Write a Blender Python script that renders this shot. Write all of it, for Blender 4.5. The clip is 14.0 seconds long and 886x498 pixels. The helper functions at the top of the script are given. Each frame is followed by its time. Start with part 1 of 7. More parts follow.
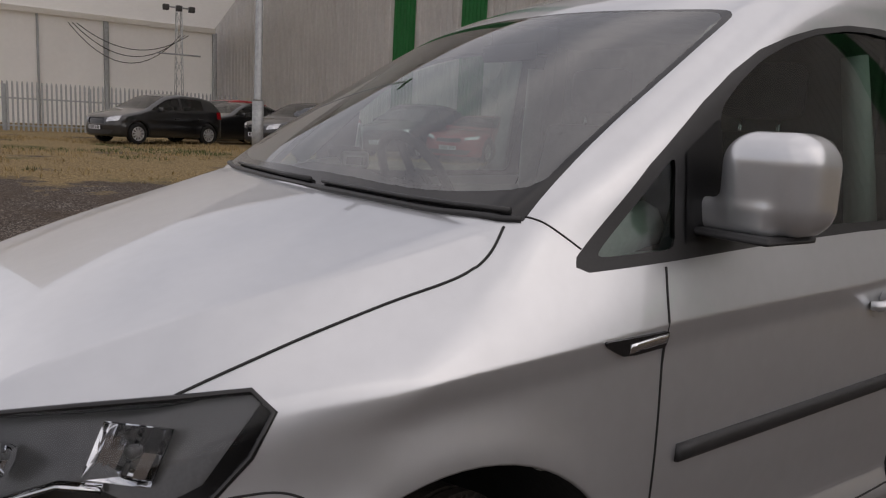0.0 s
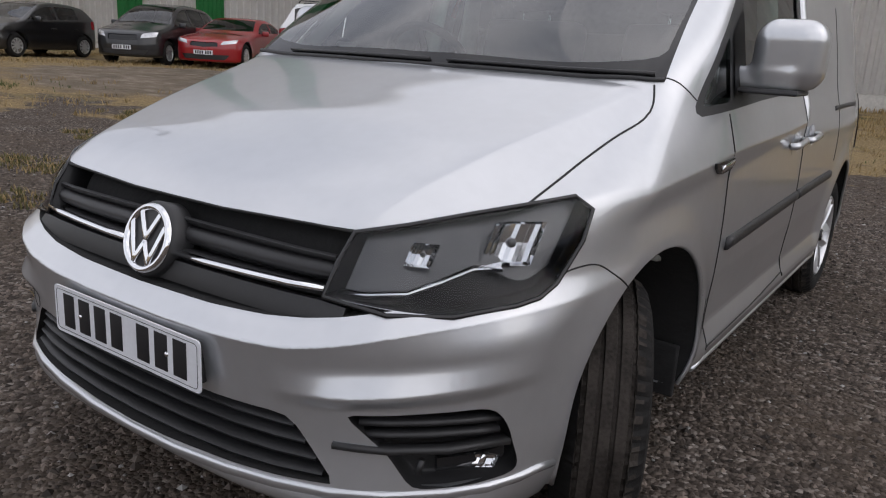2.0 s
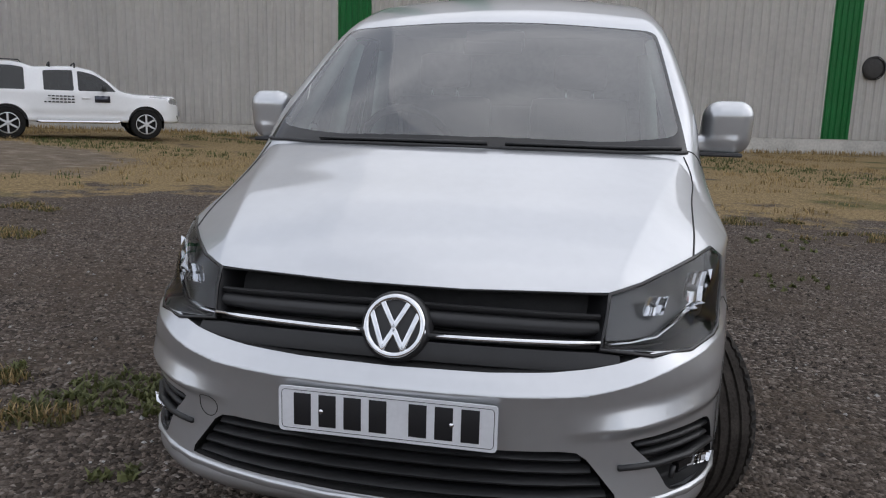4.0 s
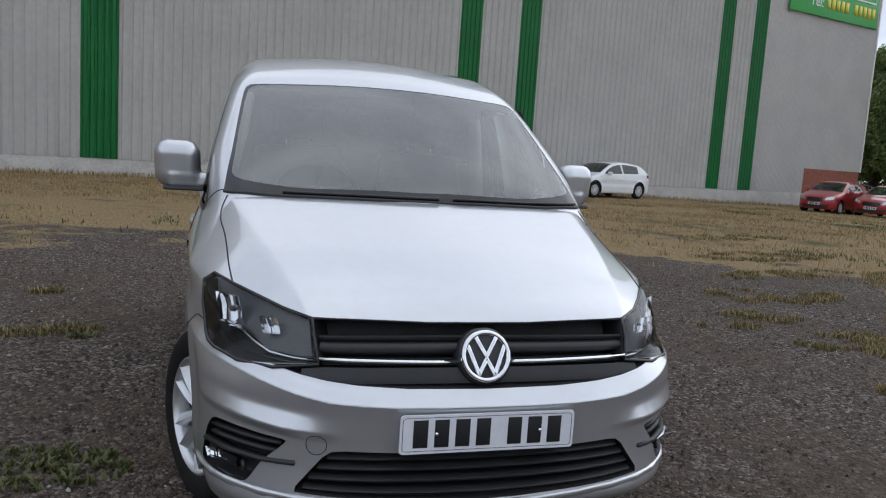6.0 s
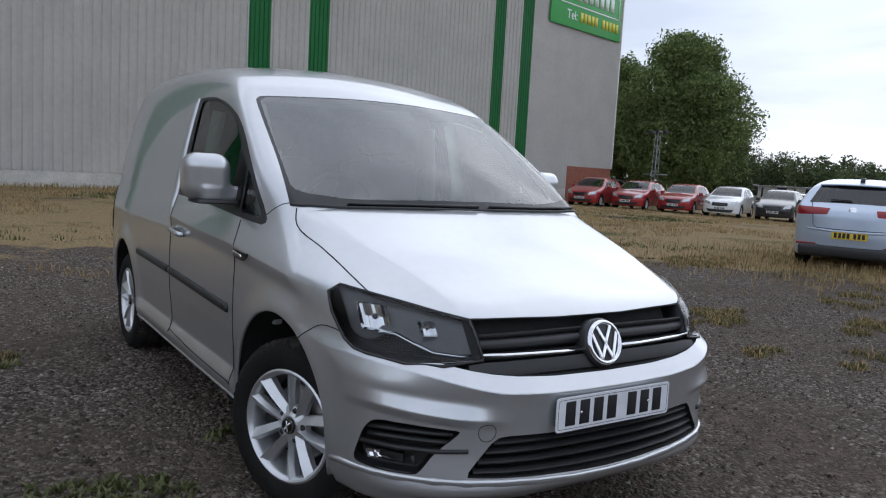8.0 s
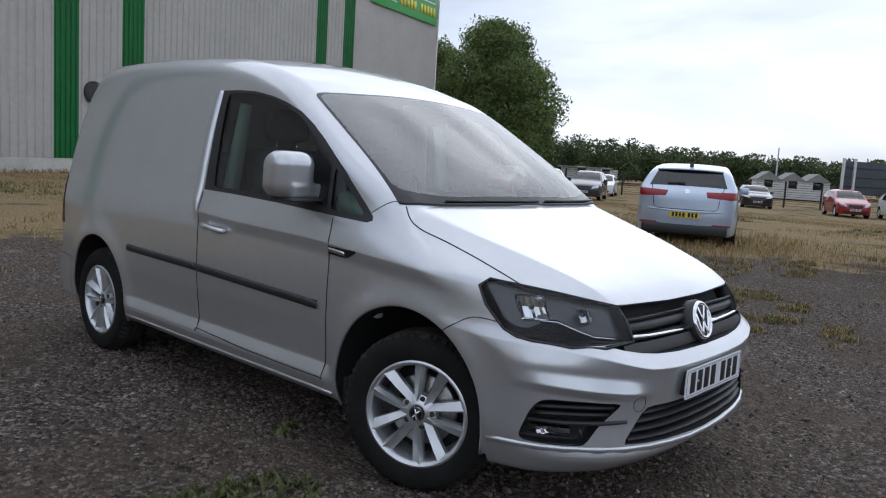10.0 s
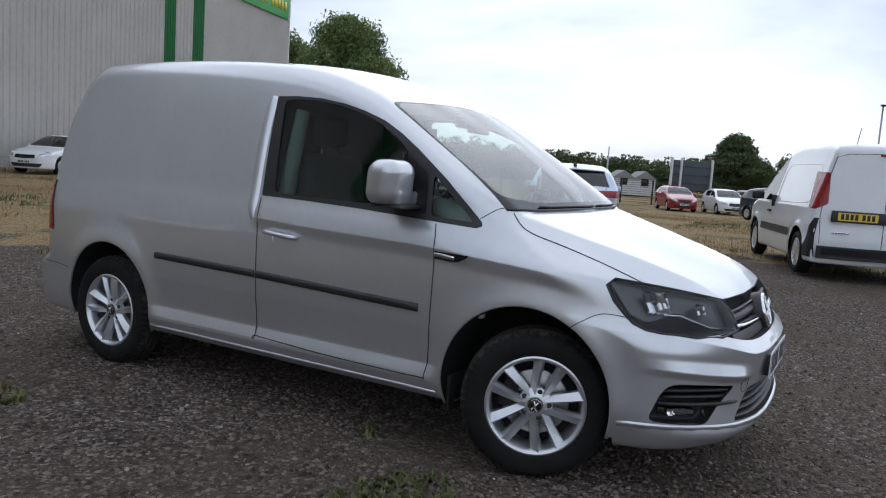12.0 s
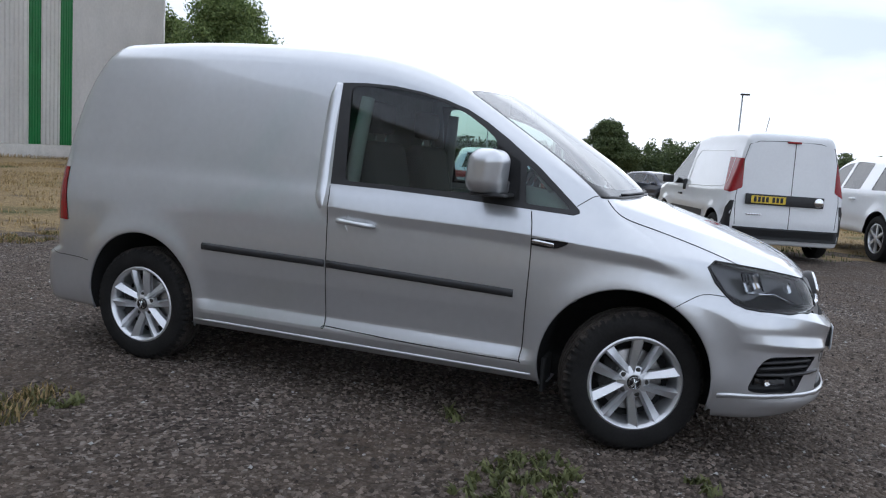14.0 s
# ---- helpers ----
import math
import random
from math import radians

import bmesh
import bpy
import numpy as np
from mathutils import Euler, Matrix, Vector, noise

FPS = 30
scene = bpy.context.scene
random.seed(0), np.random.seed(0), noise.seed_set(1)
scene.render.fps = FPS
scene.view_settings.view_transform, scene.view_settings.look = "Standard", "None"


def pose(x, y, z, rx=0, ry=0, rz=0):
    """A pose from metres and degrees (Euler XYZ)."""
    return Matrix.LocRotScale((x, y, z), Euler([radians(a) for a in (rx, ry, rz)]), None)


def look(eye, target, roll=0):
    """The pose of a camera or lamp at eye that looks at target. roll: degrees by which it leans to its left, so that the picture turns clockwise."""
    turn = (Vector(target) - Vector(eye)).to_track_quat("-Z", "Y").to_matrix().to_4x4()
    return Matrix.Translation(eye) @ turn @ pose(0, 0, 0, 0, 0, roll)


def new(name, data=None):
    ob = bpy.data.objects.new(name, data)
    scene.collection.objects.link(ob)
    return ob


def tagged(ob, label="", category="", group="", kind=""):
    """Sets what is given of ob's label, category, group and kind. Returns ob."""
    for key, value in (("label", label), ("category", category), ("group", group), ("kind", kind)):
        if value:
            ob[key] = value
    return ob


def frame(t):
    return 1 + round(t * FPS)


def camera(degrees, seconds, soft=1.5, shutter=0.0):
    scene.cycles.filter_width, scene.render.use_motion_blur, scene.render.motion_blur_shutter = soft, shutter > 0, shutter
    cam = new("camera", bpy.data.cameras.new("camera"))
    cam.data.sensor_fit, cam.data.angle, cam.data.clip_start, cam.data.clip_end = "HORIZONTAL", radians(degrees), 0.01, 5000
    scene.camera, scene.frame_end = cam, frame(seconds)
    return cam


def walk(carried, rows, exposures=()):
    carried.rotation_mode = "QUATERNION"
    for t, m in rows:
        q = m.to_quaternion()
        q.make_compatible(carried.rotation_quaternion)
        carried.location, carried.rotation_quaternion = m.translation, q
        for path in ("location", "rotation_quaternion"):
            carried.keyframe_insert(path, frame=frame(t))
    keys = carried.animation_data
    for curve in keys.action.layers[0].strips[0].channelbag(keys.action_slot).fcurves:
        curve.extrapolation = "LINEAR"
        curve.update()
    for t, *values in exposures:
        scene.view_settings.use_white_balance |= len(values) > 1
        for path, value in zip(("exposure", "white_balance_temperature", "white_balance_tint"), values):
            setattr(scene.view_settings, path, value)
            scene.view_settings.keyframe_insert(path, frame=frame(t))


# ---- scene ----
cam = camera(60.3, 14.0, 1.15)
PATH = [
    (0, (1.752, -0.649, 1.262), (0.137, 0.487, 0.94), 3.1),
    (0.5, (1.74, -0.964, 1.202), (0.251, 0.3, 0.774), 3.4),
    (1, (1.654, -1.209, 1.131), (0.247, 0.124, 0.637), 3.1),
    (1.5, (1.548, -1.411, 1.131), (0.297, 0.051, 0.584), 3.1),
    (2, (1.405, -1.676, 1.153), (0.312, -0.082, 0.64), 3.4),
    (2.5, (1.248, -1.863, 1.183), (0.292, -0.168, 0.721), 3.4),
    (3, (1.005, -2.025, 1.197), (0.204, -0.246, 0.756), 2.4),
    (5.5, (-0.459, -2.762, 1.278), (-0.091, -0.814, 1.016), 3.0),
    (6, (-0.75, -2.754, 1.288), (-0.183, -0.851, 1.045), 3.7),
    (6.5, (-1.038, -2.73, 1.294), (-0.332, -0.875, 1.041), 3.1),
    (7, (-1.338, -2.694, 1.282), (-0.502, -0.893, 1.04), 3.1),
    (9.5, (-2.614, -2.083, 1.268), (-1.191, -0.694, 1.054), 3.3),
    (10, (-2.883, -1.921, 1.285), (-1.397, -0.603, 1.052), 3.5),
    (10.5, (-3.079, -1.754, 1.275), (-1.539, -0.501, 1.04), 3.4),
    (11, (-3.285, -1.545, 1.274), (-1.678, -0.375, 1.048), 3.6),
    (11.5, (-3.49, -1.339, 1.283), (-1.82, -0.264, 1.057), 3.7),
    (12, (-3.679, -1.137, 1.27), (-1.949, -0.157, 1.053), 3.8),
    (12.5, (-3.816, -0.934, 1.269), (-2.041, -0.038, 1.051), 3.5),
    (13, (-3.952, -0.708, 1.272), (-2.143, 0.11, 1.038), 3.6),
    (13.5, (-4.077, -0.494, 1.261), (-2.239, 0.259, 1.022), 3.7),
    (14, (-4.153, -0.282, 1.231), (-2.287, 0.397, 0.992), 4.0),
]
EXPOSURES = [(0, 0.17, 7000, 18), (1.0, 0.19, 6850, 17), (1.5, 0.36, 6700, 16), (2.0, 0.58, 6550, 15), (3.0, 0.56, 6450, 14), (5.5, 0.54, 6100, 11), (9.5, 0.46, 5900, 11), (12.5, 0.54, 5900, 11), (14.0, 0.84, 5900, 11)]
walk(cam, [(t, look(eye, target, roll)) for t, eye, target, roll in PATH], EXPOSURES)

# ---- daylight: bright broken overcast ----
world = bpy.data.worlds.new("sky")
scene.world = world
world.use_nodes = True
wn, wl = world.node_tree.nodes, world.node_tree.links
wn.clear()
sky = wn.new("ShaderNodeTexSky")
sky.sky_type, sky.sun_disc = "NISHITA", False
sky.sun_elevation, sky.sun_rotation = radians(34), radians(66)
wtex = wn.new("ShaderNodeTexCoord")
wmap = wn.new("ShaderNodeMapping")
wmap.inputs["Scale"].default_value = (1.0, 1.0, 3.6)
clouds = wn.new("ShaderNodeTexNoise")
clouds.inputs["Scale"].default_value, clouds.inputs["Detail"].default_value = 2.3, 7
clouds.inputs["Roughness"].default_value, clouds.inputs["Distortion"].default_value = 0.5, 0.25
cramp = wn.new("ShaderNodeValToRGB")
cramp.color_ramp.elements[0].position, cramp.color_ramp.elements[0].color = 0.34, (4.3, 4.6, 5.15, 1)
cramp.color_ramp.elements[1].position, cramp.color_ramp.elements[1].color = 0.66, (7.7, 7.9, 8.25, 1)
wmix = wn.new("ShaderNodeMix")
wmix.data_type = "RGBA"
wmix.inputs[0].default_value = 0.9
wback, wout = wn.new("ShaderNodeBackground"), wn.new("ShaderNodeOutputWorld")
wback.inputs["Strength"].default_value = 0.1
wl.new(wtex.outputs["Generated"], wmap.inputs["Vector"])
wl.new(wmap.outputs["Vector"], clouds.inputs["Vector"])
wl.new(clouds.outputs["Fac"], cramp.inputs["Fac"])
wl.new(sky.outputs["Color"], wmix.inputs[6])
wl.new(cramp.outputs["Color"], wmix.inputs[7])
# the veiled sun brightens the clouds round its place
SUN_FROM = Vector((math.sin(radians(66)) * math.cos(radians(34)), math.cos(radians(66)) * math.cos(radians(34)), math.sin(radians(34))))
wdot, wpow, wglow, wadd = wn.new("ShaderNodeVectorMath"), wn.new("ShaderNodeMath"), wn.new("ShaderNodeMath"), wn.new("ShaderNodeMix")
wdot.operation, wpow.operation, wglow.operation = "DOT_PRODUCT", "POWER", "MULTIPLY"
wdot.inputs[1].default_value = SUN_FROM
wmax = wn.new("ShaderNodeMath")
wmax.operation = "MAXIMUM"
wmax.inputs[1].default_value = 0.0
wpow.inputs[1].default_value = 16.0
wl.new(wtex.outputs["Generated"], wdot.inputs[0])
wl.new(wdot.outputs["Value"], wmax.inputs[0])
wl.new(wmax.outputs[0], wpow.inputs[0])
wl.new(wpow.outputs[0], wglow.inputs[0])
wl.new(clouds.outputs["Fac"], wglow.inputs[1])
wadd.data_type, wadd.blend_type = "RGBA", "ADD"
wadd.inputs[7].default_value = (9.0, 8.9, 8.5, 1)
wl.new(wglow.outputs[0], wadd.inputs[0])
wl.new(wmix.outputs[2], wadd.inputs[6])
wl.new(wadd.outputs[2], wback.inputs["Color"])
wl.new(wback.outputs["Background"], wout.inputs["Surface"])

sun = new("sun", bpy.data.lights.new("sun", "SUN"))
sun.data.energy, sun.data.angle, sun.data.color = 0.5, radians(140), (1.0, 0.95, 0.88)
sun.matrix_world = look(SUN_FROM * 50, (0, 0, 0))

# ---- materials ----
def material(name, colour=(0.5, 0.5, 0.5), rough=0.5, metal=0.0, coat=0.0, spec=0.5, vary=0.0, scale=8.0, bump=0.0, bump_scale=60.0,
             second=None, detail=6.0, random_tone=0.0):
    """A principled surface with noise in its colour at two scales and a fine bump."""
    m = bpy.data.materials.new(name)
    m.use_nodes = True
    n, l = m.node_tree.nodes, m.node_tree.links
    p = n["Principled BSDF"]
    p.inputs["Roughness"].default_value, p.inputs["Metallic"].default_value = rough, metal
    p.inputs["Coat Weight"].default_value, p.inputs["Coat Roughness"].default_value = coat, 0.03
    p.inputs["Specular IOR Level"].default_value = spec
    p.inputs["Base Color"].default_value = (*colour, 1)
    tex = n.new("ShaderNodeTexCoord")
    if vary or second:
        a, b, add = n.new("ShaderNodeTexNoise"), n.new("ShaderNodeTexNoise"), n.new("ShaderNodeMath")
        a.inputs["Scale"].default_value, a.inputs["Detail"].default_value = scale, detail
        b.inputs["Scale"].default_value, b.inputs["Detail"].default_value = scale * 9, detail
        add.operation = "MULTIPLY_ADD"
        add.inputs[1].default_value = 0.45
        l.new(tex.outputs["Object"], a.inputs["Vector"])
        l.new(tex.outputs["Object"], b.inputs["Vector"])
        half = n.new("ShaderNodeMath")
        half.operation = "MULTIPLY"
        half.inputs[1].default_value = 0.55
        l.new(a.outputs["Fac"], half.inputs[0])
        l.new(b.outputs["Fac"], add.inputs[0])
        l.new(half.outputs[0], add.inputs[2])
        ramp = n.new("ShaderNodeValToRGB")
        ramp.color_ramp.elements[0].position, ramp.color_ramp.elements[1].position = 0.36, 0.64
        lo = tuple(c * (1 - vary) for c in colour)
        hi = second if second else tuple(min(1, c * (1 + vary)) for c in colour)
        ramp.color_ramp.elements[0].color, ramp.color_ramp.elements[1].color = (*lo, 1), (*hi, 1)
        l.new(add.outputs[0], ramp.inputs["Fac"])
        out = ramp.outputs["Color"]
        if random_tone:
            info, hue, mul = n.new("ShaderNodeObjectInfo"), n.new("ShaderNodeHueSaturation"), n.new("ShaderNodeMapRange")
            mul.inputs["To Min"].default_value, mul.inputs["To Max"].default_value = 1 - random_tone, 1 + random_tone
            l.new(info.outputs["Random"], mul.inputs["Value"])
            l.new(mul.outputs["Result"], hue.inputs["Value"])
            l.new(out, hue.inputs["Color"])
            out = hue.outputs["Color"]
        l.new(out, p.inputs["Base Color"])
    if bump:
        c, bn = n.new("ShaderNodeTexNoise"), n.new("ShaderNodeBump")
        c.inputs["Scale"].default_value, c.inputs["Detail"].default_value = bump_scale, 5
        bn.inputs["Strength"].default_value, bn.inputs["Distance"].default_value = bump, 0.01
        l.new(tex.outputs["Object"], c.inputs["Vector"])
        l.new(c.outputs["Fac"], bn.inputs["Height"])
        l.new(bn.outputs["Normal"], p.inputs["Normal"])
    return m


def glass(name, tint, gloss=1.0, ior=1.5, rough=0.0):
    """A thin pane: clear with a tint, and a mirror-like skin that grows at a slant."""
    m = bpy.data.materials.new(name)
    m.use_nodes = True
    n, l = m.node_tree.nodes, m.node_tree.links
    n.remove(n["Principled BSDF"])
    clear, skin, mix, fres = n.new("ShaderNodeBsdfTransparent"), n.new("ShaderNodeBsdfGlossy"), n.new("ShaderNodeMixShader"), n.new("ShaderNodeFresnel")
    clear.inputs["Color"].default_value = (*tint, 1)
    skin.inputs["Roughness"].default_value, skin.inputs["Color"].default_value = rough, (gloss, gloss, gloss, 1)
    fres.inputs["IOR"].default_value = ior
    l.new(fres.outputs["Fac"], mix.inputs["Fac"])
    l.new(clear.outputs["BSDF"], mix.inputs[1])
    l.new(skin.outputs["BSDF"], mix.inputs[2])
    l.new(mix.outputs["Shader"], n["Material Output"].inputs["Surface"])
    return m


def paint(name, colour, metal=0.0, rough=0.35, lacquer=1.5):
    """Car paint: a base under clear lacquer, with a little dust and orange peel."""
    m = material(name, colour, rough, metal, coat=1.0, vary=0.03, scale=3.0)
    m.node_tree.nodes["Principled BSDF"].inputs["Coat IOR"].default_value = lacquer
    return m


SILVER = paint("silver_paint", (0.59, 0.605, 0.625), 0.75, 0.31, 1.75)
BLACK_TRIM = material("black_plastic", (0.019, 0.019, 0.020), 0.45, vary=0.15, scale=20, bump=0.06, bump_scale=900)
GLOSS_BLACK = material("gloss_black", (0.012, 0.012, 0.013), 0.12, vary=0.1, scale=20)
SEAL = material("rubber_seal", (0.01, 0.01, 0.01), 0.7, vary=0.1, scale=30)
CHROME = material("chrome", (0.82, 0.83, 0.85), 0.06, 1.0, vary=0.03, scale=12)
SCREEN_GLASS = glass("windscreen_glass", (0.74, 0.82, 0.79), 1.0, 2.3, 0.0)
SIDE_GLASS = glass("side_glass", (0.54, 0.66, 0.61), 1.0, 1.55)
LAMP_GLASS = glass("lamp_cover", (0.85, 0.86, 0.87), 1.0, 1.34)
LAMP_BLACK = material("lamp_black", (0.012, 0.012, 0.013), 0.4, spec=0.3, vary=0.1, scale=20)
LAMP_GREY = material("lamp_housing", (0.11, 0.11, 0.112), 0.28, 0.8, vary=0.1, scale=20)
TYRE = material("tyre_rubber", (0.0105, 0.0100, 0.0096), 0.82, spec=0.25, vary=0.4, scale=9, bump=0.15, bump_scale=220)
TREAD = material("dusty_tread", (0.036, 0.031, 0.027), 0.9, spec=0.2, vary=0.5, scale=12, bump=0.2, bump_scale=150)
ALLOY = material("silver_alloy", (0.66, 0.67, 0.685), 0.34, 0.8, coat=0.4, vary=0.05, scale=18)
DARK_METAL = material("dark_metal", (0.05, 0.048, 0.046), 0.6, 0.5, vary=0.3, scale=25, bump=0.2, bump_scale=90)
BRAKE = material("brake_disc", (0.35, 0.34, 0.33), 0.35, 0.9, vary=0.2, scale=30)
LINER = material("arch_liner", (0.012, 0.012, 0.012), 0.9, vary=0.3, scale=20, bump=0.3, bump_scale=60)
PLATE_WHITE = material("plate_white", (0.70, 0.71, 0.74), 0.35, vary=0.05, scale=10)
PLATE_YELLOW = material("plate_yellow", (0.72, 0.52, 0.04), 0.4, vary=0.06, scale=10)
INK = material("black_ink", (0.012, 0.012, 0.014), 0.45, vary=0.1, scale=30)
RED_LENS = material("red_lens", (0.24, 0.004, 0.008), 0.25, coat=0.15, vary=0.15, scale=30)
SEAT_CLOTH = material("seat_cloth", (0.10, 0.10, 0.105), 0.95, vary=0.25, scale=25, bump=0.3, bump_scale=300)
DASH = material("dashboard_plastic", (0.035, 0.036, 0.038), 0.65, vary=0.15, scale=18, bump=0.2, bump_scale=500)
PALE_TRIM = material("pale_cabin_trim", (0.50, 0.52, 0.50), 0.8, vary=0.08, scale=10)
CABIN_GREY = material("cabin_bulkhead", (0.26, 0.27, 0.265), 0.8, vary=0.15, scale=6)

# ---- building helpers ----
def mesh_of(bm, name, smooth=True):
    data = bpy.data.meshes.new(name)
    for f in bm.faces:
        f.smooth = smooth
    bm.to_mesh(data)
    bm.free()
    return data


def part(name, bm, mat, parent=None, label="", smooth=True, sharp=None):
    """One mesh object from a bmesh, under a thing or a part."""
    data = mesh_of(bm, name, smooth)
    if sharp is not None:
        data.set_sharp_from_angle(angle=radians(sharp))
    data.materials.append(mat)
    ob = new(name, data)
    if parent is not None:
        ob.parent = parent
    return tagged(ob, label) if label else ob


def thing(name, label, category, at=None, group="", kind=""):
    ob = new(name)
    ob.empty_display_size = 0.2
    if at is not None:
        ob.matrix_basis = at
    return tagged(ob, label, category, group, kind)


def box(bm, lo, hi, bevel=0.0, m=None):
    """Adds a box between two corners, with rounded edges."""
    r = bmesh.ops.create_cube(bm, size=1)
    vs = r["verts"]
    for v in vs:
        v.co = Vector([lo[i] + (v.co[i] + 0.5) * (hi[i] - lo[i]) for i in range(3)])
    if bevel:
        es = {e for v in vs for e in v.link_edges}
        b = bmesh.ops.bevel(bm, geom=list(es), offset=bevel, segments=2, affect="EDGES", profile=0.6)
        vs = list({v for f in b["faces"] for v in f.verts} | {v for v in vs if v.is_valid})
    if m is not None:
        bmesh.ops.transform(bm, matrix=m, verts=[v for v in vs if v.is_valid])
    return vs


def tube(bm, pts, r, sides=8, closed=False, caps=True):
    """Adds a round bar along points; r is a number or one radius a point."""
    pts = [Vector(p) for p in pts]
    rs = r if isinstance(r, (list, tuple)) else [r] * len(pts)
    rings, n = [], len(pts)
    up = None
    for i, p in enumerate(pts):
        a, b = pts[(i - 1) % n if closed else max(i - 1, 0)], pts[(i + 1) % n if closed else min(i + 1, n - 1)]
        d = (b - a).normalized()
        if up is None:
            up = Vector((0, 0, 1)) if abs(d.z) < 0.9 else Vector((1, 0, 0))
        s = d.cross(up)
        if s.length < 1e-6:
            s = d.orthogonal()
        s.normalize()
        up = s.cross(d).normalized()
        rings.append([bm.verts.new(p + rs[i] * (math.cos(k * math.tau / sides) * s + math.sin(k * math.tau / sides) * up)) for k in range(sides)])
    for i in range(n if closed else n - 1):
        u, v = rings[i], rings[(i + 1) % n]
        for k in range(sides):
            bm.faces.new((u[k], u[(k + 1) % sides], v[(k + 1) % sides], v[k]))
    if caps and not closed:
        bm.faces.new(list(reversed(rings[0])))
        bm.faces.new(rings[-1])


def lathe(bm, profile, axis_m, sides=48):
    """Adds a turned form: profile of (radius, offset along the axis); axis_m carries the local z axis into place."""
    rings = []
    for r, h in profile:
        rings.append([bm.verts.new(axis_m @ Vector((r * math.cos(k * math.tau / sides), r * math.sin(k * math.tau / sides), h))) for k in range(sides)])
    for u, v in zip(rings, rings[1:]):
        for k in range(sides):
            bm.faces.new((u[k], u[(k + 1) % sides], v[(k + 1) % sides], v[k]))
    return rings


def prism(bm, outline, depth, m=None):
    """Adds a plate: an outline in x, y pushed along z by depth."""
    lo = [bm.verts.new((x, y, 0)) for x, y in outline]
    hi = [bm.verts.new((x, y, depth)) for x, y in outline]
    n = len(outline)
    bm.faces.new(list(reversed(lo)))
    bm.faces.new(hi)
    for i in range(n):
        bm.faces.new((lo[i], lo[(i + 1) % n], hi[(i + 1) % n], hi[i]))
    if m is not None:
        bmesh.ops.transform(bm, matrix=m, verts=lo + hi)


def surface_net(fun, lo, hi, step):
    """A quad skin of the implicit form fun < 0, pulled onto its zero."""
    axes = [np.arange(lo[i], hi[i] + step, step) for i in range(3)]
    gx, gy, gz = np.meshgrid(*axes, indexing="ij")
    val = fun(gx, gy, gz)
    inside = val < 0
    shape = tuple(s - 1 for s in val.shape)
    total, count = np.zeros(shape + (3,)), np.zeros(shape)
    corners = [(a, b, c) for a in (0, 1) for b in (0, 1) for c in (0, 1)]

    def at(c):
        return tuple(slice(c[i], c[i] + shape[i]) for i in range(3))

    for c in corners:
        for ax in range(3):
            if c[ax]:
                continue
            d = tuple(1 if i == ax else c[i] for i in range(3))
            va, vb = val[at(c)], val[at(d)]
            cross = (va < 0) != (vb < 0)
            t = np.where(cross, va / np.where(va == vb, 1, va - vb), 0)
            for i in range(3):
                total[..., i] += np.where(cross, c[i] + (t if i == ax else 0), 0)
            count += cross
    used = count > 0
    index = -np.ones(shape, int)
    index[used] = np.arange(used.sum())
    cells = np.argwhere(used)
    pts = np.array(lo) + step * (cells + total[used] / count[used][:, None])
    e = 1e-4
    for _ in range(4):
        v = fun(pts[:, 0], pts[:, 1], pts[:, 2])
        g = np.stack([(fun(*(pts + e * np.eye(3)[i]).T) - v) / e for i in range(3)], 1)
        move = -(v / np.maximum((g**2).sum(1), 1e-3))[:, None] * g
        pts += np.clip(move, -step, step)
    quads = []
    for ax in range(3):
        o = [i for i in range(3) if i != ax]
        lo_s = [slice(None)] * 3
        hi_s = [slice(None)] * 3
        lo_s[ax], hi_s[ax] = slice(0, -1), slice(1, None)
        a, b = inside[tuple(lo_s)], inside[tuple(hi_s)]
        for out in (False, True):
            hits = np.argwhere((a != b) & (a if not out else b))
            ok = (hits[:, o[0]] > 0) & (hits[:, o[1]] > 0) & (hits[:, o[0]] < shape[o[0]]) & (hits[:, o[1]] < shape[o[1]])
            hits = hits[ok]
            ring = []
            for du, dv in ((1, 1), (0, 1), (0, 0), (1, 0)):
                q = hits.copy()
                q[:, o[0]] -= du
                q[:, o[1]] -= dv
                ring.append(index[q[:, 0], q[:, 1], q[:, 2]])
            ring = np.stack(ring, 1)
            flip = out != (ax == 1)
            quads.append(ring[:, ::-1] if flip else ring)
    return pts, np.concatenate(quads)


def bm_from(pts, quads):
    bm = bmesh.new()
    vs = [bm.verts.new(p) for p in pts.tolist()]
    for q in quads.tolist():
        if len(set(q)) == 4 and min(q) >= 0:
            bm.faces.new([vs[i] for i in q])
    bm.normal_update()
    return bm


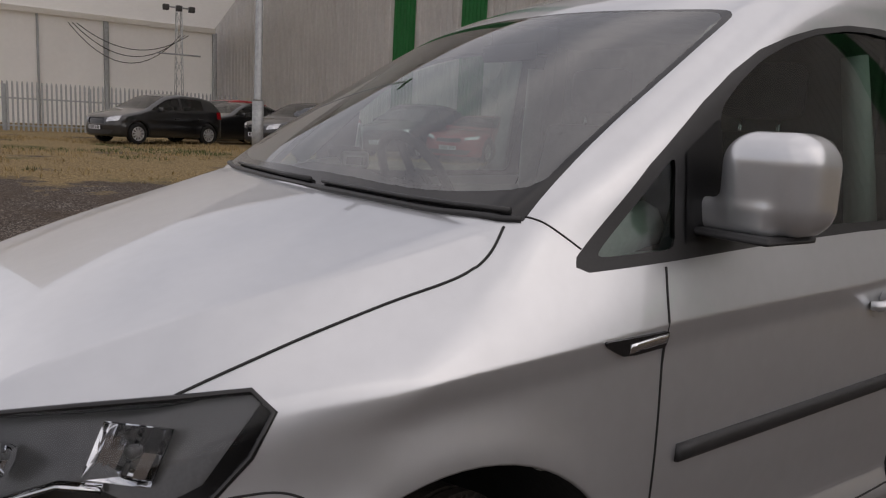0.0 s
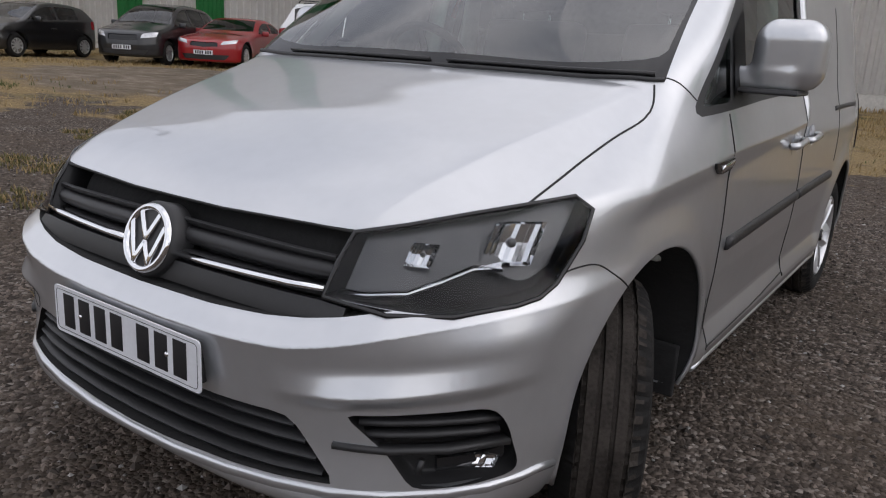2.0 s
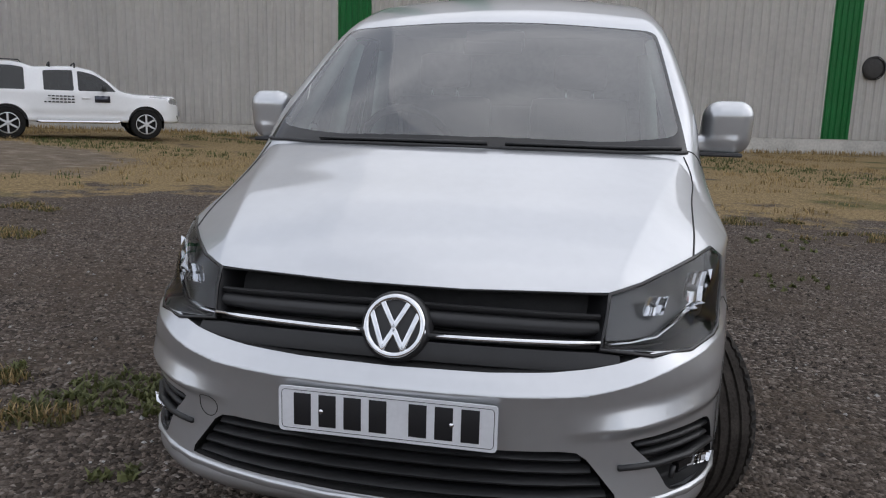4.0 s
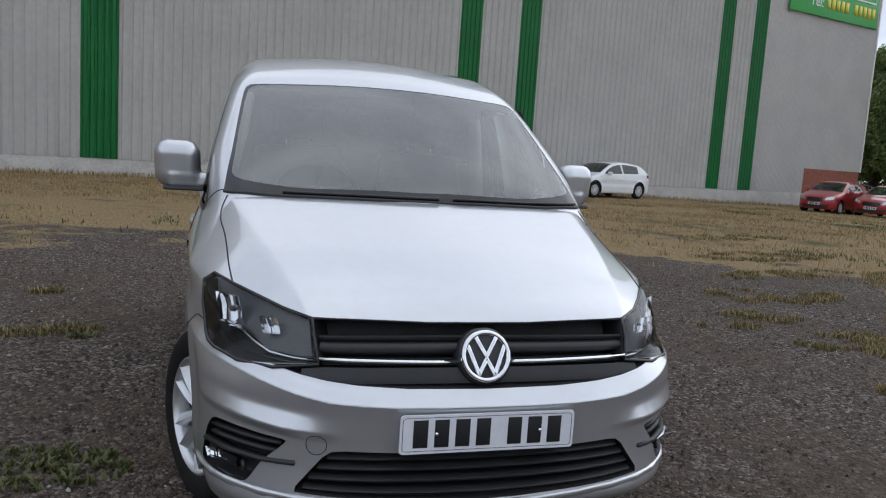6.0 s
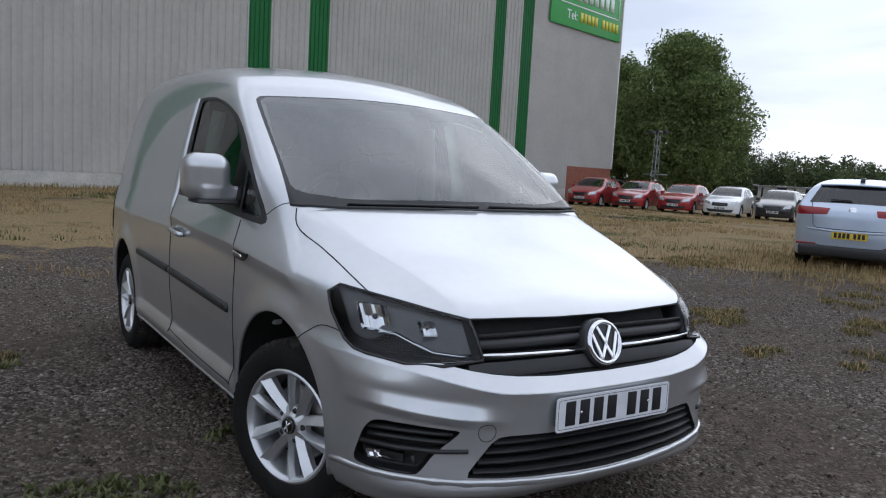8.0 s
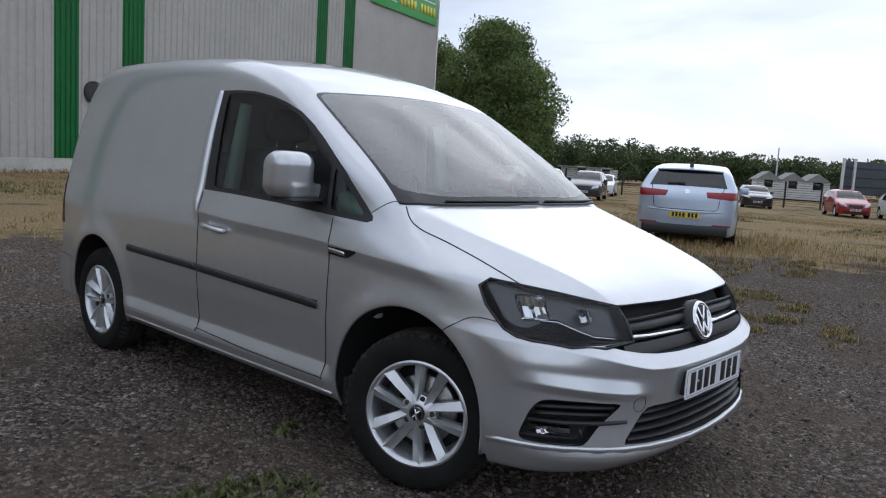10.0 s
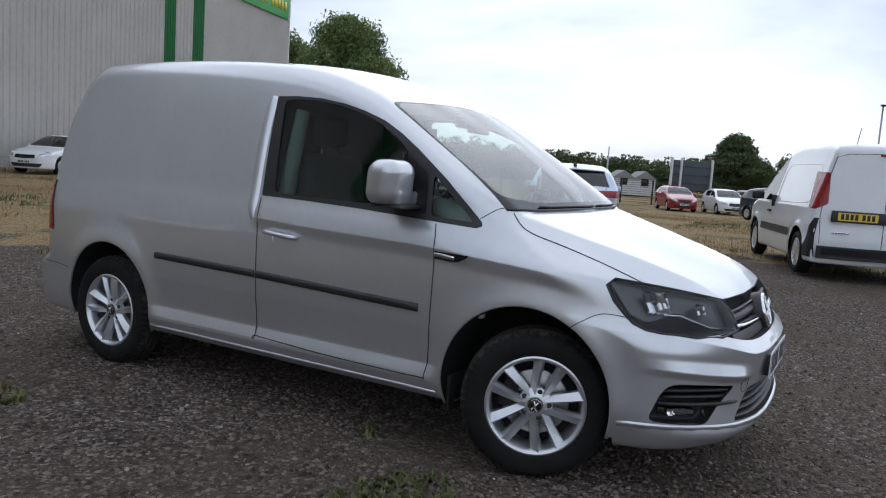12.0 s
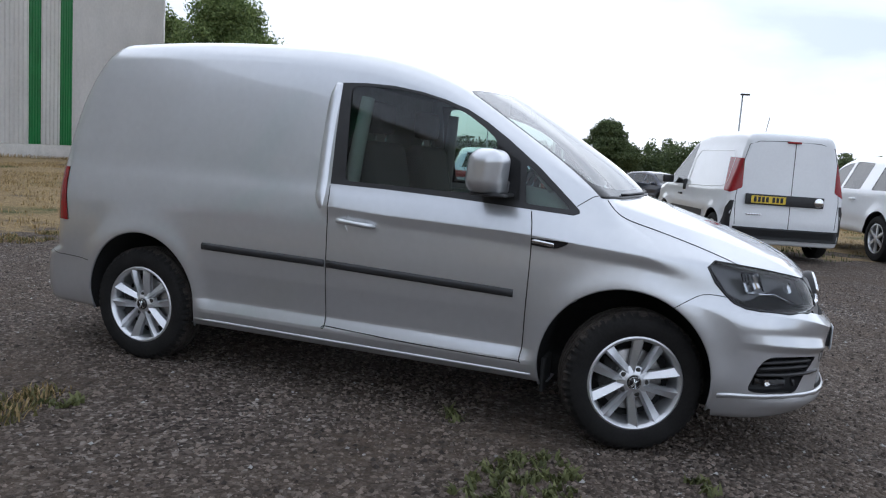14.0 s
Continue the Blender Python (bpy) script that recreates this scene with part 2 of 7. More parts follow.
class Cutter:
    """Cuts outlines into a skin, seen along a direction or out of a point, and marks the faces within."""

    def __init__(self, bm, way=None, eye=None, mid=None):
        self.bm = bm
        self.eye = Vector(eye) if eye else None
        self.way = Vector(way).normalized() if way else (Vector(mid) - self.eye).normalized()
        up = Vector((0, 0, 1)) if abs(self.way.z) < 0.9 else Vector((0, 1, 0))
        self.a = self.way.cross(up).normalized()
        self.b = self.a.cross(self.way).normalized()

    def flat(self, p):
        if self.eye is None:
            return (p.dot(self.a), p.dot(self.b))
        d = p - self.eye
        w = max(d.dot(self.way), 1e-6)
        return (d.dot(self.a) / w, d.dot(self.b) / w)

    def span(self, f):
        uv = [self.flat(v.co) for v in f.verts]
        us, vs = [u[0] for u in uv], [u[1] for u in uv]
        return (min(us), max(us), min(vs), max(vs))

    def cut(self, outline, mark, only=None, keep=lambda c, n: True, side=1):
        """side 1: faces that look along the way; the mark goes into the material index."""
        pts = [Vector(p) for p in outline]
        uv = [self.flat(p) for p in pts]
        lo, hi = [min(c) for c in zip(*uv)], [max(c) for c in zip(*uv)]
        pad = 0.05
        pool = set()
        for f in self.bm.faces:
            if only is not None and f.material_index not in only:
                continue
            c = f.calc_center_median()
            if self.eye is not None and (c - self.eye).dot(self.way) <= 0:
                continue
            u = self.flat(c)
            if lo[0] - pad < u[0] < hi[0] + pad and lo[1] - pad < u[1] < hi[1] + pad:
                d = self.way if self.eye is None else (c - self.eye)
                if f.normal.dot(d) * side > 0 and keep(c, f.normal):
                    pool.add(f)
        spans = {f: self.span(f) for f in pool}
        for i in range(len(pts)):
            p, q = pts[i], pts[(i + 1) % len(pts)]
            if (q - p).length < 1e-6:
                continue
            no = (q - p).cross(self.way if self.eye is None else (p - self.eye)).normalized()
            up, uq = uv[i], uv[(i + 1) % len(pts)]
            seg = (uq[0] - up[0], uq[1] - up[1])
            ln = math.hypot(*seg)
            near = []
            u0, u1, v0, v1 = min(up[0], uq[0]), max(up[0], uq[0]), min(up[1], uq[1]), max(up[1], uq[1])
            for f in pool:
                b = spans[f]
                if b[0] > u1 or b[1] < u0 or b[2] > v1 or b[3] < v0:
                    continue
                ds = [(v.co - p).dot(no) for v in f.verts]
                if min(ds) > -1e-7 or max(ds) < 1e-7:
                    continue
                ts = []
                for v in f.verts:
                    u = self.flat(v.co)
                    ts.append(((u[0] - up[0]) * seg[0] + (u[1] - up[1]) * seg[1]) / (ln * ln))
                if max(ts) > 0 and min(ts) < 1:
                    near.append(f)
            if not near:
                continue
            geom = set(near) | {e for f in near for e in f.edges} | {v for f in near for v in f.verts}
            r = bmesh.ops.bisect_plane(self.bm, geom=list(geom), plane_co=p, plane_no=no, dist=1e-5)
            made = {g for g in r["geom"] if isinstance(g, bmesh.types.BMFace)}
            pool |= made
            for f in made:
                spans[f] = self.span(f)
        got = []
        for f in pool:
            x, y = self.flat(f.calc_center_median())
            odd = False
            for i in range(len(uv)):
                (x0, y0), (x1, y1) = uv[i], uv[(i + 1) % len(uv)]
                if (y0 > y) != (y1 > y) and x < (x1 - x0) * (y - y0) / (y1 - y0) + x0:
                    odd = not odd
            if odd:
                f.material_index = mark
                got.append(f)
        return got


def rounded(pts, n=4, r=0.02):
    """Rounds the corners of a closed outline of 2D or 3D points."""
    out, m = [], len(pts)
    pts = [Vector(p) for p in pts]
    for i, p in enumerate(pts):
        a, b = pts[i - 1], pts[(i + 1) % m]
        da, db = min(r, (a - p).length * 0.45), min(r, (b - p).length * 0.45)
        s, e = p + (a - p).normalized() * da, p + (b - p).normalized() * db
        for k in range(n + 1):
            t = k / n
            out.append((1 - t) ** 2 * s + 2 * t * (1 - t) * p + t * t * e)
    return out


def curved(pts, n=5, closed=False):
    """A smooth run of points through the given ones."""
    pts = [Vector(p) for p in pts]
    m, out = len(pts), []
    for i in range(m if closed else m - 1):
        p0, p1 = pts[(i - 1) % m if closed else max(i - 1, 0)], pts[i]
        p2, p3 = pts[(i + 1) % m], pts[(i + 2) % m if closed else min(i + 2, m - 1)]
        for k in range(n):
            t = k / n
            out.append(0.5 * (2 * p1 + (p2 - p0) * t + (2 * p0 - 5 * p1 + 4 * p2 - p3) * t * t + (3 * p1 - p0 - 3 * p2 + p3) * t**3))
    if not closed:
        out.append(pts[-1])
    return out


def faces_out(bm, marks, flip=False, both=False, shift=0.0):
    """A new bmesh of the faces with these marks, mirrored in x if asked, or with both halves joined at the middle."""
    out = bmesh.new()
    for sign in ((1, -1) if both else ((-1,) if flip else (1,))):
        made = {}
        for f in bm.faces:
            if f.material_index not in marks:
                continue
            vs = []
            for v in f.verts:
                if v.index not in made:
                    c = v.co + v.normal * shift
                    made[v.index] = out.verts.new((c.x * sign, c.y, c.z))
                vs.append(made[v.index])
            try:
                out.faces.new(vs if sign > 0 else vs[::-1])
            except ValueError:
                pass
    if both:
        bmesh.ops.remove_doubles(out, verts=[v for v in out.verts if abs(v.co.x) < 1e-4], dist=2e-4)
    for f in out.faces:
        f.material_index = 0
    return out

# ---- ground and the large shed ----
def ground_material():
    m = bpy.data.materials.new("gravel_and_dry_grass")
    m.use_nodes = True
    n, l = m.node_tree.nodes, m.node_tree.links
    p = n["Principled BSDF"]
    p.inputs["Roughness"].default_value, p.inputs["Specular IOR Level"].default_value = 0.95, 0.2
    tex = n.new("ShaderNodeTexCoord")

    def noise_at(scale, detail=6.0, rough=0.6):
        a = n.new("ShaderNodeTexNoise")
        a.inputs["Scale"].default_value, a.inputs["Detail"].default_value, a.inputs["Roughness"].default_value = scale, detail, rough
        l.new(tex.outputs["Object"], a.inputs["Vector"])
        return a.outputs["Fac"]

    def ramp(fac, *stops):
        r = n.new("ShaderNodeValToRGB")
        while len(r.color_ramp.elements) < len(stops):
            r.color_ramp.elements.new(0.5)
        for e, (at, c) in zip(r.color_ramp.elements, stops):
            e.position, e.color = at, (*c, 1)
        l.new(fac, r.inputs["Fac"])
        return r.outputs["Color"]

    def mix(fac, a, b):
        x = n.new("ShaderNodeMix")
        x.data_type = "RGBA"
        l.new(fac, x.inputs[0])
        l.new(a, x.inputs[6])
        l.new(b, x.inputs[7])
        return x.outputs[2]

    def math_of(op, a, b=None, c=None):
        x = n.new("ShaderNodeMath")
        x.operation = op
        for i, v in enumerate((a, b, c)):
            if v is None:
                continue
            if isinstance(v, (int, float)):
                x.inputs[i].default_value = v
            else:
                l.new(v, x.inputs[i])
        return x.outputs[0]

    cell = n.new("ShaderNodeTexVoronoi")
    cell.inputs["Scale"].default_value, cell.inputs["Randomness"].default_value = 55, 1
    l.new(tex.outputs["Object"], cell.inputs["Vector"])
    tone = n.new("ShaderNodeSeparateColor")
    l.new(cell.outputs["Color"], tone.inputs[0])
    gravel = ramp(tone.outputs[0], (0.0, (0.031, 0.0248, 0.0208)), (0.5, (0.088, 0.0712, 0.0605)), (0.85, (0.18, 0.149, 0.127)), (1.0, (0.37, 0.33, 0.295)))
    dirt = ramp(noise_at(9, 8), (0.3, (0.058, 0.044, 0.0335)), (0.7, (0.135, 0.103, 0.077)))
    gravel = mix(ramp(noise_at(0.8, 7), (0.38, (0, 0, 0)), (0.62, (0.8, 0.8, 0.8))), gravel, dirt)
    straw = ramp(noise_at(22, 8), (0.3, (0.13, 0.10, 0.054)), (0.55, (0.32, 0.232, 0.118)), (0.75, (0.46, 0.355, 0.20)))
    green = ramp(noise_at(26, 8), (0.3, (0.035, 0.045, 0.014)), (0.7, (0.105, 0.115, 0.038)))
    turf = mix(ramp(noise_at(0.33, 6), (0.56, (0, 0, 0)), (0.68, (1, 1, 1))), straw, green)
    sep = n.new("ShaderNodeSeparateXYZ")
    l.new(tex.outputs["Object"], sep.inputs[0])
    # distance from the gravelled yard: an uneven oval round the van, and a track to the west
    dx = math_of("MULTIPLY", math_of("ADD", sep.outputs[0], -YARD[0]), 1 / YARD[2])
    dy = math_of("MULTIPLY", math_of("ADD", sep.outputs[1], -YARD[1]), 1 / YARD[3])
    r = math_of("SQRT", math_of("ADD", math_of("MULTIPLY", dx, dx), math_of("MULTIPLY", dy, dy)))
    rough_edge = math_of("MULTIPLY_ADD", noise_at(0.55, 8, 0.65), 1.15, -0.575)
    yard = math_of("ADD", r, rough_edge)
    turf_in = ramp(yard, (0.93, (0, 0, 0)), (1.06, (1, 1, 1)))
    tx, ty = math_of("ADD", sep.outputs[0], -TRACK[0]), math_of("ADD", sep.outputs[1], -TRACK[1])
    tr = math_of("SQRT", math_of("ADD", math_of("MULTIPLY", tx, tx), math_of("MULTIPLY", ty, ty)))
    track = ramp(math_of("ADD", math_of("MULTIPLY", tr, 1 / TRACK[2]), math_of("MULTIPLY_ADD", noise_at(0.5, 8, 0.6), 0.9, -0.45)), (0.85, (0.9, 0.9, 0.9)), (1.02, (0, 0, 0)))
    earth = ramp(noise_at(3, 9), (0.3, (0.12, 0.096, 0.074)), (0.55, (0.21, 0.172, 0.135)), (0.75, (0.36, 0.31, 0.25)))
    bare = ramp(noise_at(0.42, 7, 0.62), (0.57, (0, 0, 0)), (0.66, (1, 1, 1)))
    base = mix(turf_in, gravel, mix(bare, turf, mix(ramp(noise_at(1.9, 5), (0.4, (0, 0, 0)), (0.6, (1, 1, 1))), dirt, gravel)))
    base = mix(track, base, earth)
    l.new(base, p.inputs["Base Color"])
    b1 = n.new("ShaderNodeBump")
    b1.inputs["Strength"].default_value, b1.inputs["Distance"].default_value = 1.0, 0.02
    l.new(cell.outputs["Distance"], b1.inputs["Height"])
    b1.invert = True
    b2 = n.new("ShaderNodeBump")
    b2.inputs["Strength"].default_value, b2.inputs["Distance"].default_value = 0.6, 0.02
    l.new(noise_at(35, 6), b2.inputs["Height"])
    l.new(b1.outputs["Normal"], b2.inputs["Normal"])
    l.new(b2.outputs["Normal"], p.inputs["Normal"])
    return m


TRACK = (-11.8, 9.0, 4.2)
YARD = (0.0, -2.0, 11.5, 10.5)
GROUND = ground_material()


def ground_height(x, y):
    """Gentle unevenness, flat under the van, a low rise to the west."""
    near = min(1.0, max(0.0, (math.hypot(x, y - 1.2) - 4.0) / 6.0))
    u = min(1.0, max(0.0, (-x - 6.0) / 8.0))
    w = min(1.0, max(0.0, (x - 13.0) / 32.0))
    return 0.24 * u * u * (3 - 2 * u) - 0.5 * w * w * (3 - 2 * w) + near * 0.04 * noise.noise(Vector((x * 0.22, y * 0.22, 3.0)))


def build_ground():
    bm = bmesh.new()
    xs = sorted({round(v, 3) for v in [*np.arange(-36, 48.1, 1.0), -900, -400, -200, -120, -80, -55, 60, 80, 120, 200, 400, 900]})
    ys = sorted({round(v, 3) for v in [*np.arange(-14, 38.1, 1.0), -900, -400, -200, -100, -50, -28, 50, 80, 140, 250, 500, 900]})
    grid = [[bm.verts.new((x, y, ground_height(x, y))) for x in xs] for y in ys]
    for j in range(len(ys) - 1):
        for i in range(len(xs) - 1):
            bm.faces.new((grid[j][i], grid[j][i + 1], grid[j + 1][i + 1], grid[j + 1][i]))
    ob = part("ground", bm, GROUND)
    tagged(ob, "dark gravel yard with worn dry grass and green tufts", "ground", kind="structure")


build_ground()

CLAD = material("grey_cladding", (0.74, 0.72, 0.685), 0.5, 0.0, vary=0.07, scale=0.6)
CLAD_GREEN = material("green_cladding", (0.015, 0.24, 0.055), 0.45, vary=0.12, scale=0.8)
CONCRETE = material("pale_concrete", (0.46, 0.445, 0.41), 0.9, vary=0.2, scale=1.5, bump=0.3, bump_scale=40)
BRICK = material("red_brick", (0.24, 0.085, 0.055), 0.9, vary=0.3, scale=6, bump=0.4, bump_scale=60)
WHITE_SHEET = material("white_sheeting", (0.88, 0.87, 0.84), 0.6, vary=0.05, scale=0.5)


def let_light_through(m, share):
    """Thin cloth that glows with the light behind it."""
    n, l = m.node_tree.nodes, m.node_tree.links
    thin, mixed = n.new("ShaderNodeBsdfTranslucent"), n.new("ShaderNodeMixShader")
    thin.inputs["Color"].default_value, mixed.inputs["Fac"].default_value = (0.9, 0.88, 0.84, 1), share
    l.new(n["Principled BSDF"].outputs["BSDF"], mixed.inputs[1])
    l.new(thin.outputs["BSDF"], mixed.inputs[2])
    l.new(mixed.outputs["Shader"], n["Material Output"].inputs["Surface"])


let_light_through(WHITE_SHEET, 0.5)
SIGN_GREEN = material("sign_green", (0.03, 0.33, 0.05), 0.4, vary=0.05, scale=2)
SIGN_WHITE = material("sign_white", (0.75, 0.78, 0.75), 0.4, vary=0.05, scale=5)
SIGN_YELLOW = material("sign_yellow", (0.7, 0.6, 0.05), 0.4, vary=0.05, scale=5)
GALV = material("galvanised_steel", (0.33, 0.34, 0.34), 0.5, 0.6, vary=0.2, scale=12)

# the shed's south face runs along y = 24.2 + 0.248 x; its own frame has x along the face
SHED_ANGLE = math.atan(0.248)
SHED_M = Matrix.Translation((0, 24.2, 0)) @ Matrix.Rotation(SHED_ANGLE, 4, "Z")


def along(x):
    return x / math.cos(SHED_ANGLE)


SHED_HEIGHT = 16.9


def corrugated(x0, x1, z0, z1, pitch=0.305, deep=0.038):
    """Trapezoid-ribbed sheet with its ribs upright."""
    bm = bmesh.new()
    run, x = [], x0
    while x < x1 - 1e-6:
        for dx, y in ((0, 0), (0.30, 0), (0.42, -deep), (0.88, -deep), (1.0, 0)):
            run.append((min(x + dx * pitch, x1), y))
        x += pitch
    lo = [bm.verts.new((a, b, z0)) for a, b in run]
    hi = [bm.verts.new((a, b, z1)) for a, b in run]
    for i in range(len(run) - 1):
        if run[i + 1][0] - run[i][0] > 1e-5:
            bm.faces.new((lo[i], lo[i + 1], hi[i + 1], hi[i]))
    bmesh.ops.solidify(bm, geom=bm.faces[:], thickness=0.02)
    return bm


STRIPES = [(-28.3, -27.0), (-24.5, -23.2), (-8.05, -7.0), (-4.88, -3.84), (7.98, 8.95), (10.73, 11.7), (22.05, 22.9), (24.3, 25.3)]


def build_shed():
    shed = thing("warehouse", "large grey ribbed-metal warehouse with green stripes and concrete plinth", "building", SHED_M)
    x_end, x_begin = along(34.3), along(-62)
    edges = [x_begin]
    for a, b in STRIPES:
        edges += [along(a), along(b)]
    edges.append(x_end)
    for i, (a, b) in enumerate(zip(edges, edges[1:])):
        green = i % 2 == 1
        bottom = 0.52
        if i == len(edges) - 2:
            ob = part("cladding_panel", corrugated(a, along(29.4), 0.52, SHED_HEIGHT, 0.1, 0.008), CLAD, shed, smooth=False)
            ob = part("cladding_panel", corrugated(along(29.4), b, 1.85, SHED_HEIGHT, 0.1, 0.008), CLAD, shed, smooth=False)
        else:
            part("stripe_panel" if green else "cladding_panel", corrugated(a, b, bottom, SHED_HEIGHT, 0.3 if not green else 0.2),
                 CLAD_GREEN if green else CLAD, shed, "green ribbed metal stripe" if green else "", smooth=False)
    bm = bmesh.new()
    box(bm, (x_begin, 0.0, -0.3), (along(29.4), 0.3, 0.52), 0.01)
    part("plinth", bm, CONCRETE, shed, "pale concrete plinth")
    bm = bmesh.new()
    box(bm, (along(29.4), 0.0, -0.3), (x_end - 0.05, 0.3, 1.85), 0.01)
    part("brick_base", bm, BRICK, shed, "low red brick wall base")
    bm = bmesh.new()
    box(bm, (x_begin, 0.06, 0.1), (x_end, 28, SHED_HEIGHT - 0.02))
    part("wall_core", bm, CLAD, shed, smooth=False)
    bm = bmesh.new()
    box(bm, (x_begin - 0.3, -0.25, SHED_HEIGHT), (x_end + 0.12, 28.3, SHED_HEIGHT + 0.35), 0.03)
    part("roof", bm, CLAD, shed)
    bm = bmesh.new()
    box(bm, (x_end - 0.04, -0.06, 1.85), (x_end + 0.06, 0.1, SHED_HEIGHT), 0.01)
    part("corner_flashing", bm, CLAD, shed)
    for vx in (9.5, 10.74):
        bm = bmesh.new()
        lathe(bm, ((0.0, 0.07), (0.30, 0.07), (0.36, 0.05), (0.37, 0.0), (0.40, 0.0), (0.40, 0.09), (0.36, 0.1)), pose(along(vx), -0.03, 2.93, 90, 0, 0), 24)
        part("wall_vent", bm, DARK_METAL, shed, "round dark ventilation outlet")
    bm = bmesh.new()
    tube(bm, [(along(10.55), -0.12, 0.05), (along(10.55), -0.12, 1.9)], 0.06)
    part("downpipe", bm, DARK_METAL, shed)
    return shed


build_shed()


def words(text, size, mat, parent, m):
    """Raised lettering in the built-in font as one mesh."""
    curve = bpy.data.curves.new("lettering", "FONT")
    curve.body, curve.size, curve.extrude = text, size, 0.004
    ob = bpy.data.objects.new("lettering", curve)
    data = bpy.data.meshes.new_from_object(ob)
    bpy.data.objects.remove(ob)
    data.materials.clear()
    data.materials.append(mat)
    made = new("lettering", data)
    made.parent, made.matrix_basis = parent, m
    return made


def build_sign():
    m = SHED_M @ Matrix.Translation((along(26.6), -0.10, 9.75))
    s = thing("wall_sign", "green company sign with white frame and unreadable lettering", "sign", m)
    w = along(33.95) - along(26.6)
    bm = bmesh.new()
    box(bm, (0, -0.04, 0), (w, 0.03, 3.1), 0.01)
    part("board", bm, SIGN_GREEN, s)
    bm = bmesh.new()
    for lo, hi in (((0.9, -0.06, 1.25), (w - 0.3, -0.045, 1.33)), ((w - 0.38, -0.06, 1.33), (w - 0.3, -0.045, 2.9)), ((0.9, -0.06, 1.33), (0.98, -0.045, 2.9))):
        box(bm, lo, hi)
    part("border", bm, SIGN_WHITE, s, "thin white border")
    words("Tel:", 0.72, SIGN_WHITE, s, pose(w - 6.0, -0.05, 0.48, 90, 0, 0))
    for i in range(11):
        if i == 5:
            continue
        bm = bmesh.new()
        box(bm, (w - 4.6 + i * 0.40, -0.06, 0.46), (w - 4.6 + i * 0.40 + 0.27, -0.045, 1.0))
        part("bar", bm, SIGN_YELLOW, s)
    bm = bmesh.new()
    for i in range(9):
        box(bm, (1.4 + i * 0.6, -0.06, 1.6), (1.4 + i * 0.6 + 0.4, -0.045, 2.4))
    part("lettering", bm, SIGN_WHITE, s)


build_sign()


# ---- the silver van's outer form, as a smooth implicit body (front faces -y, centre line x = 0) ----
def smooth_step(a, b, v):
    u = np.clip((v - a) / (b - a), 0, 1)
    return u * u * (3 - 2 * u)


def soft_max(a, b, k):
    return np.maximum(a, b) + np.maximum(k - np.abs(a - b), 0) ** 2 / (4 * k)


def soft_min(a, b, k):
    return -soft_max(-a, -b, k)


SLOPES = {}


def spline(knots, v):
    """Smooth curve through (u, value) knots."""
    if knots not in SLOPES:
        u, w = np.array(knots).T
        SLOPES[knots] = (u, w, np.gradient(w, u))
    u, w, m = SLOPES[knots]
    i = np.clip(np.searchsorted(u, v) - 1, 0, len(u) - 2)
    h = u[i + 1] - u[i]
    t = np.clip((v - u[i]) / h, 0, 1)
    return ((2 * t**3 - 3 * t**2 + 1) * w[i] + (t**3 - 2 * t**2 + t) * h * m[i]
            + (-2 * t**3 + 3 * t**2) * w[i + 1] + (t**3 - t**2) * h * m[i + 1])


SIDE_PROFILE = ((0.1, 0.79), (0.2, 0.808), (0.27, 0.832), (0.5, 0.85), (0.66, 0.858), (0.8, 0.856), (0.9, 0.85), (1.0, 0.832),
                (1.06, 0.816), (1.2, 0.79), (1.4, 0.748), (1.55, 0.71), (1.7, 0.66), (1.9, 0.58))
FRONT_PROFILE = ((0.1, -0.6), (0.2, -0.70), (0.25, -0.755), (0.29, -0.795), (0.33, -0.792), (0.42, -0.785), (0.5, -0.79), (0.57, -0.800), (0.588, -0.8035),
                 (0.595, -0.8045), (0.601, -0.7985), (0.62, -0.780), (0.637, -0.763), (0.66, -0.748), (0.73, -0.722), (0.79, -0.69), (0.83, -0.655), (0.95, -0.55))
PLAN_HIGH = ((0, 0), (0.2, 0.006), (0.35, 0.018), (0.46, 0.038), (0.55, 0.08), (0.62, 0.135), (0.7, 0.24), (0.76, 0.36), (0.8, 0.48), (0.95, 1.1))
PLAN_LOW = ((0, 0), (0.2, 0.004), (0.35, 0.016), (0.46, 0.038), (0.55, 0.07), (0.65, 0.14), (0.72, 0.22), (0.78, 0.32), (0.82, 0.42), (0.95, 0.9))
HOOD_LINE = ((-1.0, 0.5), (-0.8, 0.70), (-0.68, 0.806), (-0.55, 0.876), (-0.34, 0.955), (-0.08, 1.035), (0.05, 1.0755), (0.15, 1.106), (0.3, 1.147), (0.6, 1.20))
ROOF_LINE = ((0.3, 1.30), (0.6, 1.47), (0.85, 1.588), (1.0, 1.65), (1.23, 1.725), (1.45, 1.768), (1.75, 1.793), (2.2, 1.808), (2.8, 1.80), (3.2, 1.775), (3.6, 1.72))
REAR_PROFILE = ((0.1, 3.42), (0.3, 3.515), (0.48, 3.52), (0.535, 3.505), (0.565, 3.455), (0.62, 3.445), (0.9, 3.43), (1.2, 3.385), (1.5, 3.29), (1.72, 3.16), (1.9, 3.0))
CREASE = ((-0.5, 0.82), (-0.17, 0.853), (0.04, 0.876), (0.34, 0.9), (0.5, 0.914), (0.8, 0.926), (1.26, 0.939), (1.52, 0.953), (1.8, 0.965))
LIFT = ((0, 0), (0.2, 0.001), (0.33, 0.005), (0.46, 0.015), (0.55, 0.035), (0.65, 0.061), (0.757, 0.078), (1.0, 0.09))


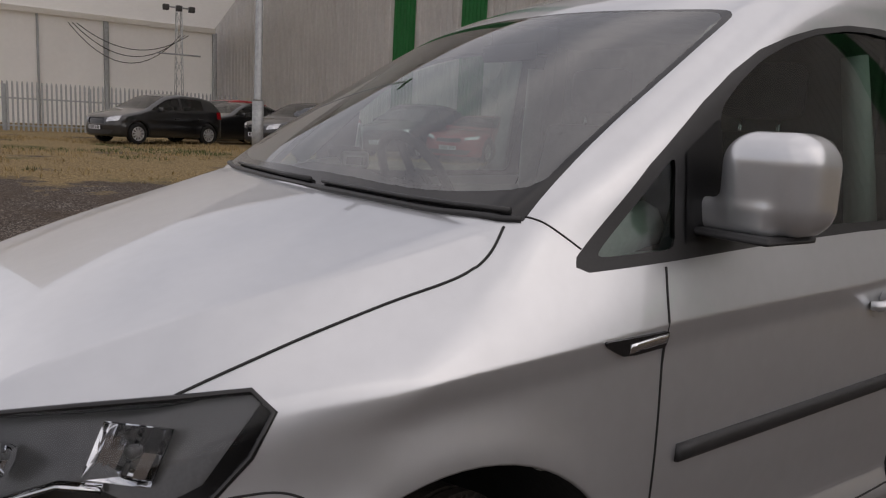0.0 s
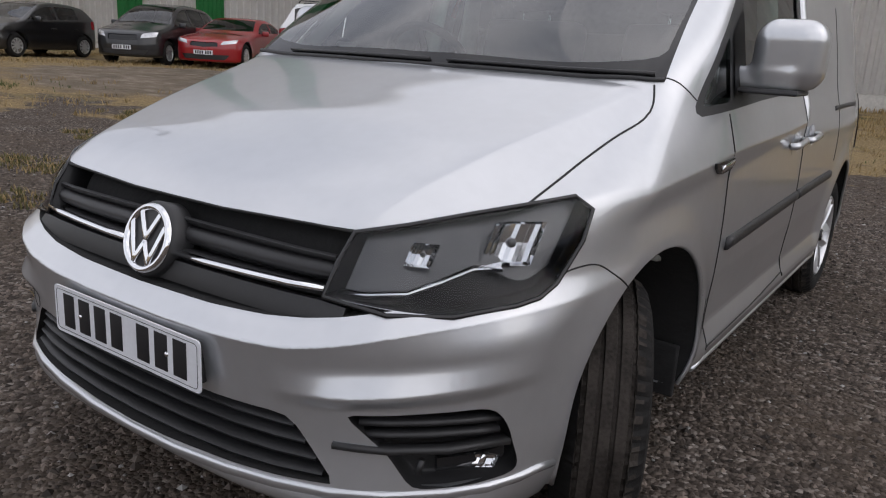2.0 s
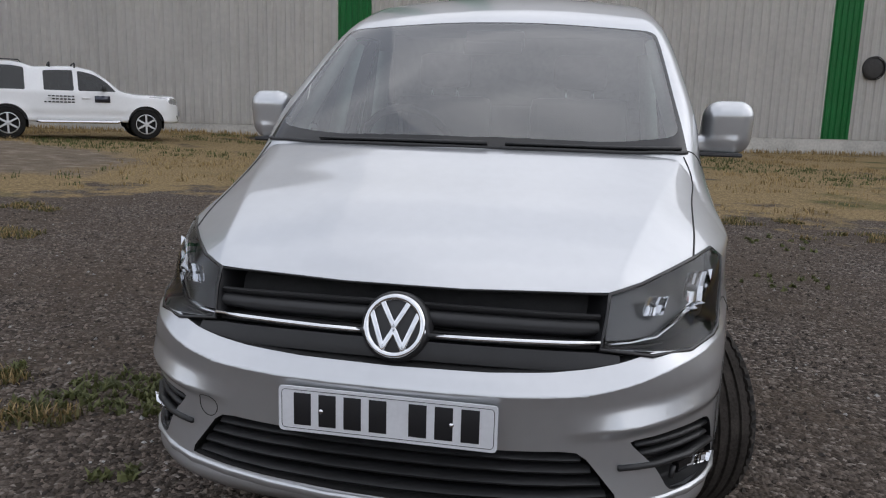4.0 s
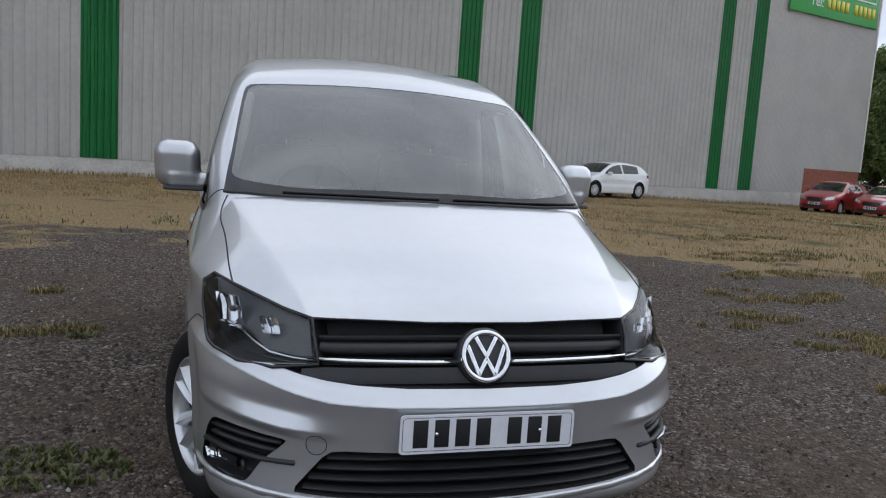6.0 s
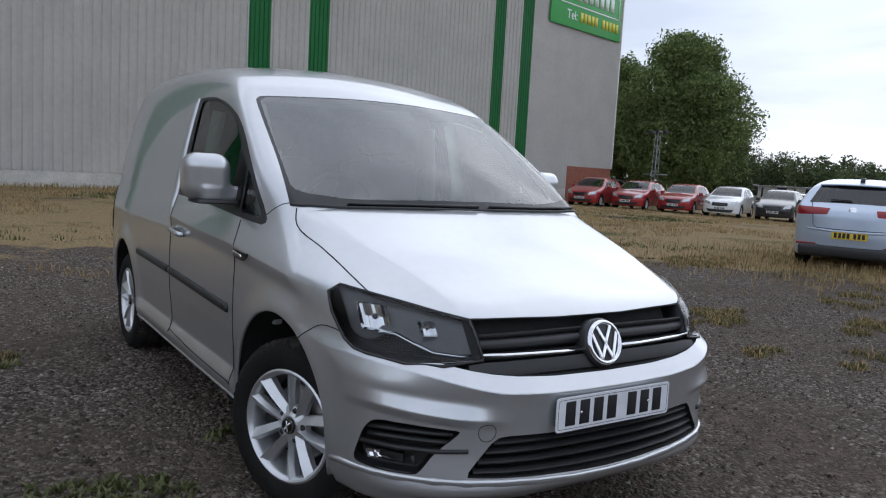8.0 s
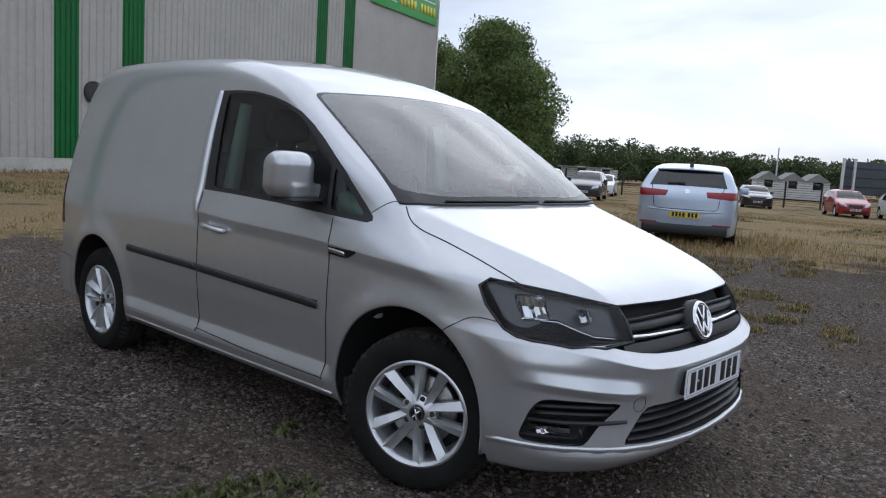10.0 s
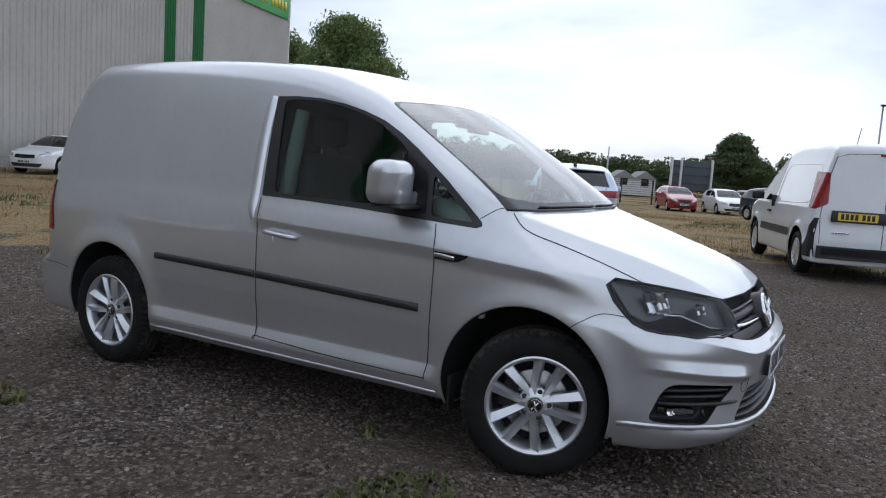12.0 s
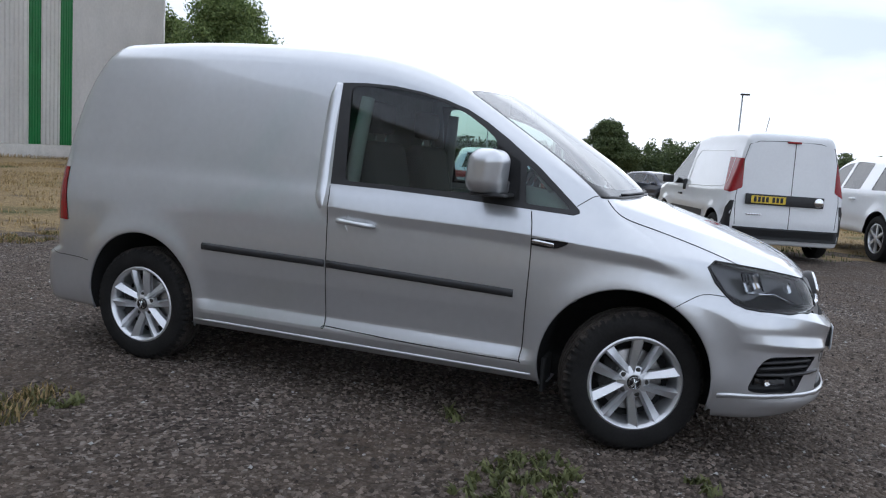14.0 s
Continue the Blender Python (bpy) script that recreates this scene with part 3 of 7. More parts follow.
def van_body(x, y, z):
    """Below zero inside the closed body."""
    x = np.abs(x)
    # flanks
    g = spline(SIDE_PROFILE, z)
    k = 0.06 + 0.33 * smooth_step(0.85, 1.12, z)
    g = g - k * np.clip(0.6 - y, 0, 2) ** 2 - 0.06 * np.clip(y - 2.5, 0, 2) ** 2
    crease = spline(CREASE, np.clip(y, -0.4, 1.7))
    g = g + 0.015 * soft_max(1 - soft_max((z - crease) / 0.11, (crease - z) / 0.05, 0.05), 0.0, 0.3) * smooth_step(1.62, 1.5, y) * smooth_step(-0.42, -0.15, y)
    mid = smooth_step(0.42, 0.52, y) * smooth_step(2.34, 2.22, y)
    g = g + mid * np.interp(z, (0.26, 0.295, 0.33, 0.347, 0.40, 0.412, 0.48, 0.56), (0.0, 0.012, 0.017, 0.014, -0.007, -0.008, -0.004, 0.0))
    for hub in (0.065, 2.67):
        r = np.hypot(y - hub, z - 0.35)
        g = g + 0.014 * np.exp(-np.clip((r - 0.368) / 0.072, 0, 9) ** 2) * smooth_step(0.15, 0.4, z) * (r > 0.2)
    # front
    s = spline(LIFT, x) * smooth_step(0.42, 0.58, z)
    low = smooth_step(0.72, 0.6, z)
    f = spline(FRONT_PROFILE, z - s) + spline(PLAN_HIGH, x) * (1 - low) + spline(PLAN_LOW, x) * low
    wing = 0.515 + 0.10 * (x - 0.45)
    f = f - 0.026 * smooth_step(0.38, 0.58, x) * smooth_step(0.84, 0.76, x) * soft_max(1 - soft_max((z - wing) / 0.05, (wing - z) / 0.025, 0.3), 0.0, 0.25)
    # hood, windscreen, roof
    ridge = 0.503 + (y + 0.616) * 0.26
    over = x - ridge
    hood = spline(HOOD_LINE, y) - 0.055 * x**2 - 0.42 * 0.5 * (over + np.sqrt(over**2 + 0.00004))
    back = y - 0.22 * x**2
    screen = 1.10 + 0.60 * (back - 0.03) - 0.04 * x**2 - 0.075 * np.exp(-(np.clip(back, 0.0, 1) - 0.09) / 0.10) * np.clip(1 - (x / 0.78) ** 2, 0, 1)
    roof = spline(ROOF_LINE, y) - 0.13 * x**2
    top = np.maximum(hood, soft_min(screen, roof, 0.03))
    # back
    rear = spline(REAR_PROFILE, z) - 0.05 * (x / 0.8) ** 4 - 0.06 * (x / 0.8) ** 2
    body = soft_max(x - g, z - top, 0.09)
    body = soft_max(body, f - y, 0.05)
    body = soft_max(body, y - rear, 0.10)
    return soft_max(body, 0.2 + 0.07 * np.clip(-0.25 - y, 0, 1) + 0.045 * smooth_step(0.2, 0.45, y) - z, 0.03)


# ---- the silver van ----
def onto(p, shift=0.0):
    """The place on the van's skin next to p."""
    p = np.array(p, float)
    for _ in range(6):
        v, *g = van_body(*(p[:, None] + 1e-4 * np.array([(0, 1, 0, 0), (0, 0, 1, 0), (0, 0, 0, 1)])))
        g = (np.array(g) - v) / 1e-4
        p = p - v * g / max(float(g @ g), 0.05)
    g = g / np.linalg.norm(g)
    return Vector(p + shift * g)


def side_of(outline, x=0.85):
    return [(x, y, z) for y, z in outline]


ARCH = ((0.065, 0.35, 0.376), (2.67, 0.35, 0.366))
HOOD_FRONT = [(-0.03, -0.667, 0.803), (0.15, -0.664, 0.804), (0.284, -0.655, 0.808), (0.40, -0.645, 0.811), (0.49, -0.636, 0.813)]
LAMP_TOP = [(0.565, -0.572, 0.827), (0.642, -0.467, 0.847), (0.703, -0.371, 0.862), (0.757, -0.268, 0.875)]
LAMP_REST = [(0.788, -0.245, 0.85), (0.79, -0.28, 0.79), (0.786, -0.325, 0.745), (0.78, -0.36, 0.714), (0.77, -0.41, 0.694), (0.75, -0.465, 0.686), (0.69, -0.585, 0.681),
             (0.60, -0.67, 0.686), (0.475, -0.706, 0.697), (0.484, -0.674, 0.758)]
SHUT_LINE = [(0.703, -0.371, 0.862), (0.713, -0.26, 0.90), (0.719, -0.15, 0.937), (0.728, -0.03, 0.975), (0.741, 0.075, 1.005), (0.745, 0.125, 1.027), (0.74, 0.165, 1.055), (0.722, 0.203, 1.093)]
SCREEN_LOW = [(0.735, 0.232, 1.107), (0.70, 0.203, 1.105), (0.62, 0.184, 1.102), (0.528, 0.166, 1.099), (0.324, 0.142, 1.10), (0.16, 0.129, 1.10), (-0.03, 0.125, 1.10)]
SCREEN_REST = [(-0.03, 0.85, 1.583), (0.2, 0.857, 1.581), (0.366, 0.868, 1.576), (0.5, 0.888, 1.568), (0.6, 0.91, 1.557), (0.637, 0.902, 1.546), (0.655, 0.855, 1.519), (0.68, 0.66, 1.398), (0.70, 0.482, 1.285),
               (0.72, 0.34, 1.19)]
PANE_LOW = [(0.706, 0.315, 1.168), (0.67, 0.262, 1.145), (0.5, 0.20, 1.13), (0.3, 0.172, 1.13), (-0.03, 0.156, 1.13)]
PANE_REST = [(-0.03, 0.838, 1.576), (0.2, 0.845, 1.574), (0.366, 0.856, 1.569), (0.5, 0.876, 1.561), (0.59, 0.894, 1.55), (0.622, 0.884, 1.536), (0.641, 0.842, 1.511), (0.666, 0.66, 1.398), (0.687, 0.482, 1.285)]
WINDOW = [(1.56, 1.564), (1.43, 1.566), (1.275, 1.557), (1.123, 1.532), (1.002, 1.501), (0.884, 1.46), (0.779, 1.404), (0.674, 1.336), (0.586, 1.272), (0.499, 1.207),
          (0.40, 1.118), (0.315, 1.042), (0.31, 1.025), (0.335, 1.015), (0.525, 1.026), (0.904, 1.046), (1.252, 1.058), (1.544, 1.063)]
DOOR_GLASS = [(1.505, 1.545), (1.40, 1.549), (1.273, 1.543), (1.123, 1.518), (1.0, 1.484), (0.884, 1.437), (0.79, 1.378), (0.72, 1.322), (0.715, 1.08), (0.9, 1.075), (1.2, 1.08), (1.465, 1.083)]
QUARTER_GLASS = [(0.57, 1.225), (0.545, 1.21), (0.36, 1.047), (0.365, 1.04), (0.51, 1.047), (0.555, 1.05)]
DOOR = [(1.544, 1.063), (1.535, 0.96), (1.527, 0.745), (1.517, 0.375), (1.50, 0.358), (1.128, 0.344), (0.838, 0.339), (0.54, 0.339), (0.515, 0.355), (0.508, 0.55), (0.504, 0.88), (0.52, 1.026), (0.904, 1.046), (1.252, 1.058)]
GRILLE = [*HOOD_FRONT, (0.484, -0.674, 0.758), (0.475, -0.706, 0.697), (0.60, -0.68, 0.686), (0.52, -0.71, 0.667), (0.454, -0.74, 0.655), (0.37, -0.755, 0.645), (0.226, -0.761, 0.637), (-0.03, -0.767, 0.634)]
INTAKE = [(-0.03, -0.79, 0.462), (0.257, -0.78, 0.461), (0.40, -0.765, 0.466), (0.435, -0.755, 0.463), (0.458, -0.75, 0.447), (0.527, -0.73, 0.36), (0.53, -0.73, 0.343), (0.42, -0.76, 0.335), (0.33, -0.775, 0.330), (0.1, -0.79, 0.318), (-0.03, -0.79, 0.316)]
FOG = [(0.548, -0.718, 0.488), (0.665, -0.632, 0.497), (0.735, -0.54, 0.498), (0.752, -0.51, 0.488), (0.765, -0.485, 0.455), (0.777, -0.45, 0.36), (0.772, -0.46, 0.344), (0.72, -0.57, 0.340), (0.655, -0.642, 0.343), (0.617, -0.673, 0.415)]
TAIL = [(0.79, 3.234, 1.03), (0.6, 3.5, 1.03), (0.6, 3.5, 0.73), (0.82, 3.20, 0.731)]


def van_skin():
    pts, quads = surface_net(van_body, (-0.048, -0.86, 0.14), (0.93, 3.56, 1.86), 0.0145)
    bm = bm_from(pts, quads)
    bmesh.ops.bisect_plane(bm, geom=bm.verts[:] + bm.edges[:] + bm.faces[:], plane_co=(0, 0, 0), plane_no=(1, 0, 0), clear_inner=True, dist=1e-5)
    # finer faces where the bumper's folds run
    fold = set()
    for f in bm.faces:
        c = f.calc_center_median()
        band = abs(c.z - float(spline(CREASE, np.clip(c.y, -0.4, 1.7)))) < 0.022 and -0.3 < c.y < 1.6
        sill = 0.32 < c.z < 0.425 and 0.45 < c.y < 2.3
        flare = any(0.36 < math.hypot(c.y - h, c.z - 0.35) < 0.395 and c.z > 0.25 for h in (0.065, 2.67))
        ridge = abs(c.x - 0.503 - (c.y + 0.616) * 0.26) < 0.022 and c.y < 0.12 and c.z > 0.78
        if (c.y < -0.22 and 0.47 < c.z < 0.70) or ((band or sill or flare) and c.x > 0.68) or ridge:
            fold |= set(f.edges)
    bmesh.ops.subdivide_edges(bm, edges=list(fold), cuts=2, use_grid_fill=True)
    bmesh.ops.triangulate(bm, faces=[f for f in bm.faces if len(f.verts) > 4])
    co = np.array([v.co for v in bm.verts])
    for _ in range(3):
        val = van_body(*co.T)
        grad = np.stack([(van_body(*(co + 1e-4 * np.eye(3)[i]).T) - val) / 1e-4 for i in range(3)], 1)
        co -= np.where(co[:, :1] < 1e-4, (0, 1, 1), (1, 1, 1)) * np.clip((val / np.maximum((grad**2).sum(1), 1e-2))[:, None] * grad, -0.01, 0.01)
    for v, c in zip(bm.verts, co.tolist()):
        v.co = c
    bm.normal_update()
    for f in bm.faces:
        f.material_index = 0
    side = Cutter(bm, way=(1, 0, 0))
    for y, z, r in ARCH:
        ring = [(y + r * math.cos(a), z + r * math.sin(a)) for a in np.linspace(math.radians(-20), math.radians(200), 45)]
        got = side.cut(side_of([*ring, (y - r, 0.05), (y + r, 0.05)]), 12, keep=lambda c, n: c.x > 0.45)
        low = [f for f in bm.faces if f.calc_center_median().x > 0.5 and abs(f.calc_center_median().y - y) < r and f.calc_center_median().z < 0.24 and f.material_index == 0]
        bmesh.ops.delete(bm, geom=list(set(got) | set(low)), context="FACES")
    side.cut(side_of(WINDOW), 5)
    side.cut(side_of(rounded(DOOR_GLASS, 3, 0.03)), 6, only=(5,))
    side.cut(side_of(rounded(QUARTER_GLASS, 2, 0.02)), 7, only=(5,))
    side.cut(side_of(DOOR), 4, only=(0,))
    ahead = Cutter(bm, way=(0, -0.6, 1))
    ahead.cut([*curved(SCREEN_LOW, 3), *curved(SCREEN_REST, 3)], 3, only=(0,))
    ahead.cut([*curved(PANE_LOW, 3), *curved(PANE_REST, 3)], 2, only=(3,))
    corner = Cutter(bm, eye=(0, 0.1, 0.78), mid=(0.66, -0.48, 0.78))
    corner.cut([HOOD_FRONT[-1], *LAMP_TOP, *LAMP_REST], 8, only=(0,))
    front = Cutter(bm, way=(0, -1, 0))
    front.cut(GRILLE, 9, only=(0,))
    front.cut(INTAKE, 10, only=(0,))
    over = Cutter(bm, way=(0, -0.25, 1))
    over.cut([*HOOD_FRONT, *LAMP_TOP[:2], *curved(SHUT_LINE, 3), *[Vector(p) + Vector((0, -0.002, 0)) for p in curved(SCREEN_LOW[1:], 3)]], 1, only=(0,))
    foggy = Cutter(bm, eye=(0, 0.1, 0.45), mid=(0.68, -0.6, 0.42))
    foggy.cut(rounded(FOG, 2, 0.02), 11, only=(0,))
    back = Cutter(bm, way=(1, 0.8, 0))
    back.cut(TAIL, 13, only=(0,), keep=lambda c, n: c.y > 3)
    bm.normal_update()
    bm.verts.index_update()
    return bm


def true_normals(ob):
    """Gives a panel of the van the normals of the smooth form it was cut from."""
    data = ob.data
    co = np.empty(len(data.vertices) * 3)
    data.vertices.foreach_get("co", co)
    co = co.reshape(-1, 3)
    sign = np.sign(co[:, 0])
    p = np.column_stack([np.abs(co[:, 0]), co[:, 1:]])
    e = 3e-3
    n = np.stack([van_body(*(p + e * np.eye(3)[i]).T) - van_body(*(p - e * np.eye(3)[i]).T) for i in range(3)], 1)
    n[:, 0] *= np.where(np.abs(co[:, 0]) < 1e-4, 0, sign)
    n /= np.maximum(np.linalg.norm(n, axis=1), 1e-9)[:, None]
    data.normals_split_custom_set_from_vertices(n.tolist())
    return ob


def recess(skin, marks, depth, flip=False, both=False, slide=None):
    """A pocket sunk behind marked faces: walls and floor."""
    bm = faces_out(skin, marks, flip, both)
    bm.normal_update()
    front = bm.faces[:]
    r = bmesh.ops.extrude_face_region(bm, geom=front)
    for v in [g for g in r["geom"] if isinstance(g, bmesh.types.BMVert)]:
        v.co = v.co + (Vector(slide) if slide else -v.normal * depth)
    bmesh.ops.delete(bm, geom=[f for f in front if f.is_valid], context="FACES_ONLY")
    bmesh.ops.recalc_face_normals(bm, faces=bm.faces[:])
    bmesh.ops.reverse_faces(bm, faces=bm.faces[:])
    return bm


def line_on(pts, n=6, closed=False, shift=0.0, sx=1):
    return [Vector((p.x * sx, p.y, p.z)) for p in (onto(q, shift) for q in curved(pts, n, closed))]


def seam(name, pts, parent, sx=1, r=0.0027, n=6, mat=None):
    bm = bmesh.new()
    tube(bm, line_on(pts, n, sx=sx), r, 6)
    return part(name, bm, mat or SEAL, parent)


def swept(bm, path, section):
    """Sweeps a closed section of (out, up) along skin points; out is along the skin's normal."""
    rings = []
    for p in path:
        v = van_body(p.x, p.y, p.z)
        g = Vector([(van_body(p.x + 1e-4 * (i == 0), p.y + 1e-4 * (i == 1), p.z + 1e-4 * (i == 2)) - v) for i in range(3)]).normalized()
        up = Vector((0, 0, 1))
        up = (up - up.dot(g) * g).normalized()
        rings.append([bm.verts.new(p + g * a + up * b) for a, b in section])
    k = len(section)
    for u, w in zip(rings, rings[1:]):
        for i in range(k):
            bm.faces.new((u[i], w[i], w[(i + 1) % k], u[(i + 1) % k]))
    bm.faces.new(rings[0])
    bm.faces.new(rings[-1][::-1])
    bmesh.ops.recalc_face_normals(bm, faces=bm.faces[:])


def mirror_x(bm):
    bmesh.ops.scale(bm, vec=(-1, 1, 1), verts=bm.verts[:])
    bmesh.ops.reverse_faces(bm, faces=bm.faces[:])


def make_wheel(parent, at, radius=0.315, width=0.2, rim=0.207, style="twin", spokes=5, alloy=None):
    """A road wheel; its local z axis points out of the car."""
    alloy = alloy or ALLOY
    w = new("wheel")
    w.parent = parent
    w.matrix_basis = at
    h = width / 2
    bm = bmesh.new()
    prof = [(rim - 0.012, h - 0.03), (rim + 0.002, h - 0.012), (rim + 0.02, h - 0.004), (rim + 0.055, h), (radius - 0.03, h - 0.008), (radius - 0.012, h - 0.022), (radius - 0.002, h - 0.04)]
    grooves = (0.052, 0.018, -0.018, -0.052)
    for gz in grooves:
        s = gz * width / 0.2
        prof += [(radius, s + 0.006), (radius - 0.008, s + 0.004), (radius - 0.008, s - 0.004), (radius, s - 0.006)]
    prof += [(radius - 0.002, -h + 0.04), (radius - 0.03, -h + 0.008), (rim + 0.055, -h), (rim - 0.012, -h + 0.03)]
    lathe(bm, prof, Matrix.Identity(4), 224)
    # shoulder notches of the tread
    for v in bm.verts:
        r = math.hypot(v.co.x, v.co.y)
        if r > radius - 0.016 and abs(v.co.z) > h - 0.045:
            k = round(math.atan2(v.co.y, v.co.x) / math.tau * 112 + (0.5 if v.co.z > 0 else 0))
            if k % 2:
                v.co.x, v.co.y = v.co.x * (1 - 0.008 / r), v.co.y * (1 - 0.008 / r)
    for f in bm.faces:
        f.material_index = int(all(math.hypot(v.co.x, v.co.y) > radius - 0.02 for v in f.verts))
    part("tyre", bm, TYRE, w, "black road tyre with dusty tread", sharp=30).data.materials.append(TREAD)
    bm = bmesh.new()
    lathe(bm, ((rim, h - 0.02), (rim + 0.004, h - 0.012), (rim - 0.004, h - 0.008), (rim - 0.014, h - 0.014), (rim - 0.02, h - 0.03), (rim - 0.026, -0.02), (rim - 0.026, -h + 0.03)), Matrix.Identity(4), 64)
    rimob = part("rim", bm, alloy, w, "silver alloy rim", sharp=50)
    bm = bmesh.new()
    step = math.tau / spokes
    for k in range(spokes):
        for s in ((-1, 1) if style == "twin" else (0,)):
            wide0, wide1 = (0.0155, 0.0265) if style == "twin" else (0.034, 0.045)
            r0, r1 = 0.04, rim - 0.002
            zt0, zt1 = h - 0.030, h - 0.010
            rows = []
            for t in (0, 0.2, 0.45, 0.7, 0.9, 1.0):
                r = r0 + (r1 - r0) * t
                a = k * step
                side = Vector((-math.sin(a), math.cos(a), 0))
                c = Vector((r * math.cos(a), r * math.sin(a), 0)) + side * s * ((0.022 + 0.031 * t) if style == "twin" else 0)
                wd = wide0 + (wide1 - wide0) * t
                zt = zt0 + (zt1 - zt0) * t + 0.006 * math.sin(math.pi * t)
                skew = -s * 0.45 * wd
                rows.append([bm.verts.new(c - side * wd + Vector((0, 0, zt - 0.042))), bm.verts.new(c - side * wd * 0.93 + Vector((0, 0, zt - 0.020))),
                             bm.verts.new(c + side * skew + Vector((0, 0, zt))), bm.verts.new(c + side * wd * 0.93 + Vector((0, 0, zt - 0.020))),
                             bm.verts.new(c + side * wd + Vector((0, 0, zt - 0.042)))])
            for u, v in zip(rows, rows[1:]):
                for i in range(5):
                    bm.faces.new((u[i], u[(i + 1) % 5], v[(i + 1) % 5], v[i]))
            bm.faces.new(rows[0][::-1])
            bm.faces.new(rows[-1])
    bmesh.ops.recalc_face_normals(bm, faces=bm.faces[:])
    lathe(bm, ((0.0, h - 0.028), (0.036, h - 0.028), (0.05, h - 0.034), (0.072, h - 0.042), (0.078, h - 0.06)), Matrix.Identity(4), 32)
    part("spokes", bm, alloy, w, smooth=False)
    bm = bmesh.new()
    lathe(bm, ((0.0, h - 0.018), (0.026, h - 0.018), (0.031, h - 0.022), (0.032, h - 0.03)), Matrix.Identity(4), 24)
    part("hub_cap", bm, GLOSS_BLACK, w)
    bm = bmesh.new()
    for k in range(3):
        lathe(bm, ((0.0235, h - 0.0175), (0.0265, h - 0.0165), (0.029, h - 0.0175)), Matrix.Identity(4), 24)
    for a in (62, 118):
        box(bm, (-0.003, -0.02, h - 0.018), (0.003, 0.02, h - 0.0155), 0, Matrix.Rotation(radians(a), 4, "Z"))
    part("emblem", bm, CHROME, w)
    if style == "twin":
        for k in range(5):
            a = k * math.tau / 5
            bm = bmesh.new()
            lathe(bm, ((0.0, h - 0.034), (0.009, h - 0.034), (0.0115, h - 0.036), (0.0125, h - 0.044), (0.0125, h - 0.06)), pose(0.056 * math.cos(a), 0.056 * math.sin(a), 0), 12)
            part("wheel_bolt", bm, DARK_METAL, w)
    bm = bmesh.new()
    lathe(bm, ((0.05, 0.012), (0.135, 0.012), (0.14, 0.008), (0.14, -0.01)), Matrix.Identity(4), 40)
    part("brake_disc", bm, BRAKE, w)
    bm = bmesh.new()
    lathe(bm, ((0.0, -0.02), (rim - 0.03, -0.02)), Matrix.Identity(4), 32)
    box(bm, (-0.06, 0.085, -0.01), (0.06, 0.15, 0.05), 0.012)
    part("brake_backing", bm, LINER, w)
    return w


def number_plate(parent, m, mat, name="number_plate", w=0.52, h=0.111):
    bm = bmesh.new()
    prism(bm, [tuple(v) for v in rounded([(-w / 2, -h / 2), (w / 2, -h / 2), (w / 2, h / 2), (-w / 2, h / 2)], 3, 0.012)], 0.004)
    p = part(name, bm, mat, parent, "number plate with dark bars for characters", smooth=False)
    p.matrix_basis = m
    bm = bmesh.new()
    inner = [tuple(v) for v in rounded([(-w / 2 + 0.008, -h / 2 + 0.008), (w / 2 - 0.008, -h / 2 + 0.008), (w / 2 - 0.008, h / 2 - 0.008), (-w / 2 + 0.008, h / 2 - 0.008)], 3, 0.01)]
    tube(bm, [(x, y, 0.0042) for x, y in inner], 0.0008, 4, closed=True)
    part("plate_border", bm, INK, p)
    x = -w / 2 + 0.034
    for k in range(7):
        if k == 4:
            x += 0.033
        bm = bmesh.new()
        box(bm, (x + 0.004, -0.038, 0.0035), (x + 0.046, 0.041, 0.0052), 0.0006)
        part("plate_bar", bm, INK, p)
        x += 0.061
    for sx in (-0.155, 0.155):
        bm = bmesh.new()
        lathe(bm, ((0.0, 0.0075), (0.0045, 0.007), (0.006, 0.004)), pose(sx, 0.0, 0), 10)
        part("plate_screw", bm, CHROME, p)
    return p


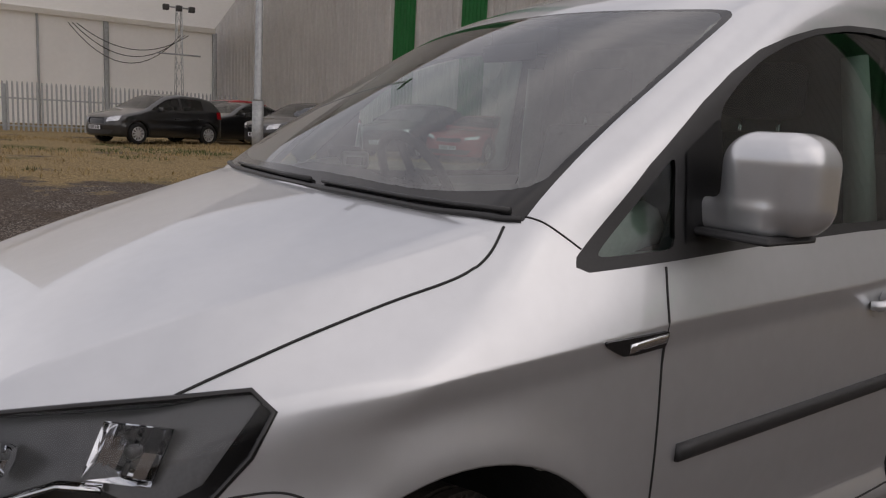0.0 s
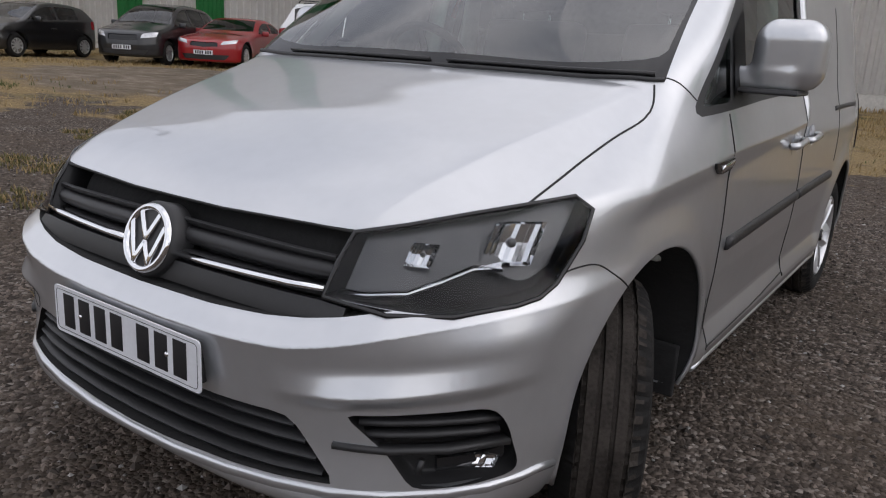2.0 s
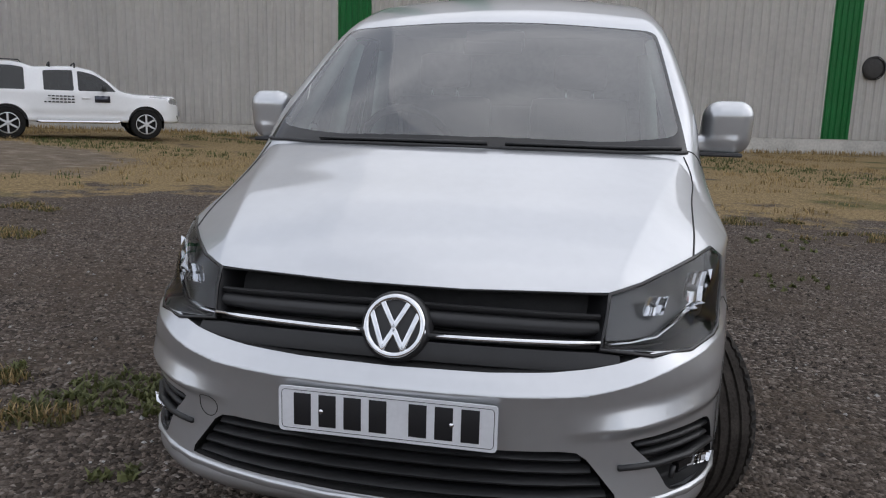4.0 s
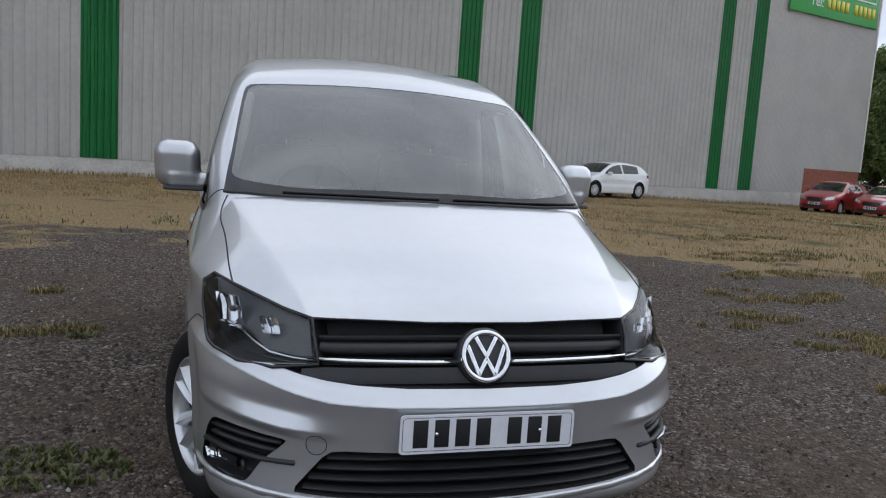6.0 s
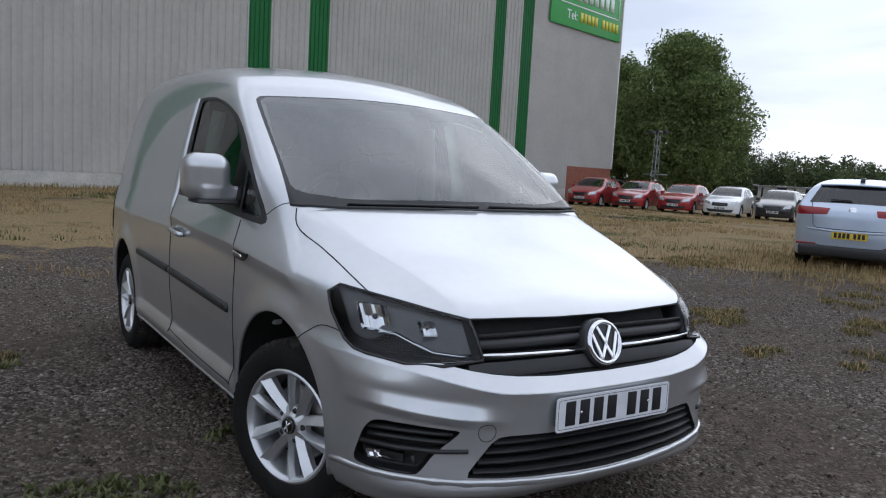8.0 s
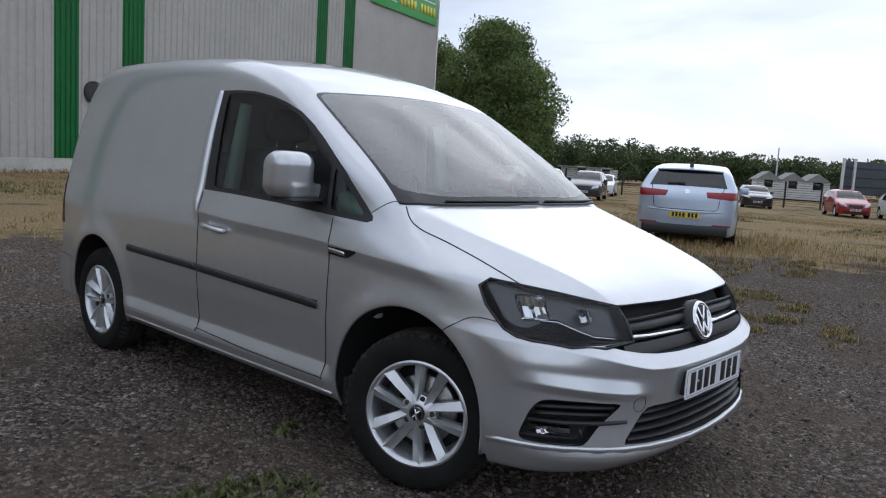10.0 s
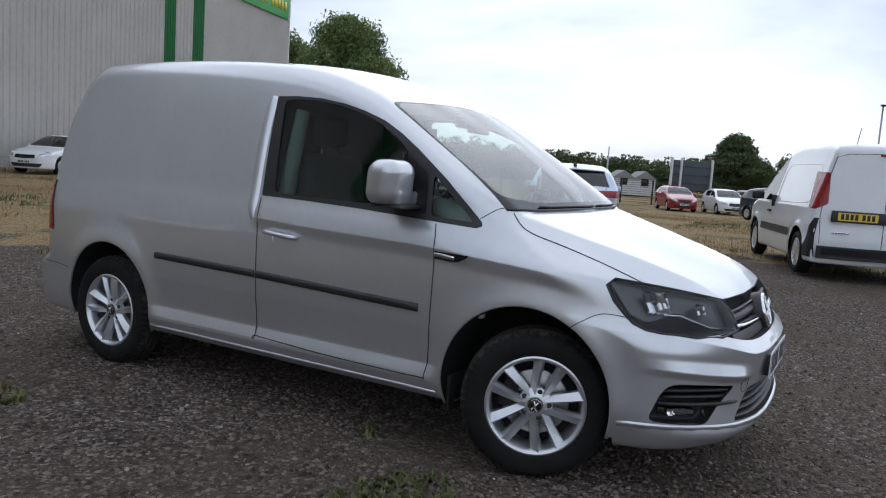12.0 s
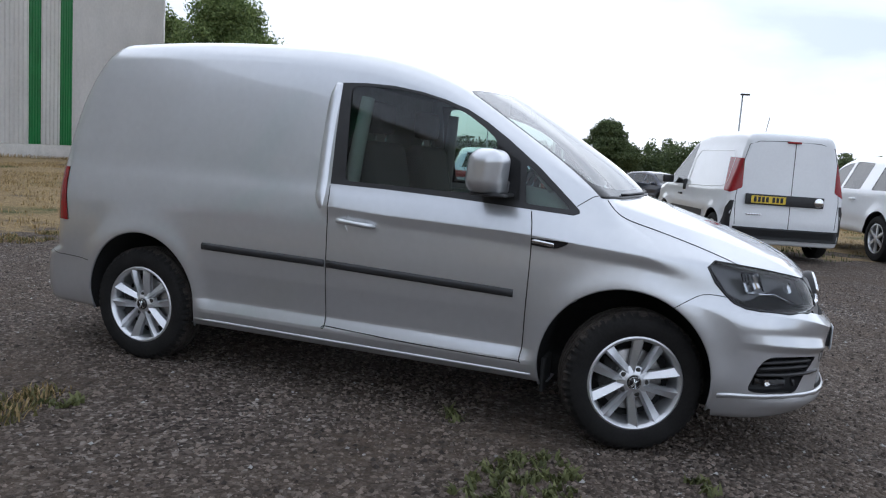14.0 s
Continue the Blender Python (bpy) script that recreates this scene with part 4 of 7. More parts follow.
def build_van():
    van = thing("silver_van", "clean silver panel van on gravel with front wheels turned", "van")
    skin = van_skin()
    true_normals(part("body", faces_out(skin, (0,), both=True), SILVER, van, "silver metallic painted body shell"))
    true_normals(part("bonnet", faces_out(skin, (1,), both=True), SILVER, van))
    true_normals(part("windscreen", faces_out(skin, (2,), both=True), SCREEN_GLASS, van, "clear reflective windscreen")).visible_shadow = False
    true_normals(part("windscreen_border", faces_out(skin, (3,), both=True), GLOSS_BLACK, van))
    for sx in (1, -1):
        flip = sx < 0
        true_normals(part("door", faces_out(skin, (4,), flip), SILVER, van))
        part("window_surround", faces_out(skin, (5,), flip), BLACK_TRIM, van, "black window surround")
        true_normals(part("door_window", faces_out(skin, (6,), flip, shift=-0.006), SIDE_GLASS, van, "lightly tinted side glass")).visible_shadow = False
        true_normals(part("quarter_window", faces_out(skin, (7,), flip, shift=-0.006), SIDE_GLASS, van)).visible_shadow = False
        part("tail_lamp", faces_out(skin, (13,), flip, shift=0.004), RED_LENS, van, "red tail lamp")
        # shut lines
        seam("door_gap", side_of(DOOR[:12]), van, sx)
        seam("bonnet_gap", SHUT_LINE, van, sx)
        seam("bumper_gap", [(0.845, -0.125, 0.665), (0.835, -0.165, 0.695), (0.812, -0.231, 0.733), (0.794, -0.294, 0.737), (0.778, -0.357, 0.728)], van, sx, 0.002)
        seam("pillar_gap", [(0.805, 0.325, 1.06), (0.79, 0.29, 1.085), (0.76, 0.262, 1.105), (0.735, 0.24, 1.112)], van, sx, 0.002)
        seam("rear_bumper_gap", [(0.846, 3.043, 0.517), (0.825, 3.168, 0.527), (0.78, 3.3, 0.53), (0.68, 3.40, 0.53)], van, sx, 0.002)
        # rib of the cargo body behind the door
        bm = bmesh.new()
        path = line_on([(0.708, 1.580, 1.565), (0.74, 1.592, 1.45), (0.785, 1.594, 1.25), (0.82, 1.592, 1.08), (0.838, 1.588, 0.99), (0.85, 1.575, 0.94)], 5)
        rings = []
        for i, p in enumerate(path):
            t = (path[min(i + 1, len(path) - 1)] - path[max(i - 1, 0)]).normalized()
            g = (onto(p, 0.01) - onto(p)).normalized()
            s = g.cross(t).normalized()
            k = min(1.0, (len(path) - 1 - i) / 6, 0.3 + i / 4)
            rings.append([bm.verts.new(p + s * a * (0.3 + 0.7 * k) + g * b * max(k, 0.05)) for a, b in ((-0.034, -0.006), (-0.026, 0.006), (-0.012, 0.013), (0.008, 0.014), (0.022, 0.008), (0.034, -0.006))])
        for u, v in zip(rings, rings[1:]):
            for i in range(5):
                bm.faces.new((u[i], u[i + 1], v[i + 1], v[i]))
        bm.faces.new(rings[0])
        bmesh.ops.recalc_face_normals(bm, faces=bm.faces[:])
        if flip:
            mirror_x(bm)
        part("pillar_rib", bm, SILVER, van)
        # rubbing strips
        for y0, y1, z0, z1 in ((2.258, 1.535, 0.682, 0.672), (1.519, 0.568, 0.671, 0.645)):
            bm = bmesh.new()
            path = line_on(side_of([(y0 + (y1 - y0) * t / 5, z0 + (z1 - z0) * t / 5) for t in range(6)]), 3)
            swept(bm, path, ((-0.004, -0.02), (0.010, -0.016), (0.014, -0.008), (0.014, 0.008), (0.010, 0.016), (-0.004, 0.02)))
            if flip:
                mirror_x(bm)
            part("rubbing_strip", bm, BLACK_TRIM, van, "black side rubbing strip")
        # sill
        bm = bmesh.new()
        path = line_on(side_of([(2.30, 0.285), (1.9, 0.283), (1.4, 0.281), (0.9, 0.28), (0.46, 0.28)]), 4)
        swept(bm, path, ((-0.01, -0.012), (0.004, -0.010), (0.008, 0.0), (0.004, 0.007), (-0.01, 0.009)))
        if flip:
            mirror_x(bm)
        part("sill_trim", bm, SILVER, van)
        # door handles
        spots = [(1.375, 0.885)] + ([(1.66, 0.89)] if sx > 0 else [])
        for hy, hz in spots:
            bm = bmesh.new()
            c = onto((0.86, hy, hz))
            lathe(bm, ((0.056, 0.0), (0.05, -0.004), (0.04, -0.012), (0.0, -0.018)), Matrix.Translation(c + Vector((0.003, 0, -0.004))) @ Matrix.Rotation(radians(90), 4, "Y"), 28)
            if flip:
                mirror_x(bm)
            h = part("handle_cup", bm, SILVER, van)
            bm = bmesh.new()
            pts = [c + Vector((dx, dy, dz)) for dy, dx, dz in ((0.098, 0.004, 0.006), (0.09, 0.02, 0.006), (0.06, 0.026, 0.004), (0, 0.028, 0), (-0.06, 0.026, -0.004), (-0.09, 0.02, -0.006), (-0.098, 0.004, -0.006))]
            tube(bm, pts, [0.011, 0.013, 0.0125, 0.012, 0.0125, 0.013, 0.011], 10)
            if flip:
                mirror_x(bm)
            part("door_handle", bm, SILVER, van)
        if sx > 0:
            # sliding door's rail behind its handle
            bm = bmesh.new()
            swept(bm, line_on(side_of([(2.25, 0.985), (2.6, 0.99), (3.0, 0.992)]), 4), ((-0.004, -0.012), (0.003, -0.010), (0.003, 0.010), (-0.004, 0.012)))
            part("door_rail", bm, BLACK_TRIM, van, "dark sliding door rail")
            seam("sliding_door_gap", side_of([(2.37, 1.45), (2.36, 1.1), (2.36, 0.85), (2.33, 0.74)]), van, sx, 0.002)
        # side badge with indicator
        bm = bmesh.new()
        face = rounded([(0.502, 0.872), (0.502, 0.905), (0.42, 0.903), (0.335, 0.90), (0.345, 0.888), (0.385, 0.868), (0.42, 0.866)], 2, 0.006)
        vs = [bm.verts.new(onto((0.86, p[0], p[1]), 0.007)) for p in face]
        lid = bm.faces.new(vs)
        out = bmesh.ops.extrude_face_region(bm, geom=[lid])
        for v in [q for q in out["geom"] if isinstance(q, bmesh.types.BMVert)]:
            v.co.x -= 0.014
        bmesh.ops.recalc_face_normals(bm, faces=bm.faces[:])
        if flip:
            mirror_x(bm)
        b = part("side_badge", bm, GLOSS_BLACK, van, "black and chrome wing badge", smooth=False)
        bm = bmesh.new()
        path = line_on(side_of([(0.499, 0.892), (0.46, 0.889), (0.40, 0.882)]), 3)
        swept(bm, path, ((0.005, -0.010), (0.010, -0.007), (0.010, 0.009), (0.005, 0.012)))
        if flip:
            mirror_x(bm)
        part("badge_lens", bm, CHROME, b)
        # arch liners and mud flaps
        for y, z, r in ARCH:
            bm = bmesh.new()
            arc = [(y + r * math.cos(a), z + r * math.sin(a)) for a in np.linspace(math.radians(-17), math.radians(197), 40)]
            skin_x = [onto((0.85, p, q)).x for p, q in arc]
            rows = [[bm.verts.new((x if k else sx0 - 0.004, p, q)) for (p, q), sx0 in zip(arc, skin_x)] for k, x in enumerate((0, 0.62, 0.42))]
            for u, v in zip(rows, rows[1:]):
                for i in range(len(arc) - 1):
                    bm.faces.new((u[i], v[i], v[i + 1], u[i + 1]))
            bm.faces.new(rows[-1])
            bmesh.ops.recalc_face_normals(bm, faces=bm.faces[:])
            if flip:
                mirror_x(bm)
            part("arch_liner", bm, LINER, van)
            bm = bmesh.new()
            tube(bm, [Vector((sx0 - 0.007, p, q)) for (p, q), sx0 in zip(arc, skin_x)], 0.0065, 8)
            if flip:
                mirror_x(bm)
            part("arch_lip", bm, SILVER, van)
        bm = bmesh.new()
        box(bm, (0.66, 0.405, 0.20), (0.815, 0.425, 0.36), 0.008)
        if flip:
            mirror_x(bm)
        part("mud_flap", bm, LINER, van)
        build_mirror(van, sx)
        build_headlamp(van, skin, sx)
        build_fog_lamp(van, skin, sx)
    build_front(van, skin)
    skin.free()
    for sx, steer in ((1, 26), (-1, 22)):
        turn = Matrix.Rotation(radians(90), 4, "Y") if sx > 0 else Matrix.Rotation(radians(-90), 4, "Y")
        make_wheel(van, Matrix.Translation((sx * 0.735, 0.034, 0.312)) @ Matrix.Rotation(radians(steer), 4, "Z") @ turn @ Matrix.Rotation(radians(-16), 4, "Z"))
        make_wheel(van, Matrix.Translation((sx * 0.74, 2.682, 0.308)) @ turn @ Matrix.Rotation(radians(7), 4, "Z"))
    bm = bmesh.new()
    box(bm, (-0.62, -0.35, 0.2), (0.62, 3.3, 0.34), 0.05)
    part("underbody", bm, LINER, van)
    build_cabin(van)
    return van


def build_mirror(van, sx):
    def round_box(p, c, h, r):
        q = [np.abs(p[i] - c[i]) - h[i] + r for i in range(3)]
        return np.sqrt(sum(np.maximum(v, 0) ** 2 for v in q)) + np.minimum(np.maximum(np.maximum(q[0], q[1]), q[2]), 0) - r

    def shell(x, y, z):
        """Housing and arm in one smooth form."""
        p = (x - 0.04 * (z - 1.18), y + 0.1 * (z - 1.182) - 0.15 * (x - 0.918), z)
        head = round_box(p, (0.922, 0.708, 1.182), (0.094, 0.078, 0.100), 0.062)
        arm = round_box((x, y, z), (0.848, 0.696, 1.116), (0.108, 0.058, 0.033), 0.018)
        return soft_max(soft_min(head, arm, 0.018), 1.084 - z, 0.012)

    bm = bm_from(*surface_net(shell, (0.74, 0.59, 1.05), (1.05, 0.86, 1.32), 0.0075))
    if sx < 0:
        mirror_x(bm)
    m = part("door_mirror", bm, SILVER, van, "silver door mirror with black foot")
    bm = bmesh.new()
    box(bm, (0.755, 0.60, 1.055), (0.798, 0.73, 1.165), 0.018)
    box(bm, (0.80, 0.61, 1.074), (0.975, 0.775, 1.09), 0.008)
    if sx < 0:
        mirror_x(bm)
    part("mirror_foot", bm, BLACK_TRIM, m)
    bm = bmesh.new()
    box(bm, (0.862, 0.772, 1.11), (0.952, 0.786, 1.25), 0.006, Matrix.Translation((0, 0.118, 0)) @ Matrix(((1, 0, 0, 0), (0, 1, -0.1, 0), (0, 0, 1, 0), (0, 0, 0, 1))))
    if sx < 0:
        mirror_x(bm)
    part("mirror_glass", bm, CHROME, m)
    # black triangular panel at the window's front
    bm = bmesh.new()
    pts = [onto((0.8, y, z), 0.004) for y, z in ((0.715, 1.31), (0.60, 1.235), (0.585, 1.055), (0.715, 1.07))]
    vs = [bm.verts.new(p) for p in pts]
    bm.faces.new(vs)
    bmesh.ops.solidify(bm, geom=bm.faces[:], thickness=0.01)
    if sx < 0:
        mirror_x(bm)
    part("mirror_panel", bm, BLACK_TRIM, van, smooth=False)


def reflector_bowl(bm, m, w, h, deep, nx, ny, rng):
    """An open box with flared walls and a back of small tilted mirror facets."""
    def at(u, v, z):
        lean = 0.18 * h * v
        return m @ Vector((u * w / 2 + lean, v * h / 2, z))

    def back(u, v):
        return -deep * (1 - 0.45 * (u * u + v * v) / 2)

    tilt = rng.normal(0, 0.0012, nx)
    for i in range(nx):
        for j in range(ny):
            u0, u1, v0, v1 = (2 * i / nx - 1) * 0.86, (2 * (i + 1) / nx - 1) * 0.86, (2 * j / ny - 1) * 0.86, (2 * (j + 1) / ny - 1) * 0.86
            tu, tv = tilt[i], 0.0004 * (j - ny / 2)
            quad = ((u0, v0, -tu - tv), (u1, v0, tu - tv), (u1, v1, tu + tv), (u0, v1, -tu + tv))
            bm.faces.new([bm.verts.new(at(u, v, back(u, v) + dz)) for u, v, dz in quad])
    rim = ((-1, -1), (1, -1), (1, 1), (-1, 1))
    for (a, b), (c, d) in zip(rim, rim[1:] + rim[:1]):
        for k in range(4):
            p, q = k / 4, (k + 1) / 4
            run = [(a + (c - a) * p, b + (d - b) * p), (a + (c - a) * q, b + (d - b) * q)]
            outer = [bm.verts.new(at(u, v, 0.0)) for u, v in run]
            inner = [bm.verts.new(at(u * 0.86, v * 0.86, back(u * 0.86, v * 0.86) + 0.001)) for u, v in run[::-1]]
            bm.faces.new(outer + inner)


def build_headlamp(van, skin, sx):
    flip = sx < 0
    lamp = part("headlamp", recess(skin, (8,), 0.075, flip, slide=(-0.045 * sx, 0.062, 0)), LAMP_BLACK, van, "smoky clear headlamp with chrome reflectors")
    part("lens", faces_out(skin, (8,), flip, shift=0.0015), LAMP_GLASS, lamp).visible_shadow = False
    # rubber rim
    bm = bmesh.new()
    tube(bm, [onto(p, 0.001) for p in [HOOD_FRONT[-1], *LAMP_TOP, *LAMP_REST]], 0.0055, 6, closed=True)
    if flip:
        mirror_x(bm)
    part("lamp_seal", bm, GLOSS_BLACK, lamp)
    rng = np.random.default_rng(5)
    for c, w, h, deep, aim, nx, ny in (((0.722, -0.432, 0.799), 0.104, 0.086, 0.016, (0.72, -0.68, 0.12), 9, 2), ((0.608, -0.58, 0.783), 0.052, 0.046, 0.016, (0.42, -0.9, 0.14), 5, 2)):
        d = Vector(aim).normalized()
        m = Matrix.Translation(onto(c, -0.017)) @ d.to_track_quat("Z", "Y").to_matrix().to_4x4()
        bm = bmesh.new()
        reflector_bowl(bm, m, w, h, deep, nx, ny, rng)
        if flip:
            mirror_x(bm)
        bowl = part("reflector", bm, CHROME, lamp, "faceted chrome reflector", smooth=False)
        bm = bmesh.new()
        lathe(bm, ((0.0, -deep * 0.35), (h * 0.09, -deep * 0.38), (h * 0.11, -deep * 0.5), (h * 0.11, -deep)), m, 12)
        if flip:
            mirror_x(bm)
        part("bulb", bm, LAMP_GREY, bowl)
    # grey inner housing above the light bar
    bm = bmesh.new()
    low = [(0.50, -0.69, 0.715), (0.56, -0.665, 0.717), (0.615, -0.622, 0.72), (0.672, -0.553, 0.745), (0.715, -0.48, 0.752), (0.755, -0.41, 0.73), (0.775, -0.34, 0.75)]
    high = [(0.50, -0.63, 0.805), (0.56, -0.575, 0.818), (0.60, -0.53, 0.828), (0.65, -0.455, 0.842), (0.695, -0.385, 0.854), (0.735, -0.31, 0.866), (0.765, -0.265, 0.865)]
    low, high = [onto(p, -0.034) for p in curved(low, 5)], [onto(p, -0.034) for p in curved(high, 5)]
    steps = [[bm.verts.new(a.lerp(b, t)) for t in (-0.04, 0.35, 0.7, 1.16)] for a, b in zip(low, high)]
    for u, v in zip(steps, steps[1:]):
        for i in range(3):
            bm.faces.new((u[i], u[i + 1], v[i + 1], v[i]))
    if flip:
        mirror_x(bm)
    part("inner_housing", bm, LAMP_GREY, lamp)
    bm = bmesh.new()
    swept(bm, [onto(p, -0.012) for p in ((0.495, -0.695, 0.709), (0.55, -0.67, 0.7115), (0.612, -0.625, 0.717), (0.655, -0.575, 0.736), (0.69, -0.518, 0.757), (0.72, -0.465, 0.752))], ((-0.012, -0.006), (0.002, -0.0055), (0.004, 0.0), (-0.004, 0.007), (-0.012, 0.007)))
    if flip:
        mirror_x(bm)
    part("light_bar", bm, CHROME, lamp, "thin chrome light bar")
    bm = bmesh.new()
    for k in range(9):
        tube(bm, [onto((0.53 + k * 0.0, -0.69, 0.703 - k * 0.0018), -0.012 - k * 0.001), onto((0.63 - k * 0.005, -0.62, 0.706 - k * 0.0018), -0.012 - k * 0.001)], 0.0012, 5)
    if flip:
        mirror_x(bm)
    part("indicator_ribs", bm, DARK_METAL, lamp)


def build_fog_lamp(van, skin, sx):
    flip = sx < 0
    pocket = part("fog_lamp_surround", recess(skin, (11,), 0.05, flip, slide=(-0.035 * sx, 0.05, 0)), BLACK_TRIM, van, "black fog lamp surround with slats")
    for z in (0.472, 0.447):
        bm = bmesh.new()
        path = [onto(p, -0.014) for p in ((0.57, -0.70, z), (0.62, -0.67, z), (0.68, -0.615, z), (0.735, -0.54, z - 0.003), (0.758, -0.495, z - 0.006))]
        swept(bm, path, ((-0.022, -0.007), (0.006, -0.006), (0.009, 0.0), (0.004, 0.006), (-0.022, 0.009)))
        if flip:
            mirror_x(bm)
        part("slat", bm, BLACK_TRIM, pocket)
    bm = bmesh.new()
    path = [onto(p, 0.004) for p in ((0.530, -0.724, 0.425), (0.57, -0.70, 0.424), (0.62, -0.67, 0.422), (0.70, -0.59, 0.420), (0.765, -0.48, 0.418))]
    swept(bm, path, ((-0.02, -0.007), (0.004, -0.006), (0.006, 0.0), (0.003, 0.006), (-0.02, 0.007)))
    if flip:
        mirror_x(bm)
    part("blade", bm, BLACK_TRIM, pocket)
    bm = bmesh.new()
    path = [onto(p, -0.02) for p in ((0.69, -0.605, 0.385), (0.72, -0.565, 0.385), (0.745, -0.52, 0.386), (0.765, -0.48, 0.388))]
    swept(bm, path, ((-0.012, -0.02), (0.004, -0.017), (0.010, -0.004), (0.008, 0.012), (-0.012, 0.02)))
    if flip:
        mirror_x(bm)
    lamp = part("fog_lamp", bm, GLOSS_BLACK, pocket, "dark fog lamp with bright reflector facets", smooth=False)
    rng = np.random.default_rng(8)
    d = Vector((0.62, -0.78, 0.05)).normalized()
    bm = bmesh.new()
    reflector_bowl(bm, Matrix.Translation(onto((0.733, -0.545, 0.388), -0.002)) @ d.to_track_quat("Z", "Y").to_matrix().to_4x4(), 0.085, 0.026, 0.012, 6, 2, rng)
    if flip:
        mirror_x(bm)
    part("reflector", bm, CHROME, lamp, smooth=False)
    bm = bmesh.new()
    c = onto((0.69, -0.61, 0.385), -0.012)
    tube(bm, [onto((0.663, -0.635, 0.372), -0.004), onto((0.67, -0.63, 0.40), -0.004)], 0.007)
    if flip:
        mirror_x(bm)
    part("lamp_post", bm, BLACK_TRIM, pocket)


def build_front(van, skin):
    grille = part("grille", recess(skin, (9,), 0.06, both=True, slide=(0, 0.07, 0)), LINER, van, "black slatted radiator grille with chrome strip")

    def bar(name, run, section, mat, parent, shift=0.0):
        """A bar across the front through (x, z) points of one half."""
        half = [onto((x, -0.72, z), shift) for x, z in run]
        path = [Vector((-p.x, p.y, p.z)) for p in half[::-1]] + half[(1 if run[0][0] == 0 else 0):]
        bm = bmesh.new()
        swept(bm, path, section)
        return part(name, bm, mat, parent, sharp=62)

    thick = ((-0.06, -0.015), (-0.014, -0.019), (-0.002, -0.012), (0.001, 0.0), (-0.006, 0.012), (-0.02, 0.019), (-0.06, 0.021))
    bar("slat", [(0.0, 0.757), (0.15, 0.757), (0.3, 0.759), (0.4, 0.762), (0.484, 0.765)], thick, BLACK_TRIM, grille, -0.010)
    bar("slat", [(0.0, 0.799), (0.15, 0.799), (0.3, 0.802), (0.4, 0.805), (0.488, 0.808)], ((-0.05, -0.006), (-0.004, -0.007), (0.001, -0.002), (-0.004, 0.005), (-0.05, 0.006)), BLACK_TRIM, grille, -0.006)
    bar("slat", [(0.0, 0.703), (0.15, 0.703), (0.3, 0.706), (0.4, 0.709), (0.474, 0.712)], ((-0.06, -0.010), (-0.008, -0.010), (-0.003, 0.0), (-0.012, 0.010), (-0.06, 0.014)), BLACK_TRIM, grille, -0.004)
    bar("lower_panel", [(0.0, 0.664), (0.15, 0.665), (0.3, 0.669), (0.4, 0.674), (0.47, 0.680), (0.53, 0.684)], ((-0.05, -0.028), (-0.006, -0.028), (0.0, -0.010), (0.001, 0.016), (-0.012, 0.022), (-0.05, 0.022)), BLACK_TRIM, grille, -0.004)
    for sx in (1, -1):
        bm = bmesh.new()
        path = [onto(p, 0.0) for p in ((0.075, -0.72, 0.701), (0.18, -0.72, 0.7015), (0.3, -0.715, 0.704), (0.4, -0.71, 0.707), (0.474, -0.70, 0.7105))]
        swept(bm, path, ((-0.02, -0.008), (0.004, -0.0065), (0.009, -0.002), (0.008, 0.004), (-0.004, 0.008), (-0.02, 0.008)))
        if sx < 0:
            mirror_x(bm)
        part("chrome_strip", bm, CHROME, grille, "polished chrome grille strip")
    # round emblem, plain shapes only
    c = onto((0, -0.72, 0.722))
    lean = Matrix.Translation((0, c.y - 0.012, 0.722)) @ Matrix.Rotation(radians(72), 4, "X")
    bm = bmesh.new()
    lathe(bm, ((0.0, 0.004), (0.07, 0.004), (0.078, 0.0), (0.083, -0.008), (0.085, -0.05)), lean, 48)
    e = part("emblem", bm, BLACK_TRIM, van, "round black emblem with chrome ring")
    bm = bmesh.new()
    lathe(bm, ((0.060, 0.005), (0.063, 0.011), (0.069, 0.013), (0.073, 0.011), (0.076, 0.003)), lean, 48)
    part("ring", bm, CHROME, e)
    for x0, y0, x1, y1 in ((-0.030, 0.052, 0.0, -0.002), (0.030, 0.052, 0.0, -0.002), (-0.055, 0.028, -0.024, -0.052), (0.055, 0.028, 0.024, -0.052), (-0.024, -0.052, 0.0, -0.008), (0.024, -0.052, 0.0, -0.008)):
        d = Vector((x1 - x0, y1 - y0, 0))
        ang = math.atan2(d.y, d.x)
        bm = bmesh.new()
        box(bm, (-0.004, -0.0065, 0.003), (d.length + 0.004, 0.0065, 0.011), 0.0025, lean @ Matrix.Translation((x0, y0, 0)) @ Matrix.Rotation(ang, 4, "Z"))
        part("emblem_bar", bm, CHROME, e)
    number_plate(van, Matrix.Translation((0, -0.808, 0.5235)) @ Matrix.Rotation(radians(90), 4, "X"), PLATE_WHITE)
    bm = bmesh.new()
    box(bm, (-0.24, -0.806, 0.478), (0.24, -0.76, 0.57), 0.004)
    part("plate_holder", bm, BLACK_TRIM, van)
    # lower intake
    intake = part("lower_intake", recess(skin, (10,), 0.06, both=True, slide=(0, 0.08, 0)), LINER, van, "black lower air intake with slats")
